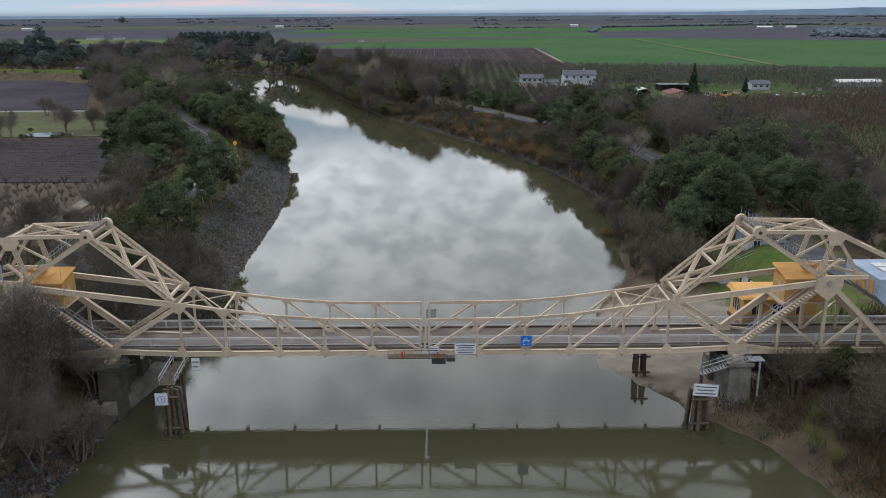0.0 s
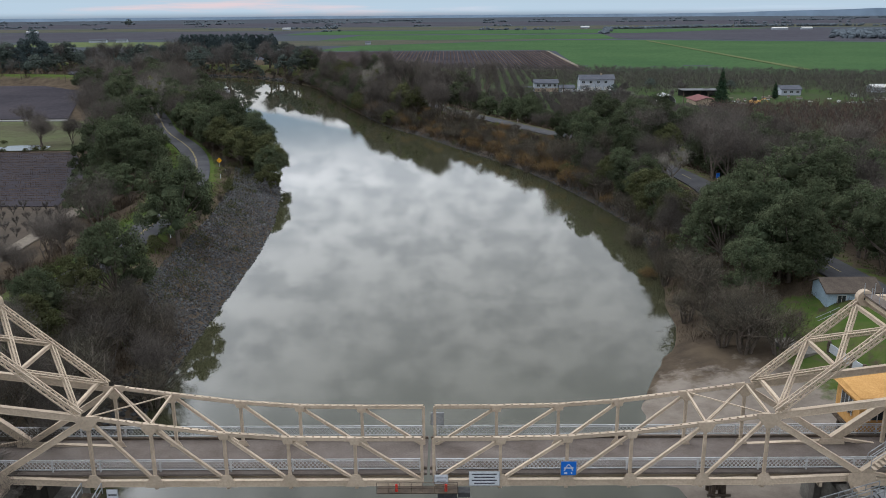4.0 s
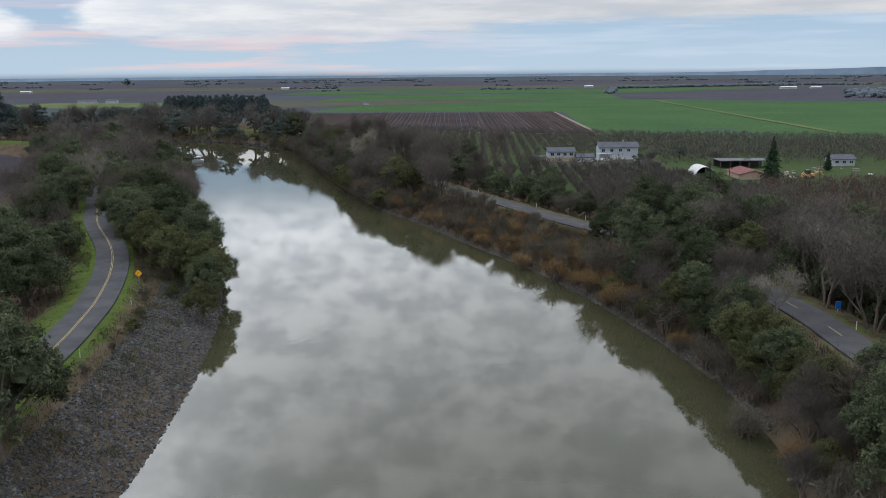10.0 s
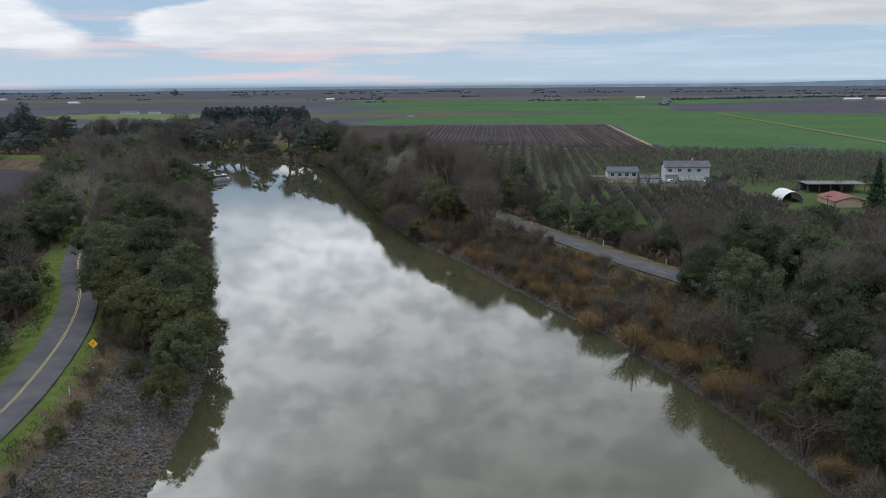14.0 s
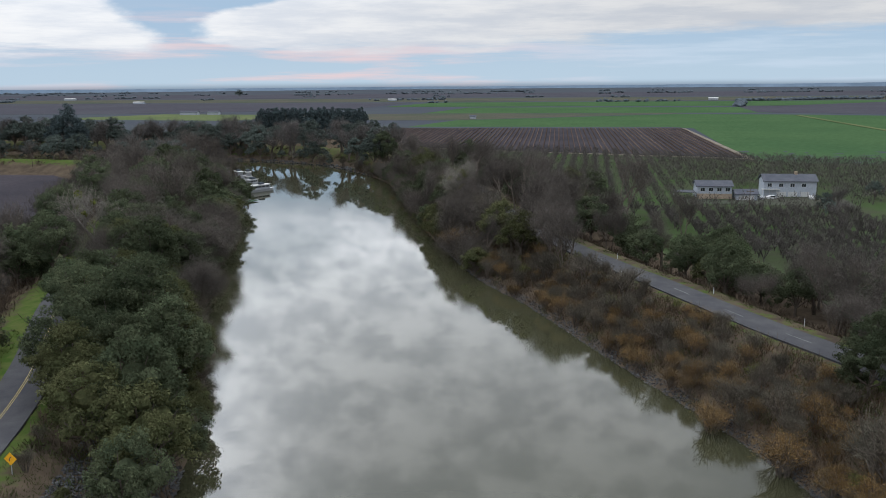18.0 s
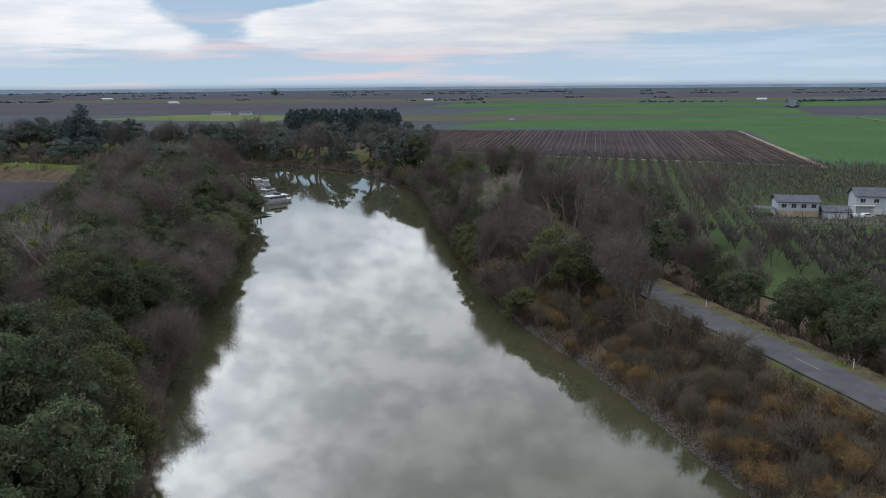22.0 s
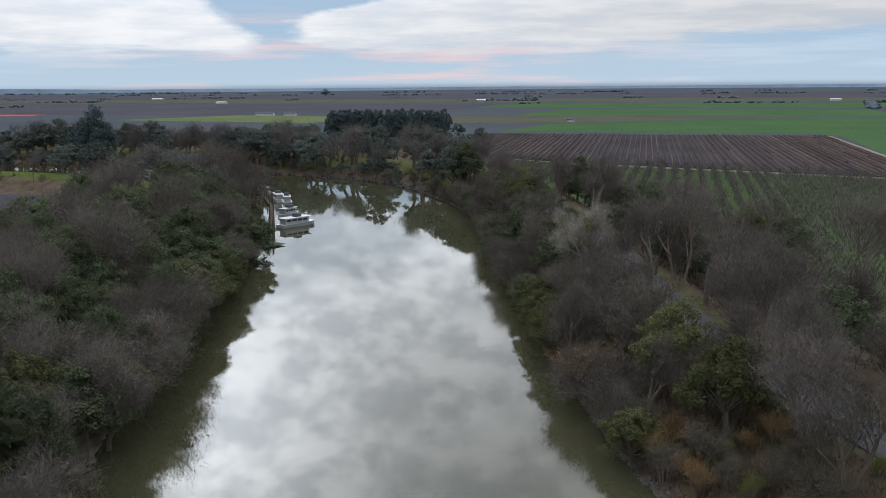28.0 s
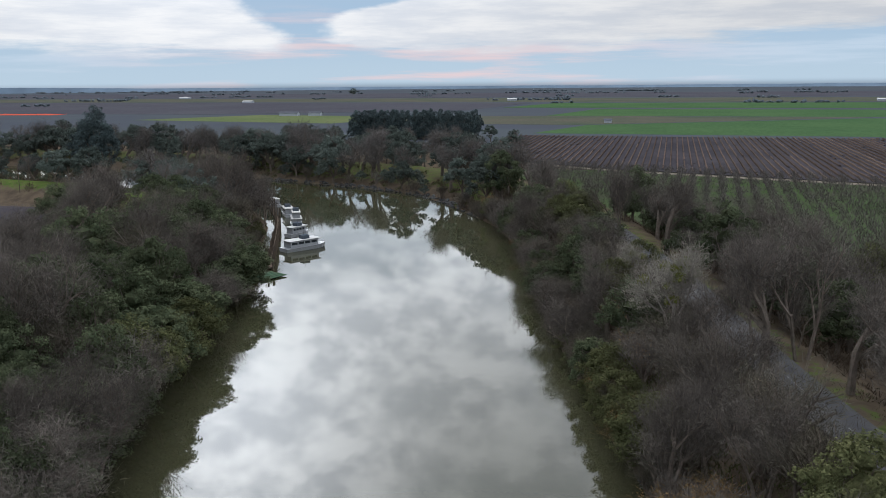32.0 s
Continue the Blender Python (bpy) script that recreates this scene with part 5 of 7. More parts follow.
riprap("riprap_west", BANK_L, 128, 262, (-11, 0.4), 18000, 300, (168, 176), 0.185, "bank of dumped dark grey riprap rocks", 1)
riprap("riprap_east", BANK_R, 185, 400, (-0.3, 1.8), 6000, 250, (285, 298), 0.16, "line of grey rocks along the water's edge", 2)
riprap("riprap_bend", BANK_R, 575, 660, (-0.3, 2.2), 380, 60, (600, 620), 0.6, "grey rocks at the outer bend", 3)
riprap("riprap_south", BANK_L, 60, 128, (-4, 0.4), 1500, 60, (75, 90), 0.3, "dark rocks below the bridge", 4)

# ---- the bascule bridge ----
M_CREAM = material("cream_steel_paint", (0.39, 0.32, 0.245), (0.32, 0.262, 0.198), 0.5, 0.55, bump=0.1, bump_scale=6, fine=5, obj=0.08)
M_ORANGE = material("ochre_paint", (0.43, 0.25, 0.095), (0.36, 0.205, 0.075), 0.6, 0.6, bump=0.1, bump_scale=5, fine=6)
M_RAIL = material("white_railing_paint", (0.42, 0.42, 0.42), (0.31, 0.32, 0.325), 1.5, 0.6)
M_DECK = material("bridge_deck", (0.092, 0.076, 0.066), (0.135, 0.116, 0.104), 0.35, 0.85, bump=0.2, bump_scale=9, fine=6)
M_GREYSTEEL = material("grey_steel", (0.30, 0.31, 0.32), (0.20, 0.21, 0.22), 2.0, 0.5, metal=0.3)
M_DARK = material("dark_iron", (0.06, 0.06, 0.06), (0.035, 0.035, 0.038), 2.0, 0.6)
M_CONC = material("stained_concrete", (0.16, 0.15, 0.135), (0.085, 0.08, 0.072), 0.5, 0.9, bump=0.3, bump_scale=4)
M_TIMBER = material("weathered_timber", (0.095, 0.075, 0.058), (0.055, 0.045, 0.038), 1.5, 0.9, bump=0.4)
M_BLUEGREY = material("pale_blue_concrete", (0.25, 0.30, 0.37), (0.20, 0.245, 0.31), 0.4, 0.7)
M_OFFWHITE = material("off_white_paint", (0.42, 0.42, 0.415), (0.35, 0.35, 0.345), 0.7, 0.6)
M_SIGNBLUE = material("sign_blue", (0.02, 0.12, 0.45), (0.018, 0.10, 0.40), 2.0, 0.45)
M_SIGNWHITE = material("sign_white", (0.46, 0.48, 0.51), (0.38, 0.40, 0.43), 2.0, 0.5)
M_SIGNYELLOW = material("sign_yellow", (0.70, 0.36, 0.02), (0.62, 0.31, 0.02), 2.0, 0.5)
M_INK = material("sign_ink", (0.05, 0.05, 0.06), (0.07, 0.07, 0.08), 2.0, 0.6)
M_RED = material("red_paint", (0.45, 0.04, 0.03), (0.35, 0.04, 0.03), 2.0, 0.5)
M_GLASS = bpy.data.materials.new("window_glass")
M_GLASS.use_nodes = True
pb = M_GLASS.node_tree.nodes["Principled BSDF"]
pb.inputs["Base Color"].default_value, pb.inputs["Roughness"].default_value, pb.inputs["Specular IOR Level"].default_value = (0.02, 0.025, 0.03, 1), 0.05, 0.7

XC, YN, YF, DECK = -2.7, 92.0, 97.9, 7.15
U = [0.5, 6.05, 11.6, 16.9, 22.95, 28.1]
ZT = [10.9, 10.9, 11.0, 11.4, 12.2, 12.95]
ZB = 6.85


def lattice(a, b, w, h, side=(0, 1, 0), bar=0.06, pitch=None):
    """A laced strut: four corner angles joined by zigzag bars on its two broad faces."""
    g = Geo()
    a, b = Vector(a), Vector(b)
    d = (b - a).normalized()
    s = Vector(side)
    s = (s - d * s.dot(d)).normalized()
    u = d.cross(s)
    for i in (-1, 1):
        for j in (-1, 1):
            o = s * (i * w / 2) + u * (j * h / 2)
            g.beam(a + o, b + o, bar * 1.5, bar * 1.5, s)
    L = (b - a).length
    n = max(2, int(L / (pitch or max(w, h) * 1.1)))
    for k in range(n):
        p, q = a.lerp(b, k / n), a.lerp(b, (k + 1) / n)
        i = 1 if k % 2 else -1
        for j in (-1, 1):
            g.beam(p + s * (i * w / 2) + u * (j * h / 2), q - s * (i * w / 2) + u * (j * h / 2), bar * 1.0, 0.02, s)
            g.beam(p + u * (i * h / 2) + s * (j * w / 2), q - u * (i * h / 2) + s * (j * w / 2), bar * 1.0, 0.02, u)
    return g.data()


def chord(a, b, w, h, side=(0, 1, 0)):
    """A box chord with a row of batten plates and gaps on its top."""
    g = Geo()
    a, b = Vector(a), Vector(b)
    d = (b - a).normalized()
    s = Vector(side)
    u = s.cross(d)
    u = u if u.z > 0 else -u
    for i in (-1, 1):
        o = s * (i * w * 0.42)
        g.beam(a + o, b + o, w * 0.16, h, s)
    L = (b - a).length
    n = max(3, int(L / 0.62))
    for k in range(n):
        p, q = a.lerp(b, (k + 0.12) / n), a.lerp(b, (k + 0.88) / n)
        for j in (1, -1):
            g.beam(p + u * (j * h * 0.46), q + u * (j * h * 0.46), w, h * 0.08, s)
    return g.data()


def plate(x, z, y, outline, thick=0.05):
    """An upright plate in the truss plane from an outline of (dx, dz)."""
    n = len(outline)
    vs = [(x + p[0], y - thick / 2, z + p[1]) for p in outline] + [(x + p[0], y + thick / 2, z + p[1]) for p in outline]
    return vs, [tuple(range(n)), tuple(range(2 * n - 1, n - 1, -1))] + [(i, n + i, n + (i + 1) % n, (i + 1) % n) for i in range(n)]


def solid(a, b, w, h, side=(0, 1, 0)):
    """A riveted box beam with slightly proud flanges."""
    g = Geo()
    a, b = Vector(a), Vector(b)
    g.beam(a, b, w * 0.8, h * 0.9, side)
    d = (b - a).normalized()
    u = d.cross(Vector(side))
    for j in (-1, 1):
        g.beam(a + u * (j * h * 0.46), b + u * (j * h * 0.46), w, h * 0.09, side)
    return g.data()


def stairs(parent, a, b, width, y):
    """A steep stair along a sloping beam, with treads and a handrail."""
    a, b = Vector(a), Vector(b)
    n = 24
    for k in range(n):
        p = a.lerp(b, (k + 0.5) / n)
        part("tread", Geo().box(p.x - 0.16, y - width / 2, p.z + 0.36, p.x + 0.16, y + width / 2, p.z + 0.41).data(), M_CREAM, parent)
    for off in (-width / 2, width / 2):
        g = Geo()
        for hgt in (0.95, 1.4):
            g.beam(a + Vector((0, off, hgt)), b + Vector((0, off, hgt)), 0.05, 0.05)
        for k in range(7):
            p = a.lerp(b, k / 6) + Vector((0, off, 0.3))
            g.beam(p, p + Vector((0, 0, 1.1)), 0.05, 0.05)
        part("handrail", g.data(), M_GREYSTEEL, parent)


def railing(parent, x0, x1, y, z, mat=M_RAIL):
    """A lattice railing in one bay."""
    g = Geo()
    for zz, h in ((z + 1.12, 0.09), (z + 0.22, 0.07), (z + 0.98, 0.04)):
        g.beam((x0, y, zz), (x1, y, zz), 0.08, h)
    n = max(2, int(abs(x1 - x0) / 0.34))
    for k in range(n):
        p, q = x0 + (x1 - x0) * k / n, x0 + (x1 - x0) * (k + 1) / n
        zm = z + 0.6
        for a, b in (((p, z + 0.24), (q, zm)), ((q, z + 0.24), (p, zm)), ((p, zm), (q, z + 0.98)), ((q, zm), (p, z + 0.98))):
            g.beam((a[0], y, a[1]), (b[0], y, b[1]), 0.02, 0.045)
    g.beam((x0, y, z + 0.01), (x0, y, z + 1.17), 0.1, 0.12)
    part("railing", g.data(), mat, parent)


def leaf(s, label):
    """One leaf of the bridge with its tower, counterweight and machine house; s = -1 to the west, 1 to the east."""
    root = thing("bascule_leaf", label, "bridge", group="bridge leaves")
    X = lambda u: XC + s * u
    for y in (YN, YF):
        for k in range(5):
            part("top_chord", chord((X(U[k]), y, ZT[k]), (X(U[k + 1]), y, ZT[k + 1]), 0.36, 0.30), M_CREAM, root)
            part("bottom_chord", solid((X(U[k]), y, ZB), (X(U[k + 1]), y, ZB), 0.36, 0.55), M_CREAM, root)
            part("diagonal", solid((X(U[k + 1]), y, ZT[k + 1] - 0.1), (X(U[k]), y, ZB + 0.2), 0.26, 0.24), M_CREAM, root)
        for k in range(6):
            part("vertical", solid((X(U[k]), y, ZB), (X(U[k]), y, ZT[k]), 0.28, 0.24), M_CREAM, root)
            if k:
                w = 0.5 if k < 4 else (0.8 if k < 5 else 1.2)
                part("gusset", plate(X(U[k]), ZT[k], y - 0.2, [(-w, 0.18), (w, 0.18), (w * 0.75, -0.35), (0.3, -0.9 * w), (-0.3, -0.9 * w), (-w * 0.75, -0.35)]), M_CREAM, root)
                part("gusset", plate(X(U[k]), ZB, y - 0.2, [(-0.85, -0.3), (0.85, -0.3), (0.6, 0.3), (0.3, 0.85), (-0.3, 0.85), (-0.6, 0.3)]), M_CREAM, root)
        # from the last panel to the main pin and the tower
        part("bottom_chord", solid((X(28.1), y, ZB), (X(36.2), y, 7.2), 0.4, 0.55), M_CREAM, root)
        part("main_strut", solid((X(28.1), y, 12.7), (X(36.2), y, 7.5), 0.42, 0.5), M_CREAM, root)
        part("operating_strut", solid((X(28.6), y, 12.9), (X(46.0), y, 15.15), 0.4, 0.62), M_CREAM, root)
        part("link", lattice((X(28.6), y, 13.2), (X(37.6), y, 21.0), 0.42, 0.5, bar=0.07), M_CREAM, root)
        part("tower_leg", solid((X(36.2), y, 7.4), (X(46.0), y, 15.2), 0.5, 0.7), M_CREAM, root)
        part("tower_leg", solid((X(54.2), y, 7.2), (X(46.0), y, 15.2), 0.5, 0.62), M_CREAM, root)
        part("tower_post", solid((X(46.0), y, 6.9), (X(46.0), y, 14.6), 0.36, 0.34), M_CREAM, root)
        part("tower_chord", solid((X(36.2), y, 6.75), (X(57.5), y, 6.75), 0.4, 0.6), M_CREAM, root)
        for u, zz in ((40.9, 11.0), (50.3, 10.9)):
            part("tower_brace", solid((X(u), y, zz), (X(u), y, 6.9), 0.3, 0.28), M_CREAM, root)
            part("tower_brace", solid((X(u), y, zz), (X(46.0), y, 7.0), 0.3, 0.26), M_CREAM, root)
        part("tower_brace", solid((X(36.6), y, 7.6), (X(40.9), y, 6.9), 0.3, 0.26), M_CREAM, root)
        part("trunnion_plate", plate(X(46.0), 15.0, y - 0.32, [(-1.6, 0.5), (-0.9, 0.9), (0.9, 0.9), (1.6, 0.5), (1.6, -0.4), (0.1, -2.1), (-1.6, -0.9)]), M_CREAM, root)
        part("pin_plate", plate(X(36.2), 7.0, y - 0.3, [(-1.1, 0.7), (1.1, 0.7), (1.2, 0.2), (0.6, -1.2), (-0.6, -1.2), (-1.2, 0.2)]), M_CREAM, root)
        part("trunnion_pin", Geo().tube([(X(46.0), y - 0.6, 15.1), (X(46.0), y + 0.4, 15.1)], [0.32, 0.32], 12).data(), M_GREYSTEEL, root)
        part("sheave", Geo().tube([(X(37.6), y - 0.3, 21.0), (X(37.6), y + 0.3, 21.0)], [0.72, 0.72], 14).data(), M_CREAM, root)
        part("sheave_pin", Geo().tube([(X(37.6), y - 0.36, 21.0), (X(37.6), y + 0.36, 21.0)], [0.2, 0.2], 10).data(), M_DARK, root)
        # counterweight frame over the tower
        part("rocker_leg", solid((X(37.8), y, 20.6), (X(45.4), y, 15.6), 0.42, 0.5), M_CREAM, root)
        part("upper_chord", chord((X(37.6), y, 21.05), (X(46.2), y, 20.9), 0.4, 0.4), M_CREAM, root)
        part("upper_chord", chord((X(46.2), y, 20.9), (X(55.6), y, 16.4), 0.4, 0.42), M_CREAM, root)
        part("upper_brace", lattice((X(46.2), y, 20.7), (X(44.8), y, 15.9), 0.36, 0.36), M_CREAM, root)
        part("upper_brace", solid((X(46.2), y, 20.7), (X(49.4), y, 15.9), 0.3, 0.34), M_CREAM, root)
        part("upper_brace", solid((X(42.0), y, 18.2), (X(46.2), y, 20.6), 0.22, 0.22), M_CREAM, root)
        part("upper_brace", solid((X(44.6), y, 15.6), (X(50.5), y, 15.7), 0.4, 0.42), M_CREAM, root)
        part("upper_plate", plate(X(46.2), 20.6, y - 0.24, [(-0.9, 0.4), (0.9, 0.35), (1.2, -0.2), (0.5, -1.1), (-0.6, -1.1), (-1.0, -0.2)]), M_CREAM, root)
    # bracing across the two trusses
    for k in (4, 5):
        part("cross_strut", solid((X(U[k]), YN, ZT[k]), (X(U[k]), YF, ZT[k]), 0.18, 0.2, (1, 0, 0)), M_CREAM, root)
    for y0, y1 in ((YN, YF), (YF, YN)):
        part("sway_rod", solid((X(U[4]), y0, ZT[4]), (X(U[5]), y1, ZT[5]), 0.1, 0.11), M_CREAM, root)
        part("lacing", lattice((X(28.8), y0, 13.3), (X(33.1), y1, 17.1), 0.3, 0.3), M_CREAM, root)
        part("lacing", lattice((X(33.1), y0, 17.1), (X(37.0), y1, 20.4), 0.3, 0.3), M_CREAM, root)
        part("lacing", lattice((X(37.8), y0, 21.0), (X(46.0), y1, 20.9), 0.28, 0.28), M_CREAM, root)
        part("lacing", lattice((X(46.4), y0, 20.7), (X(52.0), y1, 18.1), 0.28, 0.28), M_CREAM, root)
        part("lacing", lattice((X(45.0), y0, 16.0), (X(50.0), y1, 16.0), 0.24, 0.24), M_CREAM, root)
    for u, zz in ((29.2, 13.6), (33.1, 17.1), (36.9, 20.3), (46.2, 20.8), (37.6, 21.0), (52.0, 18.1)):
        part("cross_strut", solid((X(u), YN, zz), (X(u), YF, zz), 0.28, 0.3, (1, 0, 0)), M_CREAM, root)
    for u in U[1:] + [33, 36.2, 41, 46, 50.3, 55]:
        part("floor_beam", solid((X(u), YN, 6.55), (X(u), 99.4, 6.55), 0.3, 0.6, (1, 0, 0)), M_CREAM, root)
    for y in (93.3, 94.7, 96.1):
        part("stringer", solid((X(0.6), y, 6.75), (X(57), y, 6.75), 0.2, 0.4), M_CREAM, root)
    # deck, kerbs, railings
    part("deck", Geo().box(*sorted((X(0.12), X(57.4)))[:1], 92.9, DECK - 0.18, sorted((X(0.12), X(57.4)))[1], 99.5, DECK).data(), M_DECK, root, "dark worn bridge deck")
    for y in (93.62, 99.0):
        part("kerb", Geo().box(min(X(0.15), X(57.3)), y - 0.1, DECK, max(X(0.15), X(57.3)), y + 0.1, DECK + 0.2).data(), M_TIMBER, root)
    stops = [0.7] + U[1:] + [32.2, 36.2, 41, 46, 50.5, 55, 57.4]
    for y in (93.3, 99.3):
        for a, b in zip(stops[:-1], stops[1:]):
            railing(root, X(a), X(b), y, DECK)
    stairs(root, (X(36.8), YN, 7.8), (X(44.6), YN, 14.0), 0.7, YN - 0.5)
    # walkway and handrail on the crown
    part("catwalk", Geo().box(min(X(37.35), X(38.3)), YN + 0.4, 21.35, max(X(37.35), X(38.3)), YF - 0.3, 21.42).data(), M_DECK, root)
    for u in (37.38, 38.27):
        g = Geo()
        for hgt in (0.5, 1.0):
            g.beam((X(u), YN + 0.4, 21.4 + hgt), (X(u), YF + 0.1, 21.4 + hgt), 0.05, 0.05)
        for k in range(5):
            y = YN + 0.4 + k * 1.3
            g.beam((X(u), y, 21.4), (X(u), y, 22.4), 0.05, 0.05)
        part("handrail", g.data(), M_GREYSTEEL, root)
    g = Geo()
    for yy in (93.6, 94.4):
        for hgt in (0.6, 1.05):
            g.beam((X(38.6), yy, 20.7 + hgt), (X(44.6), yy, 16.2 + hgt), 0.05, 0.05)
        for k in range(7):
            a = Vector((X(38.6), yy, 20.7)).lerp(Vector((X(44.6), yy, 16.2)), k / 6)
            g.beam(a, a + Vector((0, 0, 1.1)), 0.05, 0.05)
    g.beam((X(38.6), 94.0, 20.6), (X(44.6), 94.0, 16.1), 0.8, 0.08)
    part("ladder_walk", g.data(), M_GREYSTEEL, root)
    # machine house between the trusses
    x0, x1 = sorted((X(41.7), X(46.6)))
    house = part("machine_house", Geo().box(x0, 93.3, 12.3, x1, 96.9, 15.1).data(), M_ORANGE, root, "ochre sheet-metal machine house")
    part("house_roof", Geo().add([(x0 - .2, 93.0, 15.0), (x1 + .2, 93.0, 15.0), (x1 + .2, 97.2, 15.75), (x0 - .2, 97.2, 15.75), (x0 - .2, 93.0, 15.2), (x1 + .2, 93.0, 15.2), (x1 + .2, 97.2, 15.95), (x0 - .2, 97.2, 15.95)],
                                 [(0, 3, 2, 1), (4, 5, 6, 7), (0, 1, 5, 4), (2, 3, 7, 6), (1, 2, 6, 5), (3, 0, 4, 7)]).data(), M_ORANGE, house)
    part("house_door", Geo().box(X(41.66) - .03, 94.4, 12.4, X(41.66) + .03, 95.3, 14.4).data(), M_CREAM, house)
    for k in range(3):
        part("machine_gear", Geo().tube([(X(44.2 + k * .5), 94.2, 16.2), (X(44.2 + k * .5), 95.0, 16.2)], [.35, .35], 10).data(), M_ORANGE, house)
    part("house_platform", Geo().box(x0 - 0.6, 92.9, 12.1, x1 + 0.3, 97.1, 12.25).data(), M_CREAM, root)
    # counterweight
    cw0, cw1 = sorted((X(51.2), X(58.6)))
    bm = bmesh.new()
    bmesh.ops.create_cube(bm, size=1, matrix=Matrix.Translation(((cw0 + cw1) / 2, 94.75, 13.9)) @ Matrix.Diagonal((cw1 - cw0, 8.0, 3.7, 1)))
    bmesh.ops.bevel(bm, geom=[e for e in bm.edges if abs(e.verts[0].co.y - e.verts[1].co.y) > 1 and (min(e.verts[0].co.z, e.verts[1].co.z) < 13) and abs(e.verts[0].co.x - X(51.2)) < .1], offset=1.6, segments=1, affect="EDGES")
    cwt = part("counterweight", bm, M_BLUEGREY, root, "blue-grey concrete counterweight block")
    for y in (92.4, 94.3, 96.2):
        part("hatch_plate", Geo().box(X(51.16) - .05, y - .55, 13.6, X(51.16) + .05, y + .55, 15.2).data(), M_ORANGE, cwt)
        part("top_lid", Geo().box(X(54.0) - 1.0, y - .7, 15.74, X(54.0) + 1.0, y + .7, 15.9).data(), M_OFFWHITE, cwt)
    return root


leaf(-1, "cream-painted riveted steel bascule leaf with tower and ochre machine house")
leaf(1, "cream-painted riveted steel bascule leaf with tower and blue counterweight")


# piers, dolphins, signs
# a darker concrete for the west pier
M_DARKCONC = material("dark_concrete", (0.075, 0.07, 0.062), (0.042, 0.04, 0.036), 0.5, 0.9, bump=0.3, bump_scale=4)


def pier(x, label, conc=M_CONC):
    root = thing("bridge_pier", label, "pier", group="bridge piers")
    for y in (91.2, 98.3):
        g = Geo().add([(x - 1.5, y - 1.5, -3), (x + 1.5, y - 1.5, -3), (x + 1.5, y + 1.5, -3), (x - 1.5, y + 1.5, -3), (x - 1.2, y - 1.2, 5.7), (x + 1.2, y - 1.2, 5.7), (x + 1.2, y + 1.2, 5.7), (x - 1.2, y + 1.2, 5.7)],
                      [(3, 2, 1, 0), (4, 5, 6, 7), (0, 1, 5, 4), (1, 2, 6, 5), (2, 3, 7, 6), (3, 0, 4, 7)])
        part("pier_shaft", g.data(), conc, root)
        part("pier_cap", Geo().box(x - 1.5, y - 1.5, 5.7, x + 1.5, y + 1.5, 6.1).data(), conc, root)
        part("bearing", Geo().box(x - .6, y - .4 if y < 95 else y - 1.2, 6.1, x + .6, y + 1.2 if y < 95 else y + .4, 6.5).data(), M_CREAM, root)
    part("cross_wall", Geo().box(x - .7, 92.3, -3, x + .7, 97.2, 4.6).data(), conc, root)


pier(XC + 36.2, "stained concrete bridge pier at the east bank")
pier(XC - 36.2, "dark mottled concrete bridge pier at the west bank", M_DARKCONC)
for x0, x1, z0, nm in ((XC + 47, XC + 62, 0.5, "east"), (XC - 62, XC - 47, 0.5, "west")):
    ab = thing("abutment", "concrete abutment carrying the bridge approach", "abutment", group="abutments")
    part("abutment_wall", Geo().box(x0 + (7.5 if nm == "east" else 0), 91.4, 0.3, x1 - (0 if nm == "east" else 7.5), 98.1, 6.4).data(), M_CONC, ab)
    part("footing", Geo().box((x0 + 1), 90.5, -0.5, x1 - 1, 99, 1.6).data(), M_CONC, ab)


def dolphin(x, y, n, top, lean, label):
    root = thing("pile_dolphin", label, "piles", group="pile dolphins")
    r = random.Random(int(x * 7))
    for k in range(n):
        a = 2 * math.pi * k / n
        rad = 0.9 if k % 3 else 0.35
        px_, py_ = x + math.cos(a) * rad, y + math.sin(a) * rad
        part("pile", Geo().tube([(px_ + math.cos(a) * lean, py_ + math.sin(a) * lean, -3), (px_, py_, top + r.uniform(-.4, .2))], [0.22, 0.19], 8).data(), M_TIMBER, root)
    for zz in (0.8, top - 0.7):
        part("waler", Geo().tube([(x - 1.1, y - 1.0, zz), (x + 1.1, y - 1.0, zz)], [0.14, 0.14], 6).data(), M_TIMBER, root)
    return root


dolphin(27.8, 86.6, 11, 4.4, 0.5, "cluster of tarred timber piles below the east span")
dolphin(-30.6, 86.4, 11, 5.2, 0.5, "cluster of tarred timber piles below the west span")
dolphin(24.5, 100.5, 6, 3.6, 0.2, "short timber piles on the beach below the bridge")


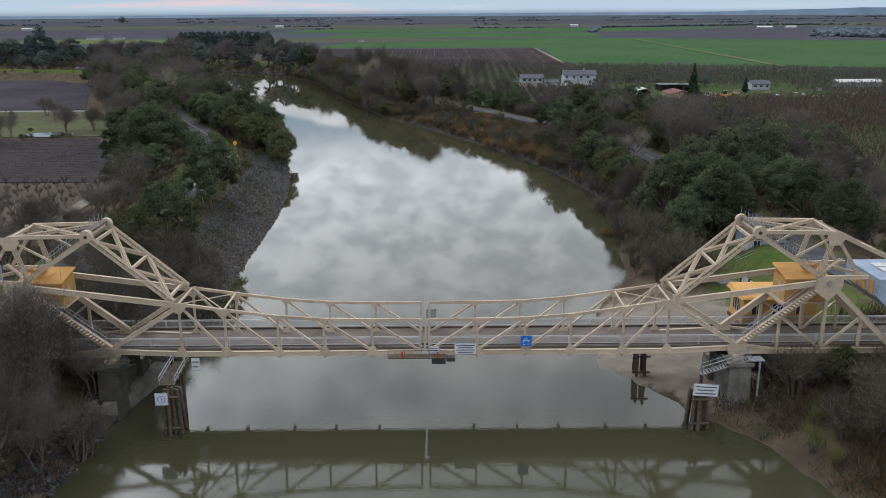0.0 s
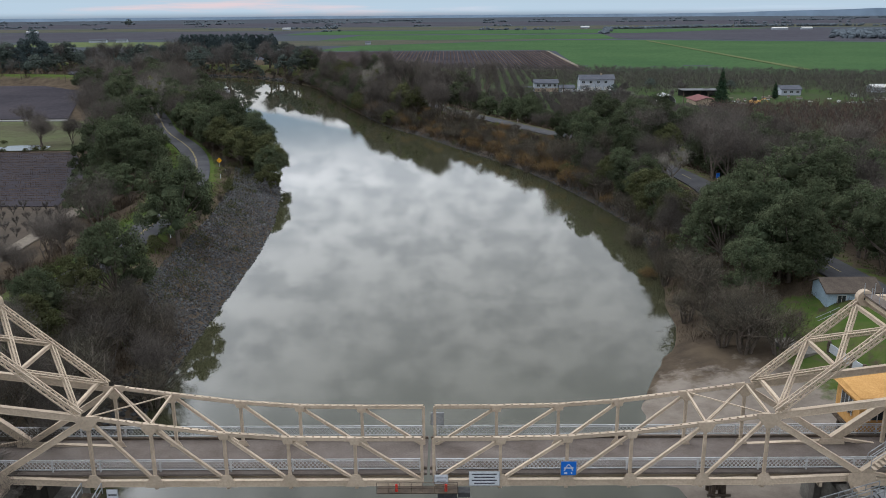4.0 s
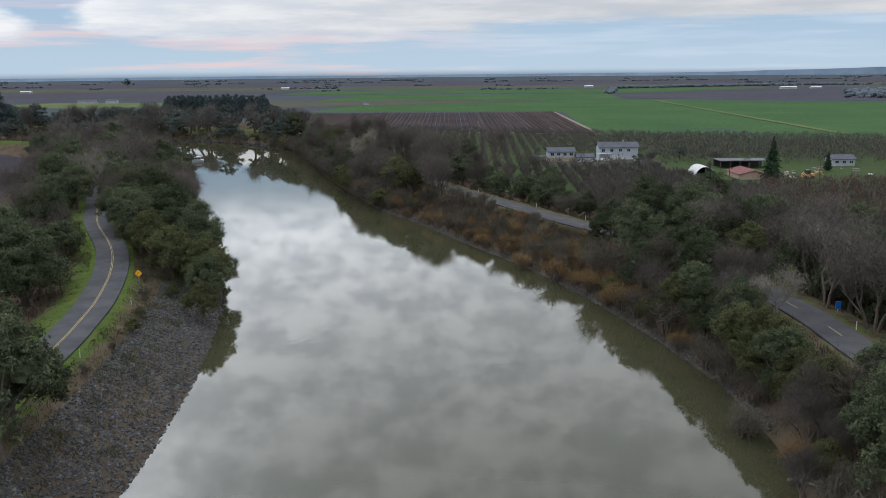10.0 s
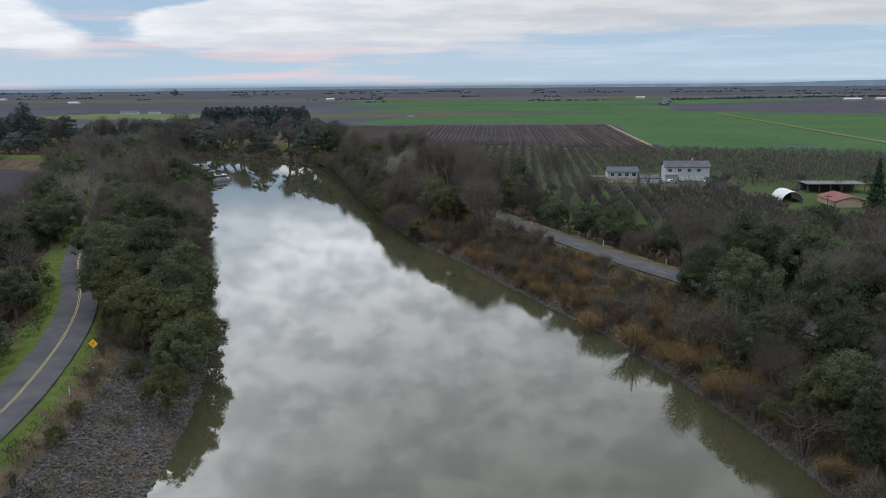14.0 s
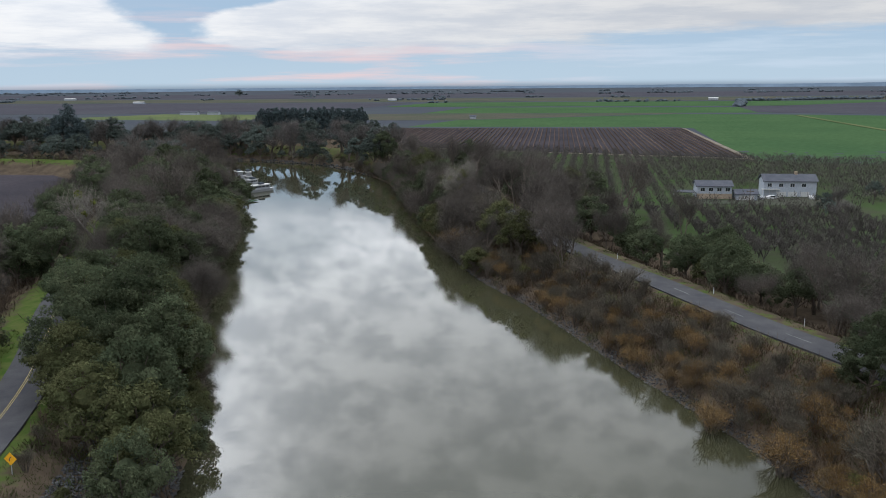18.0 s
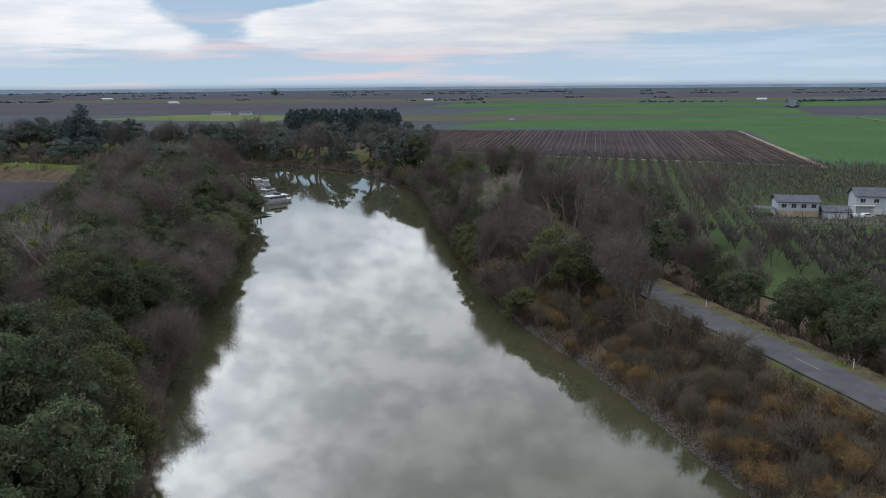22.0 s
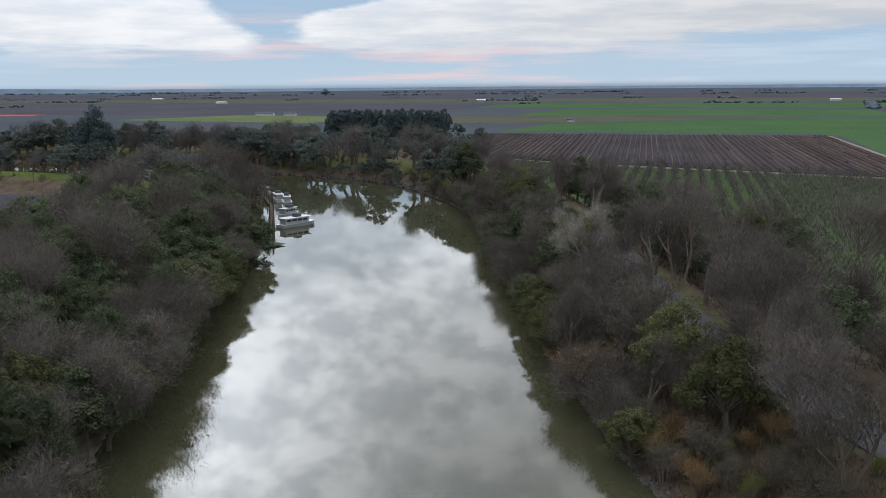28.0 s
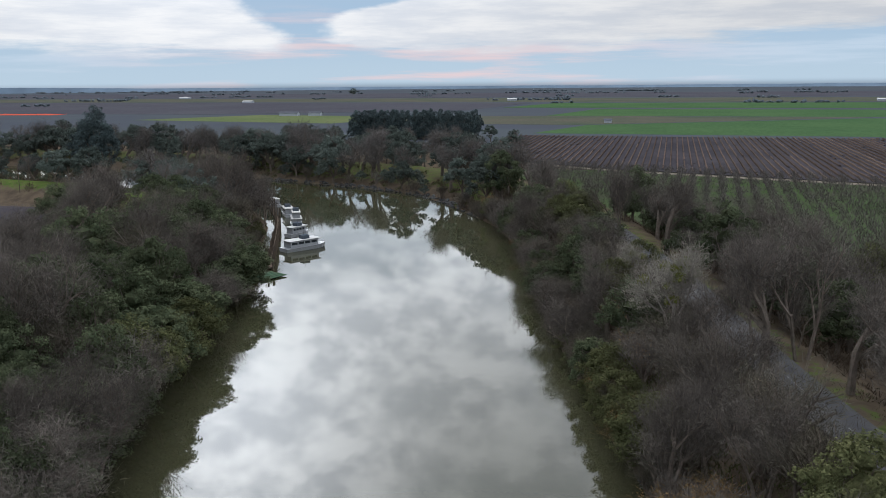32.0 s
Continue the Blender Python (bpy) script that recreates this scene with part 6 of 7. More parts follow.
def sign_board(name, x, y, z, w, h, mat, label, bars=0, lean=0, posts=0, ink=M_INK):
    root = thing(name, label, "sign", pose(x, y, z, 0, lean, 0))
    part("board", Geo().box(-w / 2, -.03, -h / 2, w / 2, .03, h / 2).data(), mat, root)
    part("board_edge", Geo().box(-w / 2 - .04, .0, -h / 2 - .04, w / 2 + .04, .05, h / 2 + .04).data(), M_GREYSTEEL, root)
    for k in range(bars):
        zz = h / 2 - (k + 0.75) * h / (bars + 0.5)
        ww = w * (0.42 - 0.07 * (k % 2))
        part("text_bar", Geo().box(-ww, -.038, zz - h * .045, ww, -.031, zz + h * .045).data(), ink, root)
    for k in range(posts):
        px_ = (k - (posts - 1) / 2) * w * 0.85
        part("post", Geo().box(px_ - .05, .03, -z + ground_z(x, y) - 0.1, px_ + .05, .13, h / 2 - .02).data(), M_GREYSTEEL if posts == 1 else M_OFFWHITE, root)
    return root


sign_board("notice_sign", 28.1, 85.2, 5.0, 2.7, 1.35, M_SIGNWHITE, "white navigation notice board with three dark text lines on piles", 3, 4)
ls = sign_board("gauge_sign", -31.3, 84.9, 4.5, 1.35, 1.35, M_SIGNWHITE, "square white board with a dark ring on piles", 0, 0)
ring = Geo()
for k in range(20):
    a, b = 2 * math.pi * k / 20, 2 * math.pi * (k + 1) / 20
    ring.beam((math.cos(a) * .42, -.036, math.sin(a) * .42), (math.cos(b) * .42, -.036, math.sin(b) * .42), .01, .07)
part("ring_mark", ring.data(), M_SIGNBLUE, ls)
part("ring_tick", Geo().box(-.04, -.04, -.22, .04, -.032, .22).data(), M_SIGNBLUE, ls)
bs = sign_board("blue_route_sign", 9.0, 91.55, 8.35, 1.25, 1.25, M_SIGNBLUE, "square blue sign with a white bridge emblem on the railing", 0)
em = Geo().beam((-.4, -.036, .05), (.4, -.036, .05), .012, .1).beam((-.3, -.036, .05), (0, -.036, .4), .012, .07).beam((.3, -.036, .05), (0, -.036, .4), .012, .07).beam((-.25, -.036, .02), (-.35, -.036, -.2), .012, .08).beam((.25, -.036, .02), (.35, -.036, -.2), .012, .08)
part("emblem", em.data(), M_SIGNWHITE, bs)
part("emblem_mark", Geo().box(-.35, -.04, -.5, -.1, -.032, -.36).data(), M_SIGNWHITE, bs)
part("emblem_mark", Geo().box(.2, -.04, -.5, .3, -.032, -.36).data(), M_SIGNWHITE, bs)
sign_board("clearance_sign", 2.0, 91.5, 7.45, 2.5, 1.25, M_SIGNWHITE, "pale blue-white notice board with four text lines below the deck", 4)
sign_board("small_notice", -1.6, 91.5, 7.4, 1.1, 0.75, M_SIGNWHITE, "small white notice at the bridge middle", 2)
sign_board("sign_back", -2.0, 99.45, 8.9, 1.15, 1.15, M_GREYSTEEL, "grey back of a square road sign on the far railing", 0)
pf = thing("service_platform", "grey steel service platform under the bridge tips with red lights", "platform")
part("platform_floor", Geo().box(-6.9, 90.4, 6.7, -0.2, 91.5, 6.8).data(), M_TIMBER, pf)
part("lock_box", Geo().box(-1.9, 90.6, 5.95, -0.3, 91.4, 6.7).data(), M_DARK, pf)
part("lock_box", Geo().box(-0.2, 90.6, 6.25, 0.8, 91.4, 6.7).data(), M_DARK, pf)
g = Geo()
for zz in (7.25, 7.75):
    g.beam((-6.9, 90.4, zz), (-0.2, 90.4, zz), .04, .04)
for k in range(8):
    g.beam((-6.9 + k * .95, 90.4, 6.75), (-6.9 + k * .95, 90.4, 7.75), .04, .04)
part("platform_rail", g.data(), M_TIMBER, pf)
for x in (-5.3, -1.2):
    part("signal_lamp", Geo().tube([(x, 90.7, 6.8), (x, 90.7, 7.4)], [.13, .11], 8).data(), M_RED, pf)
# curved fender wall and timber ramp at the west pier
fw = thing("fender_wall", "dark stained concrete fender wall with a rounded end", "wall")
line_ = [(-35.6, 101), (-36.4, 97), (-37.3, 92.5), (-38.3, 89.6), (-39.6, 88.6), (-41.5, 88.4)]
g = Geo()
for a, b in zip(line_[:-1], line_[1:]):
    d = (Vector(b) - Vector(a)).normalized()
    nrm = Vector((-d.y, d.x)) * -1.9
    q = [a, b, (b[0] + nrm.x, b[1] + nrm.y), (a[0] + nrm.x, a[1] + nrm.y)]
    g.add([(x, y, -2.5) for x, y in q] + [(x, y, 1.9) for x, y in q], [(3, 2, 1, 0), (4, 5, 6, 7), (0, 1, 5, 4), (2, 3, 7, 6), (1, 2, 6, 5), (3, 0, 4, 7)])
part("wall_block", g.data(), M_CONC, fw)
rp = thing("timber_ramp", "grey weathered timber ramp with rails down to the piles", "ramp")
for k in range(5):
    x = -31.9 + k * 0.32
    part("plank", Geo().beam((x + 0.2, 91.8, 6.0), (x, 87.0, 5.2), 0.28, 0.07, (1, 0, 0)).data(), M_TIMBER, rp)
for x in (-32.1, -30.4):
    g = Geo()
    for hgt in (0.5, 1.0):
        g.beam((x + 0.2, 91.8, 6.0 + hgt), (x, 87.0, 5.2 + hgt), .07, .07, (1, 0, 0))
    for k in range(5):
        p = Vector((x + .2, 91.8, 6.0)).lerp(Vector((x, 87.0, 5.2)), k / 4)
        g.beam(p, p + Vector((0, 0, 1.0)), .07, .07)
    part("ramp_rail", g.data(), M_GREYSTEEL, rp)
for x in (-31.9, -30.6):
    part("ramp_post", Geo().tube([(x, 90.6, -2), (x, 90.6, 5.8)], [.2, .18], 7).data(), M_TIMBER, rp)
sign_board("gauge_board", -29.3, 91.6, 5.7, 0.9, 1.5, M_SIGNWHITE, "white water-clearance gauge board with dark figures below the deck", 2)
lw = thing("retaining_wall", "low stained concrete retaining wall below the east tower", "wall")
part("wall_block", Geo().box(37.6, 98.6, 1.0, 45.4, 99.5, 4.4).data(), M_CONC, lw)
part("coping", Geo().box(37.5, 98.4, 4.4, 45.5, 99.6, 4.6).data(), M_CONC, lw)
# stair down to the dolphin at the east pier
st = thing("access_stair", "grey galvanised stair from the deck down to the pier", "stair")
for y in (90.0, 90.9):
    g = Geo()
    for hgt in (0.05, 0.6, 1.05):
        g.beam((34.6, y, 6.4 + hgt), (29.2, y, 4.6 + hgt), .06, .06)
    for k in range(6):
        p = Vector((34.6, y, 6.4)).lerp(Vector((29.2, y, 4.6)), k / 5)
        g.beam(p, p + Vector((0, 0, 1.05)), .06, .06)
    part("stair_rail", g.data(), M_GREYSTEEL, st)
for k in range(16):
    p = Vector((34.6, 90.45, 6.4)).lerp(Vector((29.2, 90.45, 4.6)), k / 15)
    part("tread", Geo().box(p.x - .14, 90.0, p.z - .02, p.x + .14, 90.9, p.z + .03).data(), M_GREYSTEEL, st)
part("stair_leg", Geo().box(29.1, 90.3, -0.5, 29.4, 90.6, 4.6).data(), M_TIMBER, st)
part("landing", Geo().box(34.5, 89.9, 6.3, 36.2, 91.3, 6.4).data(), M_GREYSTEEL, st)
part("landing_post", Geo().box(35.6, 90.0, -0.5, 35.8, 90.2, 6.3).data(), M_GREYSTEEL, st)

# the bridge tender's house beside the east leaf
th = thing("tender_house", "ochre-painted bridge tender's house with flat roof beside the bridge", "house")
body = part("wall", Geo().box(36.9, 100.0, 7.0, 46.2, 104.6, 10.4).data(), M_ORANGE, th)
part("floor_frame", Geo().box(36.7, 99.8, 6.6, 46.4, 104.8, 7.0).data(), M_TIMBER, th)
part("roof", Geo().add([(36.4, 99.4, 10.4), (46.7, 99.4, 10.4), (46.7, 105.2, 10.4), (36.4, 105.2, 10.4), (36.7, 99.7, 10.62), (46.4, 99.7, 10.62), (46.4, 104.9, 10.95), (36.7, 104.9, 10.95)],
                       [(3, 2, 1, 0), (4, 5, 6, 7), (0, 1, 5, 4), (1, 2, 6, 5), (2, 3, 7, 6), (3, 0, 4, 7)]).data(), M_ORANGE, th)
for x, w in ((38.6, 1.3), (41.2, 1.3), (44.0, 1.0)):
    win = part("window", Geo().box(x - w / 2, 99.93, 8.3, x + w / 2, 99.99, 9.6).data(), M_GLASS, th)
    for k in range(3):
        xx = x - w / 2 + k * w / 2
        part("mullion", Geo().box(xx - .04, 99.88, 8.2, xx + .04, 99.94, 9.7).data(), M_OFFWHITE, win)
win = part("window", Geo().box(36.83, 101.2, 8.2, 36.89, 103.4, 9.7).data(), M_GLASS, th)
for k in range(4):
    part("mullion", Geo().box(36.78, 101.16 + k * .73, 8.1, 36.84, 101.24 + k * .73, 9.8).data(), M_OFFWHITE, win)
for x in (37.3, 41.5, 45.8):
    for y in (100.3, 104.3):
        part("stilt", Geo().box(x - .15, y - .15, ground_z(x, y) - .3, x + .15, y + .15, 6.6).data(), M_TIMBER, th)


# ---- orchard ----
M_PEAR = material("pear_branch", (0.058, 0.053, 0.049), (0.084, 0.076, 0.070), 0.5, 0.9, island=0.3)


def pear(seed, twigs):
    rng = np.random.default_rng(seed)
    g = Geo().tube([(0, 0, -.1), (0, 0, .7)], [.16, .12], 5)
    ends, dirs = [], []
    for k in range(7):
        a = 2 * math.pi * k / 7 + rng.uniform(-.3, .3)
        d = Vector((math.cos(a) * .55, math.sin(a) * .55, 1)).normalized()
        m = Vector((0, 0, .65)) + d * 1.3
        e = m + (d + Vector(rng.normal(size=3)) * .25).normalized() * 1.5
        g.tube([(0, 0, .6), m, e], [.08, .055, .02], 3)
        for t in (.3, .6, 1.0):
            ends.append(tuple(m.lerp(e, t)))
            dirs.append(tuple(d))
    tw = twig_cloud(np.array(ends), np.array(dirs), twigs, .75, .035, rng, .15)
    return mesh_of("trunk", *g.data(), M_PEAR), mesh_of("branch_crown", *join(tw), M_PEAR), (join(g.data(), tw))


PEARS = [pear(s, 460) for s in (1, 2, 3)]
LOW = []
for sd in (4, 5):
    rng = np.random.default_rng(sd)
    g = Geo()
    for k in range(5):
        a = 2 * math.pi * k / 5
        g.add([(-.06, 0, 0), (.06, 0, 0), (math.cos(a) * 1.0, math.sin(a) * 1.0, 3.2 + rng.uniform(-.4, .4))], [(0, 1, 2)])
    tips = np.array([(math.cos(a) * .8, math.sin(a) * .8, 2.4) for a in np.linspace(0, 6.28, 7)])
    LOW.append(join(g.data(), twig_cloud(tips, tips * np.array([.4, .4, .5]), 46, 1.1, .075, rng, .6)))
orchard_poly = np.array([(40, 395), (62, 352), (120, 350), (200, 260), (330, 220), (400, 560), (250, 605), (130, 640), (44, 680), (-60, 716), (-128, 745), (-60, 620), (-22, 540), (8, 480)])
cand = []
for i in range(-60, 80):
    for j in range(0, 130):
        x, y = i * 5.6 + (j * 4.6) * 0.035, 210 + j * 4.6
        cand.append((x, y))
cand = np.array(cand)
cand = cand[inside(cand, orchard_poly)]
yards = [(42, 481, 97, 517), (92, 400, 190, 478)]
for x0, y0, x1, y1 in yards:
    cand = cand[~((cand[:, 0] > x0) & (cand[:, 0] < x1) & (cand[:, 1] > y0) & (cand[:, 1] < y1))]
r = random.Random(77)
vs, fs, k, single = [], [], 0, 0
first = {}
for x, y in cand:
    m = pose(x + r.uniform(-.4, .4), y + r.uniform(-.4, .4), FIELD + .1, 0, 0, r.uniform(0, 360)) @ Matrix.Scale(r.uniform(1.05, 1.45), 4)
    if r.random() < 0.05:
        continue
    if single < 240 and y < 455 and x < 110:
        q = r.randrange(3)
        if q not in first:
            ob = thing("orchard_tree", "small bare vase-shaped pear tree in an orchard row", "tree", group="orchard trees")
            part("trunk", PEARS[q][0], None, ob)
            part("branch_crown", PEARS[q][1], None, ob)
            first[q] = ob
            ob.matrix_world = m
        else:
            copy_thing(first[q], Matrix()).matrix_basis = m
        single += 1
        continue
    v, f = LOW[r.randrange(2)]
    A = np.array(m)
    vs.append(np.array(v) @ A[:3, :3].T + A[:3, 3])
    fs.extend([[i + k for i in q] for q in f])
    k += len(v)
tagged(part("orchard_rows", (np.vstack(vs).tolist(), fs), M_PEAR), "far rows of small bare orchard trees", "orchard", kind="stuff")

# an older orchard with reddish twigs east of the levee
M_PLUM = material("reddish_branch", (0.088, 0.055, 0.046), (0.060, 0.044, 0.038), 0.3, 0.9, island=0.3)
field("field_plum", [(100, 212), (340, 190), (380, 418), (110, 408), (92, 330)], M_ORCHGRASS, "green grass floor of the eastern orchard", "field")
plum_poly = np.array([(126, 214), (340, 190), (380, 416), (112, 404), (94, 335), (104, 262)])
vs, fs, k = [], [], 0
for i in range(52):
    for j in range(44):
        x, y = 92 + i * 5.4 + j * 0.2, 196 + j * 5.2
        if not inside(np.array([(x, y)]), plum_poly)[0] or r.random() < 0.05:
            continue
        v, f = LOW[r.randrange(2)]
        A = np.array(pose(x + r.uniform(-.4, .4), y + r.uniform(-.4, .4), FIELD + .1, 0, 0, r.uniform(0, 360)) @ Matrix.Scale(r.uniform(1.2, 1.6), 4))
        vs.append(np.array(v) @ A[:3, :3].T + A[:3, 3])
        fs.extend([[n + k for n in q] for q in f])
        k += len(v)
tagged(part("plum_rows", (np.vstack(vs).tolist(), fs), M_PLUM), "rows of bare reddish-brown orchard trees", "orchard", kind="stuff")
field("field_lane", [(106, 248), (112, 251), (126, 208), (140, 150), (132, 149), (118, 206)], M_ROAD, "grey asphalt lane beside the orchard", "lane")

# young pruned trees in rows beside the levee
for i in range(7):
    for j in range(14):
        x, y = -88.5 - i * 5.2 + r.uniform(-.3, .3), 156 + j * 4.9
        copy_thing(first[(i + j) % 3], Matrix()).matrix_basis = pose(x, y, FIELD + .05, 0, 0, r.uniform(0, 360)) @ Matrix.Scale(r.uniform(.55, .75), 4)

# ---- farm buildings ----
M_ROOF = material("grey_shingle", (0.062, 0.066, 0.080), (0.088, 0.092, 0.105), 0.4, 0.8, bump=0.2, bump_scale=5)
M_SIDING = material("white_siding", (0.30, 0.325, 0.36), (0.26, 0.285, 0.32), 0.5, 0.7)
M_TAN = material("tan_wall", (0.30, 0.24, 0.18), (0.24, 0.19, 0.145), 0.5, 0.8)
M_REDROOF = material("red_metal_roof", (0.15, 0.075, 0.073), (0.12, 0.066, 0.064), 0.4, 0.6)
M_DARKROOF = material("dark_shed_roof", (0.09, 0.095, 0.10), (0.13, 0.13, 0.135), 0.4, 0.6)


def prism(x0, y0, x1, y1, z0, z1, over, along="x", t=0.22):
    """A gable roof with a thickness and overhangs."""
    x0, y0, x1, y1 = x0 - over, y0 - over, x1 + over, y1 + over
    if along == "x":
        ym = (y0 + y1) / 2
        a = [(x, y, z) for x in (x0, x1) for y, z in ((y0, z0), (ym, z1), (y1, z0), (y1, z0 - t), (ym, z1 - t), (y0, z0 - t))]
    else:
        xm = (x0 + x1) / 2
        a = [(x, y, z) for y in (y1, y0) for x, z in ((x0, z0), (xm, z1), (x1, z0), (x1, z0 - t), (xm, z1 - t), (x0, z0 - t))]
    f = [(i, (i + 1) % 6, 6 + (i + 1) % 6, 6 + i)[::-1] for i in range(6)] + [(0, 1, 4, 5), (1, 2, 3, 4), (6, 11, 10, 7), (7, 10, 9, 8)]
    return a, f


def gable_wall(x0, y0, x1, y1, zb, ze, zr, along):
    """The walls of a gabled house as one closed body."""
    if along == "x":
        ym = (y0 + y1) / 2
        a = [(x, y, z) for x in (x0, x1) for y, z in ((y0, zb), (y1, zb), (y1, ze), (ym, zr), (y0, ze))]
    else:
        xm = (x0 + x1) / 2
        a = [(x, y, z) for y in (y1, y0) for x, z in ((x0, zb), (x1, zb), (x1, ze), (xm, zr), (x0, ze))]
    return a, [(0, 1, 2, 3, 4)[::-1], (5, 6, 7, 8, 9)] + [(i, (i + 1) % 5, 5 + (i + 1) % 5, 5 + i) for i in range(5)]


def window(parent, x0, z0, x1, z1, y, mat=M_OFFWHITE):
    w = part("window", Geo().box(x0, y - .04, z0, x1, y + .02, z1).data(), M_GLASS, parent)
    g = Geo()
    for a, b, c, d in ((x0 - .08, z0 - .08, x1 + .08, z0), (x0 - .08, z1, x1 + .08, z1 + .08), (x0 - .08, z0, x0, z1), (x1, z0, x1 + .08, z1), ((x0 + x1) / 2 - .03, z0, (x0 + x1) / 2 + .03, z1)):
        g.box(a, y - .08, b, c, y - .02, d)
    part("window_frame", g.data(), mat, w)


def house(x0, y0, x1, y1, ze, zr, label, along="x", wall=M_SIDING, roof=M_ROOF, zb=FIELD, rows=((4.6, 5.9),), step=3.2, doors=(), lower=None):
    root = thing("farm_house", label, "house", group="farm buildings")
    part("wall", gable_wall(x0, y0, x1, y1, zb, ze, zr - 0.25, along), wall, root)
    part("roof", prism(x0, y0, x1, y1, ze + .1, zr, 0.6, along), roof, root)
    for lo, hi in rows:
        x = x0 + 1.2
        while x + 1.5 < x1 - .6:
            window(root, x, lo, x + 1.5, hi, y0 - .02)
            x += step
    for a, b, h in doors:
        part("garage_door", Geo().box(a, y0 - .09, zb + .1, b, y0 - .02, zb + h).data(), M_OFFWHITE, root)
    if lower:
        part("lower_cladding", Geo().box(x0 - .06, y0 - .06, zb, x1 + .06, y0 - .01, zb + 2.4).data(), lower, root)
    return root


ha = house(72.2, 505, 91, 514, 7.0, 9.4, "two-storey white farm house with grey gable roof", rows=((5.0, 6.2),), step=4.1, doors=((77, 80.2, 2.3), (81, 84.2, 2.3), (85.5, 88.6, 2.3)))
part("balcony", Geo().box(71.2, 503.4, 4.0, 77.7, 505, 4.2).data(), M_OFFWHITE, ha)
for k in range(6):
    part("balcony_post", Geo().box(71.3 + k * 1.25, 503.45, FIELD, 71.4 + k * 1.25, 503.55, 5.1).data(), M_OFFWHITE, ha)
part("chimney", Geo().box(84, 509, 8.6, 84.9, 510, 10.3).data(), M_TAN, ha)
hb = house(46.5, 497, 59, 506, 5.9, 7.7, "white farm house with tan lower storey and grey roof", rows=((4.1, 5.3),), step=3.0, lower=M_TAN)
house(60, 494, 67.5, 501, 3.5, 5.0, "low white garage with grey gable roof", rows=(), doors=((61, 66.4, 2.2),))
cp = thing("carport", "flat-roofed open carport beside the house", "carport")
part("roof", Geo().box(38.5, 496, 3.6, 46, 503, 3.8).data(), M_ROOF, cp)
for x in (38.8, 45.6):
    for y in (496.3, 502.6):
        part("post", Geo().box(x - .08, y - .08, FIELD, x + .08, y + .08, 3.6).data(), M_OFFWHITE, cp)
field("yard_gravel", [(38, 484), (98, 480), (100, 500), (92, 506), (60, 494), (38, 497)], M_FALLOW, "grey gravel yard before the houses", "yard")
field("field_track", [(104, 958), (107, 958), (102, 655), (99, 655)], M_TRACK, "pale dirt track along the vineyard", "track")
field("field_track", [(98, 660), (46, 678), (-60, 714), (-120, 748), (-120, 753), (-60, 720), (47, 684), (99, 666)], M_TRACK, "pale dirt track at the end of the vines", "track")
field("field_path", [(270, 1226), (276, 1226), (262, 650), (255, 652)], M_PALEGRASS, "pale grass path through the wheat", "track")
# sheds of the yard to the south-east
ts = thing("tunnel_shed", "white half-round tunnel shed", "shed", group="farm buildings")
g = Geo()
for k in range(10):
    a, b = math.pi * k / 10, math.pi * (k + 1) / 10
    P0, P1 = (104 - math.cos(a) * 4, FIELD + math.sin(a) * 4.2), (104 - math.cos(b) * 4, FIELD + math.sin(b) * 4.2)
    I0, I1 = (104 - math.cos(a) * 3.9, FIELD + math.sin(a) * 4.1), (104 - math.cos(b) * 3.9, FIELD + math.sin(b) * 4.1)
    v = [(x, y, z) for y in (438, 450) for x, z in (P0, P1, I1, I0)]
    g.add(v, [(0, 1, 2, 3), (7, 6, 5, 4), (0, 4, 5, 1), (3, 2, 6, 7)])
part("shell", g.data(), M_OFFWHITE, ts)
part("end_wall", Geo().box(100.6, 449.6, FIELD, 107.4, 449.8, 3.4).data(), M_DARK, ts)
ds = thing("open_shed", "long dark open machinery shed", "shed", group="farm buildings")
part("roof", Geo().box(118, 464, 4.4, 140, 474, 4.7).data(), M_DARKROOF, ds)
part("back_wall", Geo().box(118.2, 473.6, FIELD, 139.8, 473.8, 4.4).data(), M_DARK, ds)
for k in range(6):
    part("post", Geo().box(118.3 + k * 4.26, 464.2, FIELD, 118.6 + k * 4.26, 464.5, 4.4).data(), M_TIMBER, ds)
rs = thing("red_barn", "low barn with a red metal roof", "shed", group="farm buildings")
part("wall", gable_wall(114, 426, 125, 442, FIELD, 3.2, 4.6, "y"), M_TAN, rs)
part("roof", prism(114, 426, 125, 442, 3.3, 4.9, .5, "y"), M_REDROOF, rs)
house(170, 470, 180, 478, 4.2, 6.0, "small grey farm cottage among trees", rows=((2.4, 3.5),))
house(222, 480, 246, 488, 4.0, 5.4, "long pale packing shed with metal roof", roof=M_OFFWHITE, rows=())
r = random.Random(9)
for k in range(34):
    x, y = r.uniform(130, 220), r.uniform(424, 462)
    w, d, h = r.uniform(1, 3), r.uniform(1, 2.5), r.uniform(.8, 2.2)
    bn = thing("crate_stack", r.choice(["stack of pale wooden fruit bins in the yard", "weathered stacked bins in the farm yard"]), "bins", group="fruit bins")
    nb = max(1, int(h / .7))
    for q in range(nb):
        part("bin", Geo().box(x, y, FIELD + .05 + q * .72, x + w, y + d, FIELD + .05 + q * .72 + .68).data(), r.choice([M_OFFWHITE, M_TAN, M_GREYSTEEL, M_TRACK]), bn)
ex = thing("orange_loader", "orange farm loader parked in the yard", "vehicle")
part("body", Geo().box(140, 428, 1.7, 144.5, 430.4, 3.0).data(), M_ORANGE, ex)
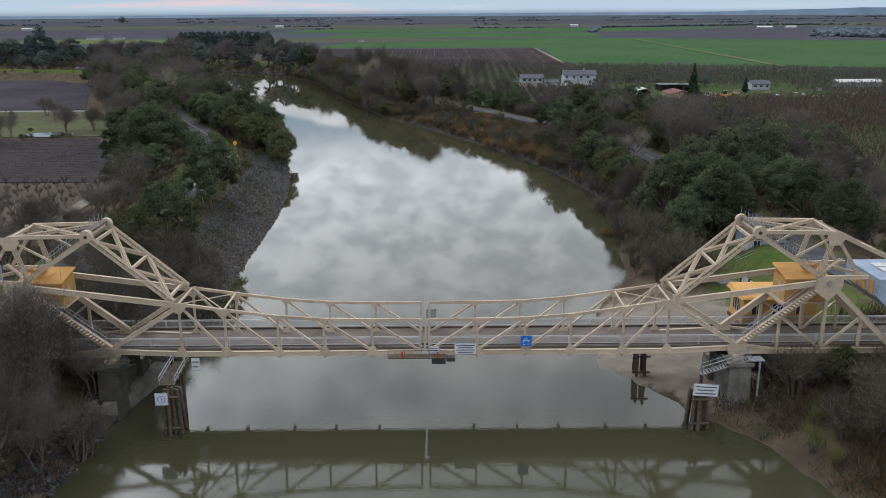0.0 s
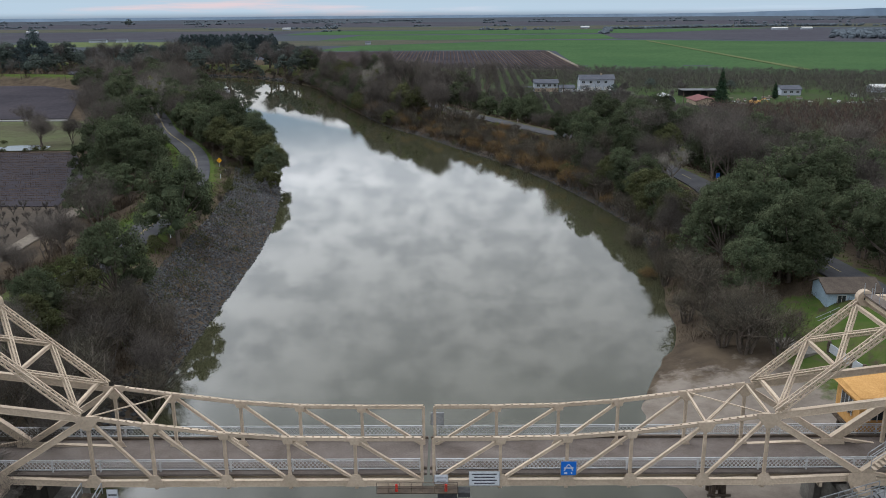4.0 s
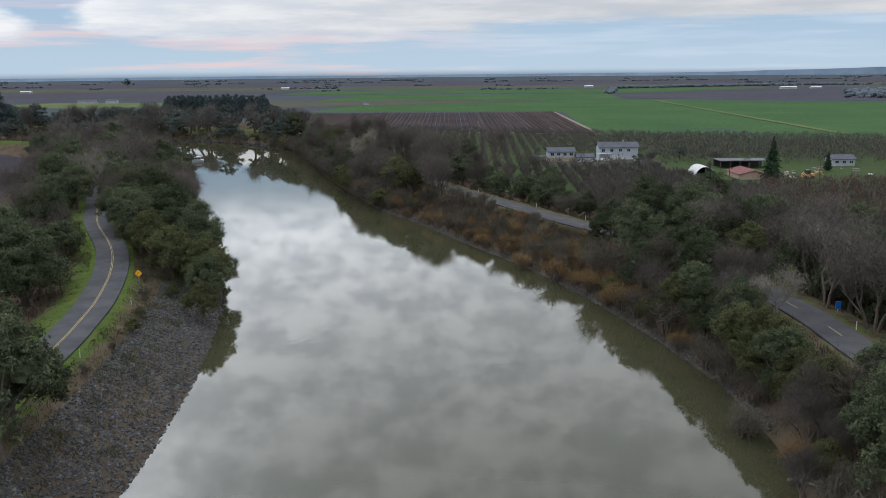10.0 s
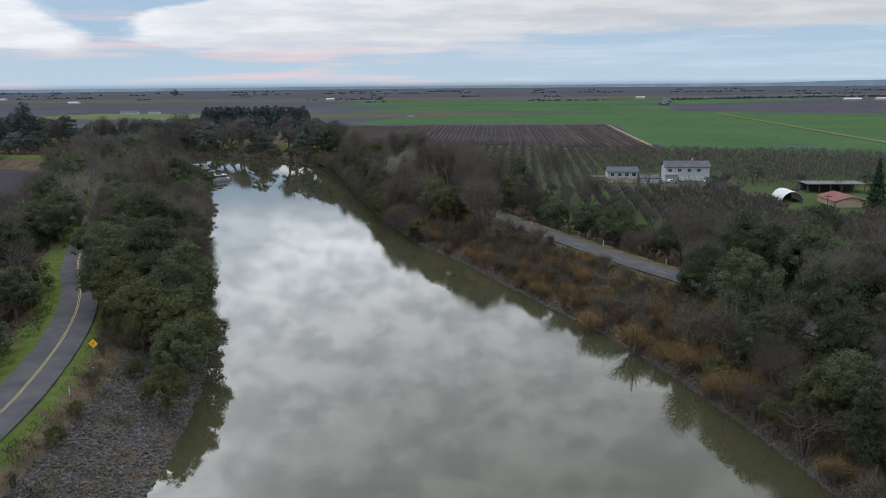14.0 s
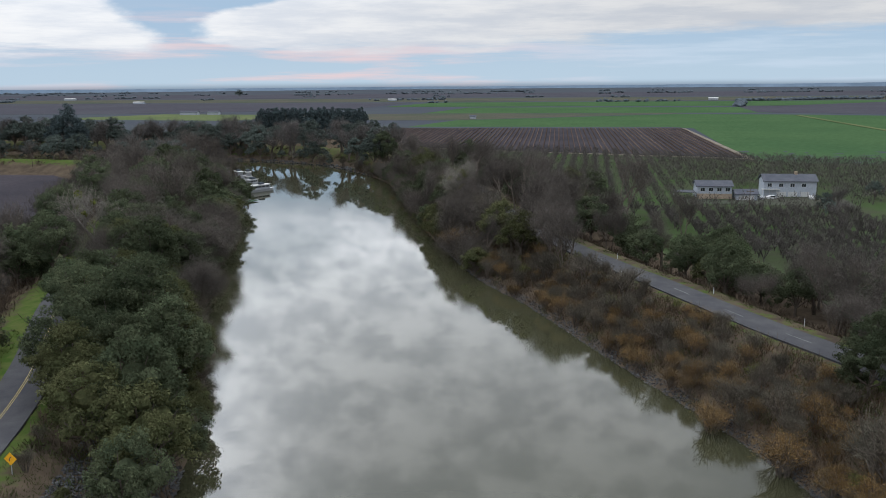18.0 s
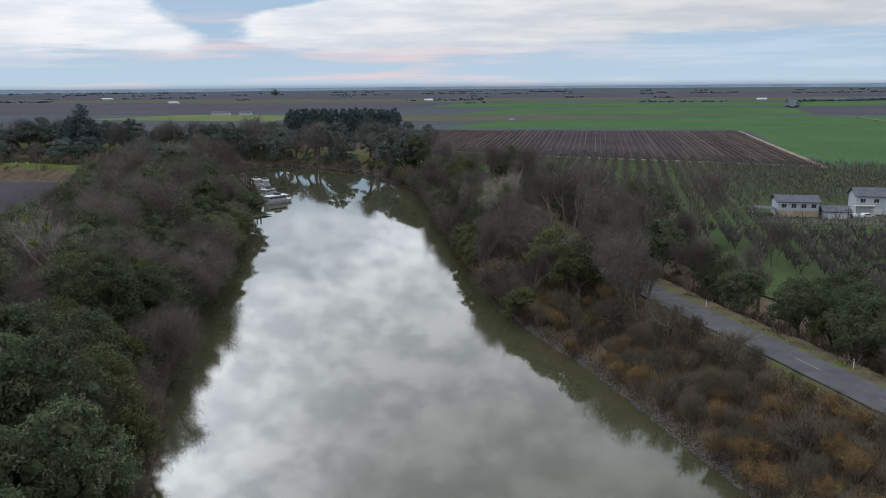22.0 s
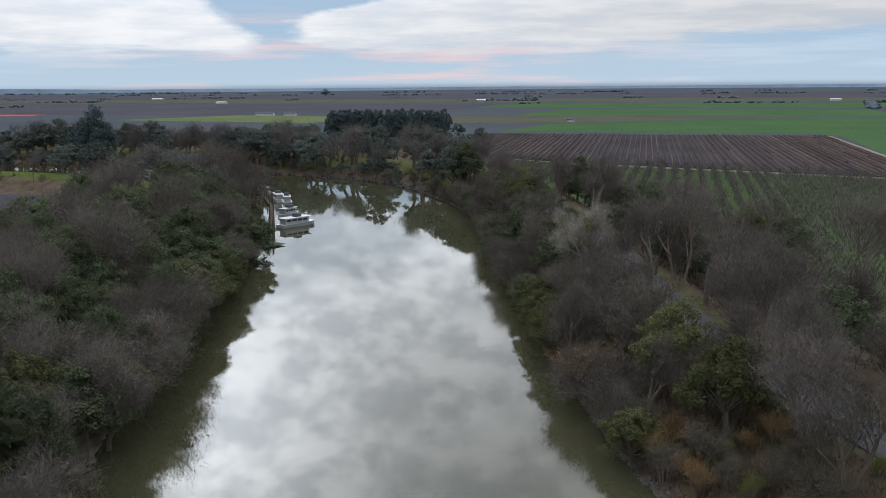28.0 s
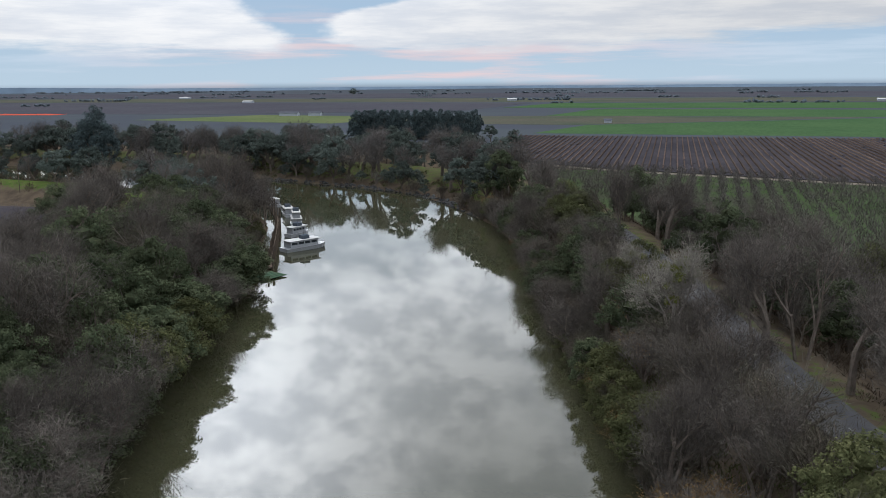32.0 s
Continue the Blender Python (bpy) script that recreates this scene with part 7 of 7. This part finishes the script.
part("cab", Geo().box(141.2, 428.2, 3.0, 142.8, 430.2, 4.5).data(), M_GLASS, ex)
part("boom", Geo().beam((144.3, 429.2, 2.8), (147, 429.2, 4.0), .3, .35).beam((147, 429.2, 4.0), (148.6, 429.2, 2.2), .25, .3).data(), M_ORANGE, ex)
for x in (140.8, 143.7):
    for y in (427.9, 430.5):
        part("wheel", Geo().tube([(x, y - .2, 1.6), (x, y + .2, 1.6)], [.75, .75], 12).data(), M_DARK, ex)


def car(x, y, z, rz, paint, label, l=4.5):
    root = thing("parked_car", label, "car", pose(x, y, z, 0, 0, rz), group="parked cars")
    prof = [(-l / 2, .35), (l / 2, .35), (l / 2, .8), (l * .28, .95), (l * .12, 1.45), (-l * .3, 1.45), (-l * .46, 1.0), (-l / 2, .95)]
    n = len(prof)
    v = [(a, s * .85, b) for s in (-1, 1) for a, b in prof]
    part("body", (v, [tuple(range(n)), tuple(range(2 * n - 1, n - 1, -1))] + [(i, n + i, n + (i + 1) % n, (i + 1) % n) for i in range(n)]), paint, root)
    part("windscreen", Geo().box(-l * .3, -.87, 1.0, l * .12, .87, 1.38).data(), M_GLASS, root)
    for a in (-l * .32, l * .32):
        for b in (-.8, .8):
            part("wheel", Geo().tube([(a, b - .1, .33), (a, b + .1, .33)], [.33, .33], 10).data(), M_DARK, root)


car(74, 499, FIELD + .2, 20, M_OFFWHITE, "white car parked before the farm house")
car(88, 500, FIELD + .2, 80, M_OFFWHITE, "white pickup parked before the garage", 5.2)
car(69.5, 498, FIELD + .2, 100, M_GREYSTEEL, "grey car parked beside the garage")
car(93, 497, FIELD + .2, 60, M_DARK, "dark car parked in the gravel yard")
# farm beyond the west levee
house(-262, 626, -244, 634, 3.8, 5.2, "low pale farm building under trees", rows=((2.2, 3.2),))
field("farm_drive", [(-290, 622), (-236, 594), (-232, 600), (-286, 629)], M_TRACK, "pale gravel farm drive", "track")
house(-525, 1306, -500, 1314, 4.2, 6.0, "far white farm shed", rows=())
house(-486, 1308, -470, 1315, 4.4, 6.2, "far pale farm house", rows=())
house(-108, 1172, -101, 1178, 3.6, 4.8, "small white pump house in the fields", rows=())
for x, y, w in ((-900, 1900, 22), (-380, 2050, 18), (300, 2000, 18), (640, 1760, 30), (-1300, 2300, 30), (700, 1765, 20)):
    house(x, y, x + w, y + 10, 4.0, 5.6, "far white farm building on the plain", rows=(), roof=M_OFFWHITE)


# ---- marina ----
def pile(root, x, y, top=3.0):
    part("pile", Geo().tube([(x, y, -3), (x, y, top)], [.17, .16], 8).data(), M_TIMBER, root)


M_HULL = material("white_hull", (0.25, 0.26, 0.275), (0.19, 0.20, 0.215), 0.6, 0.35, spec=0.4)
M_CANVAS = material("boat_canvas", (0.045, 0.055, 0.070), (0.070, 0.080, 0.095), 1.0, 0.8)
M_GREENDOCK = material("mossy_green_boards", (0.045, 0.085, 0.055), (0.06, 0.075, 0.05), 0.8, 0.85)


def boat(x, y, rz, length, beam, label, decks=1, canopy=True):
    root = thing("moored_boat", label, "boat", pose(x, y, 0, 0, 0, rz), group="moored boats")
    n = 9
    top, low = [], []
    for i in range(n):
        t = i / (n - 1)
        w = beam / 2 * (1 if t < .6 else math.sqrt(max(0.02, 1 - ((t - .6) / .4) ** 2)))
        xx = -length / 2 + length * t
        top.append((xx, w, 0.95 + .25 * t * t))
        low.append((xx - (.3 if t > .8 else 0), w * .8, -.35))
    v = top + [(a, -b, c) for a, b, c in top] + low + [(a, -b, c) for a, b, c in low]
    f = [(i, i + 1, n + i + 1, n + i)[::-1] for i in range(n - 1)]
    f += [(i, i + 1, 2 * n + i + 1, 2 * n + i) for i in range(n - 1)] + [(n + i, n + i + 1, 3 * n + i + 1, 3 * n + i)[::-1] for i in range(n - 1)]
    f += [(0, n, 3 * n, 2 * n)[::-1]]
    part("hull", (v, f), M_HULL, root)
    zc = 1.0
    for d in range(decks):
        k = 1 - .22 * d
        a, b = -length * .40 * k, length * .26 * k
        cab = part("cabin", Geo().box(a, -beam * .40 * k, zc, b, beam * .40 * k, zc + 1.75).data(), M_HULL, root)
        for s in (-1, 1):
            for q in range(4):
                xa = a + .4 + q * (b - a - .6) / 4
                part("cabin_window", Geo().box(xa, s * beam * .40 * k - .03, zc + .8, xa + (b - a) / 4 - .5, s * beam * .40 * k + .03, zc + 1.4).data(), M_GLASS, cab)
        part("cabin_window", Geo().box(b - .02, -beam * .33 * k, zc + .8, b + .04, beam * .33 * k, zc + 1.4).data(), M_GLASS, cab)
        part("roof", Geo().box(a - .5, -beam * .46 * k, zc + 1.75, b + .7, beam * .46 * k, zc + 1.87).data(), M_OFFWHITE, root)
        zc += 1.87
    if canopy:
        part("wheelhouse", Geo().box(-1, -.9, zc, 1.1, .9, zc + .9).data(), M_CANVAS, root)
    g = Geo()
    for s in (-1, 1):
        g.beam((length * .28, s * beam * .44, 1.9), (length * .44, s * beam * .25, 2.0), .04, .04)
        for q in (.28, .36, .44):
            g.beam((length * q, s * beam * (.44 if q < .4 else .25), 1.0), (length * q, s * beam * (.44 if q < .4 else .25), 2.0), .04, .04)
    part("bow_rail", g.data(), M_GREYSTEEL, root)
    part("mast", Geo().tube([(0, 0, zc), (0, 0, zc + 2.4)], [.05, .03], 6).data(), M_DARK, root)
    return root


boat(-129.2, 517, 58, 13, 4.2, "white houseboat with flat roof moored at the dock")
boat(-139.5, 535, 70, 8, 3.0, "small white cabin cruiser with dark canvas")
boat(-147.0, 550, 118, 10, 3.6, "white motor cruiser with two decks", 2)
boat(-159, 569, 125, 10, 3.5, "white cabin cruiser moored behind the others", 1, True)
boat(-174, 588, 135, 9, 3.4, "far white covered boat at the dock", 1, False)
dk = thing("dock", "weathered floating dock with tall timber piles", "dock")
path_ = [(-126.5, 492), (-134, 509), (-144, 531), (-155, 554), (-171, 581), (-184, 592)]
for (xa, ya), (xb, yb) in zip(path_[:-1], path_[1:]):
    part("walkway", Geo().beam((xa, ya, .35), (xb, yb, .35), 1.1, .3, (yb - ya, -(xb - xa), 0)).data(), M_TIMBER, dk)
    nseg = 4
    for q in range(nseg):
        t = q / nseg
        x, y = xa + (xb - xa) * t, ya + (yb - ya) * t
        pile(dk, x + 0.9, y - .5, 4.3 + .6 * math.sin(q * 2.1 + xa))
        pile(dk, x - 0.9, y + .5, 3.9 + .6 * math.sin(q * 1.7 + ya))
gd = thing("green_raft", "low mossy green swim raft by the bank", "raft")
for k in range(5):
    part("board", Geo().beam((-127.0 + k * 1.1, 482 - k * .5, .35), (-124.3 + k * 1.1, 488.5 - k * .5, .35), .85, .12, (.92, -.38, 0)).data(), M_GREENDOCK, gd)
part("float", Geo().beam((-126.4, 485.6, .1), (-121.6, 483.6, .1), 1.2, .35, (.4, .9, 0)).data(), M_DARK, gd)
bh = thing("boat_house", "small white boat house with a rusty roof on the bank", "house", pose(-150.5, 508, 0, 0, 0, 24))
part("wall", Geo().add(*gable_wall(-5, -4, 5, 4, 1.5, 6.2, 7.3, "x")).data(), M_SIDING, bh)
part("roof", Geo().add(*prism(-5, -4, 5, 4, 6.25, 7.5, .5, "x")).data(), M_TAN, bh)
for x in (-2.5, 2.0):
    window(bh, x, 4.2, x + 1.2, 5.2, -4.02)


# ---- roadside things ----
def roadsign(x, y, z, mat, label, size=.8):
    root = thing("warning_sign", label, "sign", pose(x, y, z, 0, 0, 0), group="warning signs")
    h = size * .71
    part("plate", Geo().add([(0, -.02, -h), (h, -.02, 0), (0, -.02, h), (-h, -.02, 0), (0, .02, -h), (h, .02, 0), (0, .02, h), (-h, .02, 0)], [(0, 1, 2, 3), (7, 6, 5, 4), (0, 4, 5, 1), (1, 5, 6, 2), (2, 6, 7, 3), (3, 7, 4, 0)]).data(), mat, root)
    part("arrow_mark", Geo().beam((-.1, -.03, -.25), (-.1, -.03, .05), .01, .1).beam((-.1, -.03, .05), (.15, -.03, .25), .01, .1).data(), M_INK, root)
    part("post", Geo().box(-.04, .02, ground_z(x, y) - z - .2, .04, .09, h * .6).data(), M_GREYSTEEL, root)


roadsign(-60.4, 247.6, 7.6, M_SIGNYELLOW, "yellow diamond curve warning sign beside the road", 1.0)
roadsign(64, 196.5, 7.4, M_SIGNYELLOW, "yellow diamond warning sign beside the road", .9)
sign_board("road_board", 60.3, 194, 8.4, 2.6, 1.3, M_SIGNWHITE, "blank white board sign on two posts by the road", 0, 0, 2)
sign_board("road_board", 61.5, 222.5, 7.6, 0.8, 1.2, M_SIGNBLUE, "small blue road sign on a post", 0, 0, 1)
for k, (x, y) in enumerate(((-56, 231.5), (-56.9, 240), (-53, 203.6), (8.4, 361), (8.0, 342.6), (-50.8, 176), (35, 312), (60.5, 214), (-2.5, 384), (24, 331))):
    dp = thing("marker_post", "slim white roadside marker post" if k != 2 else "white roadside post with a black band", "post", group="marker posts")
    z = ground_z(x, y)
    part("shaft", Geo().box(x - .06, y - .03, z - .1, x + .06, y + .03, z + 1.25).data(), M_SIGNWHITE, dp)
    part("reflector", Geo().box(x - .065, y - .04, z + 1.0, x + .065, y + .04, z + 1.12).data(), M_DARK, dp)


def pole(x, y, h, label="weathered wooden utility pole with cross-arm"):
    z = ground_z(x, y)
    root = thing("utility_pole", label, "pole", group="utility poles")
    part("shaft", Geo().tube([(x, y, z - .2), (x, y, z + h)], [.16, .11], 8).data(), M_TIMBER, root)
    part("cross_arm", Geo().box(x - 1.2, y - .06, z + h - .8, x + 1.2, y + .06, z + h - .65).data(), M_TIMBER, root)
    for q in (-1.1, -.5, .5, 1.1):
        part("insulator", Geo().tube([(x + q, y, z + h - .65), (x + q, y, z + h - .45)], [.06, .04], 6).data(), M_DARK, root)


for x, y, h in ((-270, 574, 11), (57, 458, 9), (-236, 560, 10), (100, 396, 9), (142, 418, 10), (196, 440, 10)):
    pole(x, y, h)

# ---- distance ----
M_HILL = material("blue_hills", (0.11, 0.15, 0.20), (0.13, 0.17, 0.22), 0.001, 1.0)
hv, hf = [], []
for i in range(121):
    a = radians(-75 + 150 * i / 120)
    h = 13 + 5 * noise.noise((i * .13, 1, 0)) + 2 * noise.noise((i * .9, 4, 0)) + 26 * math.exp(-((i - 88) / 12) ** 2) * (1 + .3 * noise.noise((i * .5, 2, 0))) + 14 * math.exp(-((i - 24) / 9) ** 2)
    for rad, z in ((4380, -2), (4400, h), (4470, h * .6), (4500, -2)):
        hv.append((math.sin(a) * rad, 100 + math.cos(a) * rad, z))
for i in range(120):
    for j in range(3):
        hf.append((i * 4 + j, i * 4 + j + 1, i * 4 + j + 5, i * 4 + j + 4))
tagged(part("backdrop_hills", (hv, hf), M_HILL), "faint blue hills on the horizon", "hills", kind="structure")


# ---- the hut by the beach ----
M_HUTWALL = material("blue_grey_siding", (0.24, 0.31, 0.36), (0.20, 0.26, 0.31), 0.6, 0.7)
M_HUTROOF = material("brown_shingle", (0.060, 0.050, 0.042), (0.085, 0.07, 0.058), 0.6, 0.85, bump=0.3, bump_scale=6)
hut = thing("beach_hut", "blue-grey wooden hut on stilts with brown roof above the beach", "hut")
part("wall", gable_wall(51, 139, 58, 144, 5.0, 7.5, 8.7, "x"), M_HUTWALL, hut)
part("roof", prism(51, 139, 58, 144, 7.55, 8.9, .45, "x"), M_HUTROOF, hut)
window(hut, 52.4, 5.9, 53.5, 7.0, 138.98)
part("door", Geo().box(55.2, 138.92, 5.1, 56.2, 138.99, 7.1).data(), M_OFFWHITE, hut)
part("floor_frame", Geo().box(50.8, 137.4, 4.7, 58.2, 144.2, 5.0).data(), M_TIMBER, hut)
for x in (51.2, 54.5, 57.8):
    for y in (137.7, 143.9):
        part("stilt", Geo().box(x - .12, y - .12, ground_z(x, y) - .4, x + .12, y + .12, 4.7).data(), M_TIMBER, hut)
hs = thing("hut_stair", "grey wooden stair from the hut down to the concrete pad", "stair")
for k in range(12):
    t = k / 11
    part("tread", Geo().box(51.8 - 4.6 * t, 136.3, 4.8 - 2.3 * t, 52.2 - 4.6 * t, 137.3, 4.86 - 2.3 * t).data(), M_GREYSTEEL, hs)
for y in (136.3, 137.3):
    g = Geo().beam((52, y, 4.7), (47.3, y, 2.4), .06, .25)
    for h_ in (.55, 1.0):
        g.beam((52, y, 4.9 + h_), (47.3, y, 2.6 + h_), .05, .06)
    for k in range(5):
        g.beam((52 - k * 1.17, y, 4.8 - k * .575), (52 - k * 1.17, y, 5.9 - k * .575), .06, .06)
    part("stringer_rail", g.data(), M_GREYSTEEL, hs)
zp = ground_z(43.5, 131) + .2
pad = part("concrete_pad", Geo().add([(41, 132.5, zp), (45.8, 133.5, zp), (46.6, 128.4, zp), (43.4, 127.2, zp), (41, 132.5, zp - .6), (45.8, 133.5, zp - .6), (46.6, 128.4, zp - .6), (43.4, 127.2, zp - .6)],
           [(3, 2, 1, 0), (4, 5, 6, 7), (0, 1, 5, 4), (1, 2, 6, 5), (2, 3, 7, 6), (3, 0, 4, 7)]).data(), M_CONC)
tagged(pad, "pale concrete landing pad on the beach slope", "concrete pad")
bw = thing("plank_fence", "low white plank wall with dark timber posts", "fence")
for k in range(6):
    x, y = 46.8 + k * .55, 128 - k * 2.0
    z = ground_z(x, y)
    part("fence_post", Geo().box(x - .18, y - .18, z - .3, x + .18, y + .18, z + 1.5).data(), M_TIMBER, bw)
    if k < 5:
        part("fence_board", Geo().beam((x, y - .2, z + .7), (x + .55, y - 1.8, ground_z(x + .55, y - 2) + .7), .08, 1.1, (.96, .27, 0)).data(), M_SIGNWHITE, bw)
# driftwood on the right bank
for k, (x, y, a) in enumerate(((39.2, 176.5, 20), (38.4, 175, -35), (39.8, 174.2, 60), (38.2, 177.2, 5))):
    lg = thing("driftwood_log", "bleached driftwood log stranded on the bank", "log", pose(x, y, ground_z(x, y) + .15, 4, 8, a), group="driftwood")
    part("log_stem", Geo().tube([(-2, 0, 0), (0, .15, .1), (2.2, -.1, .25)], [.2, .17, .08], 7).data(), M_PBARK, lg)
    part("log_limb", Geo().tube([(.2, 0, .1), (.9, .7, .5)], [.08, .03], 5).data(), M_PBARK, lg)
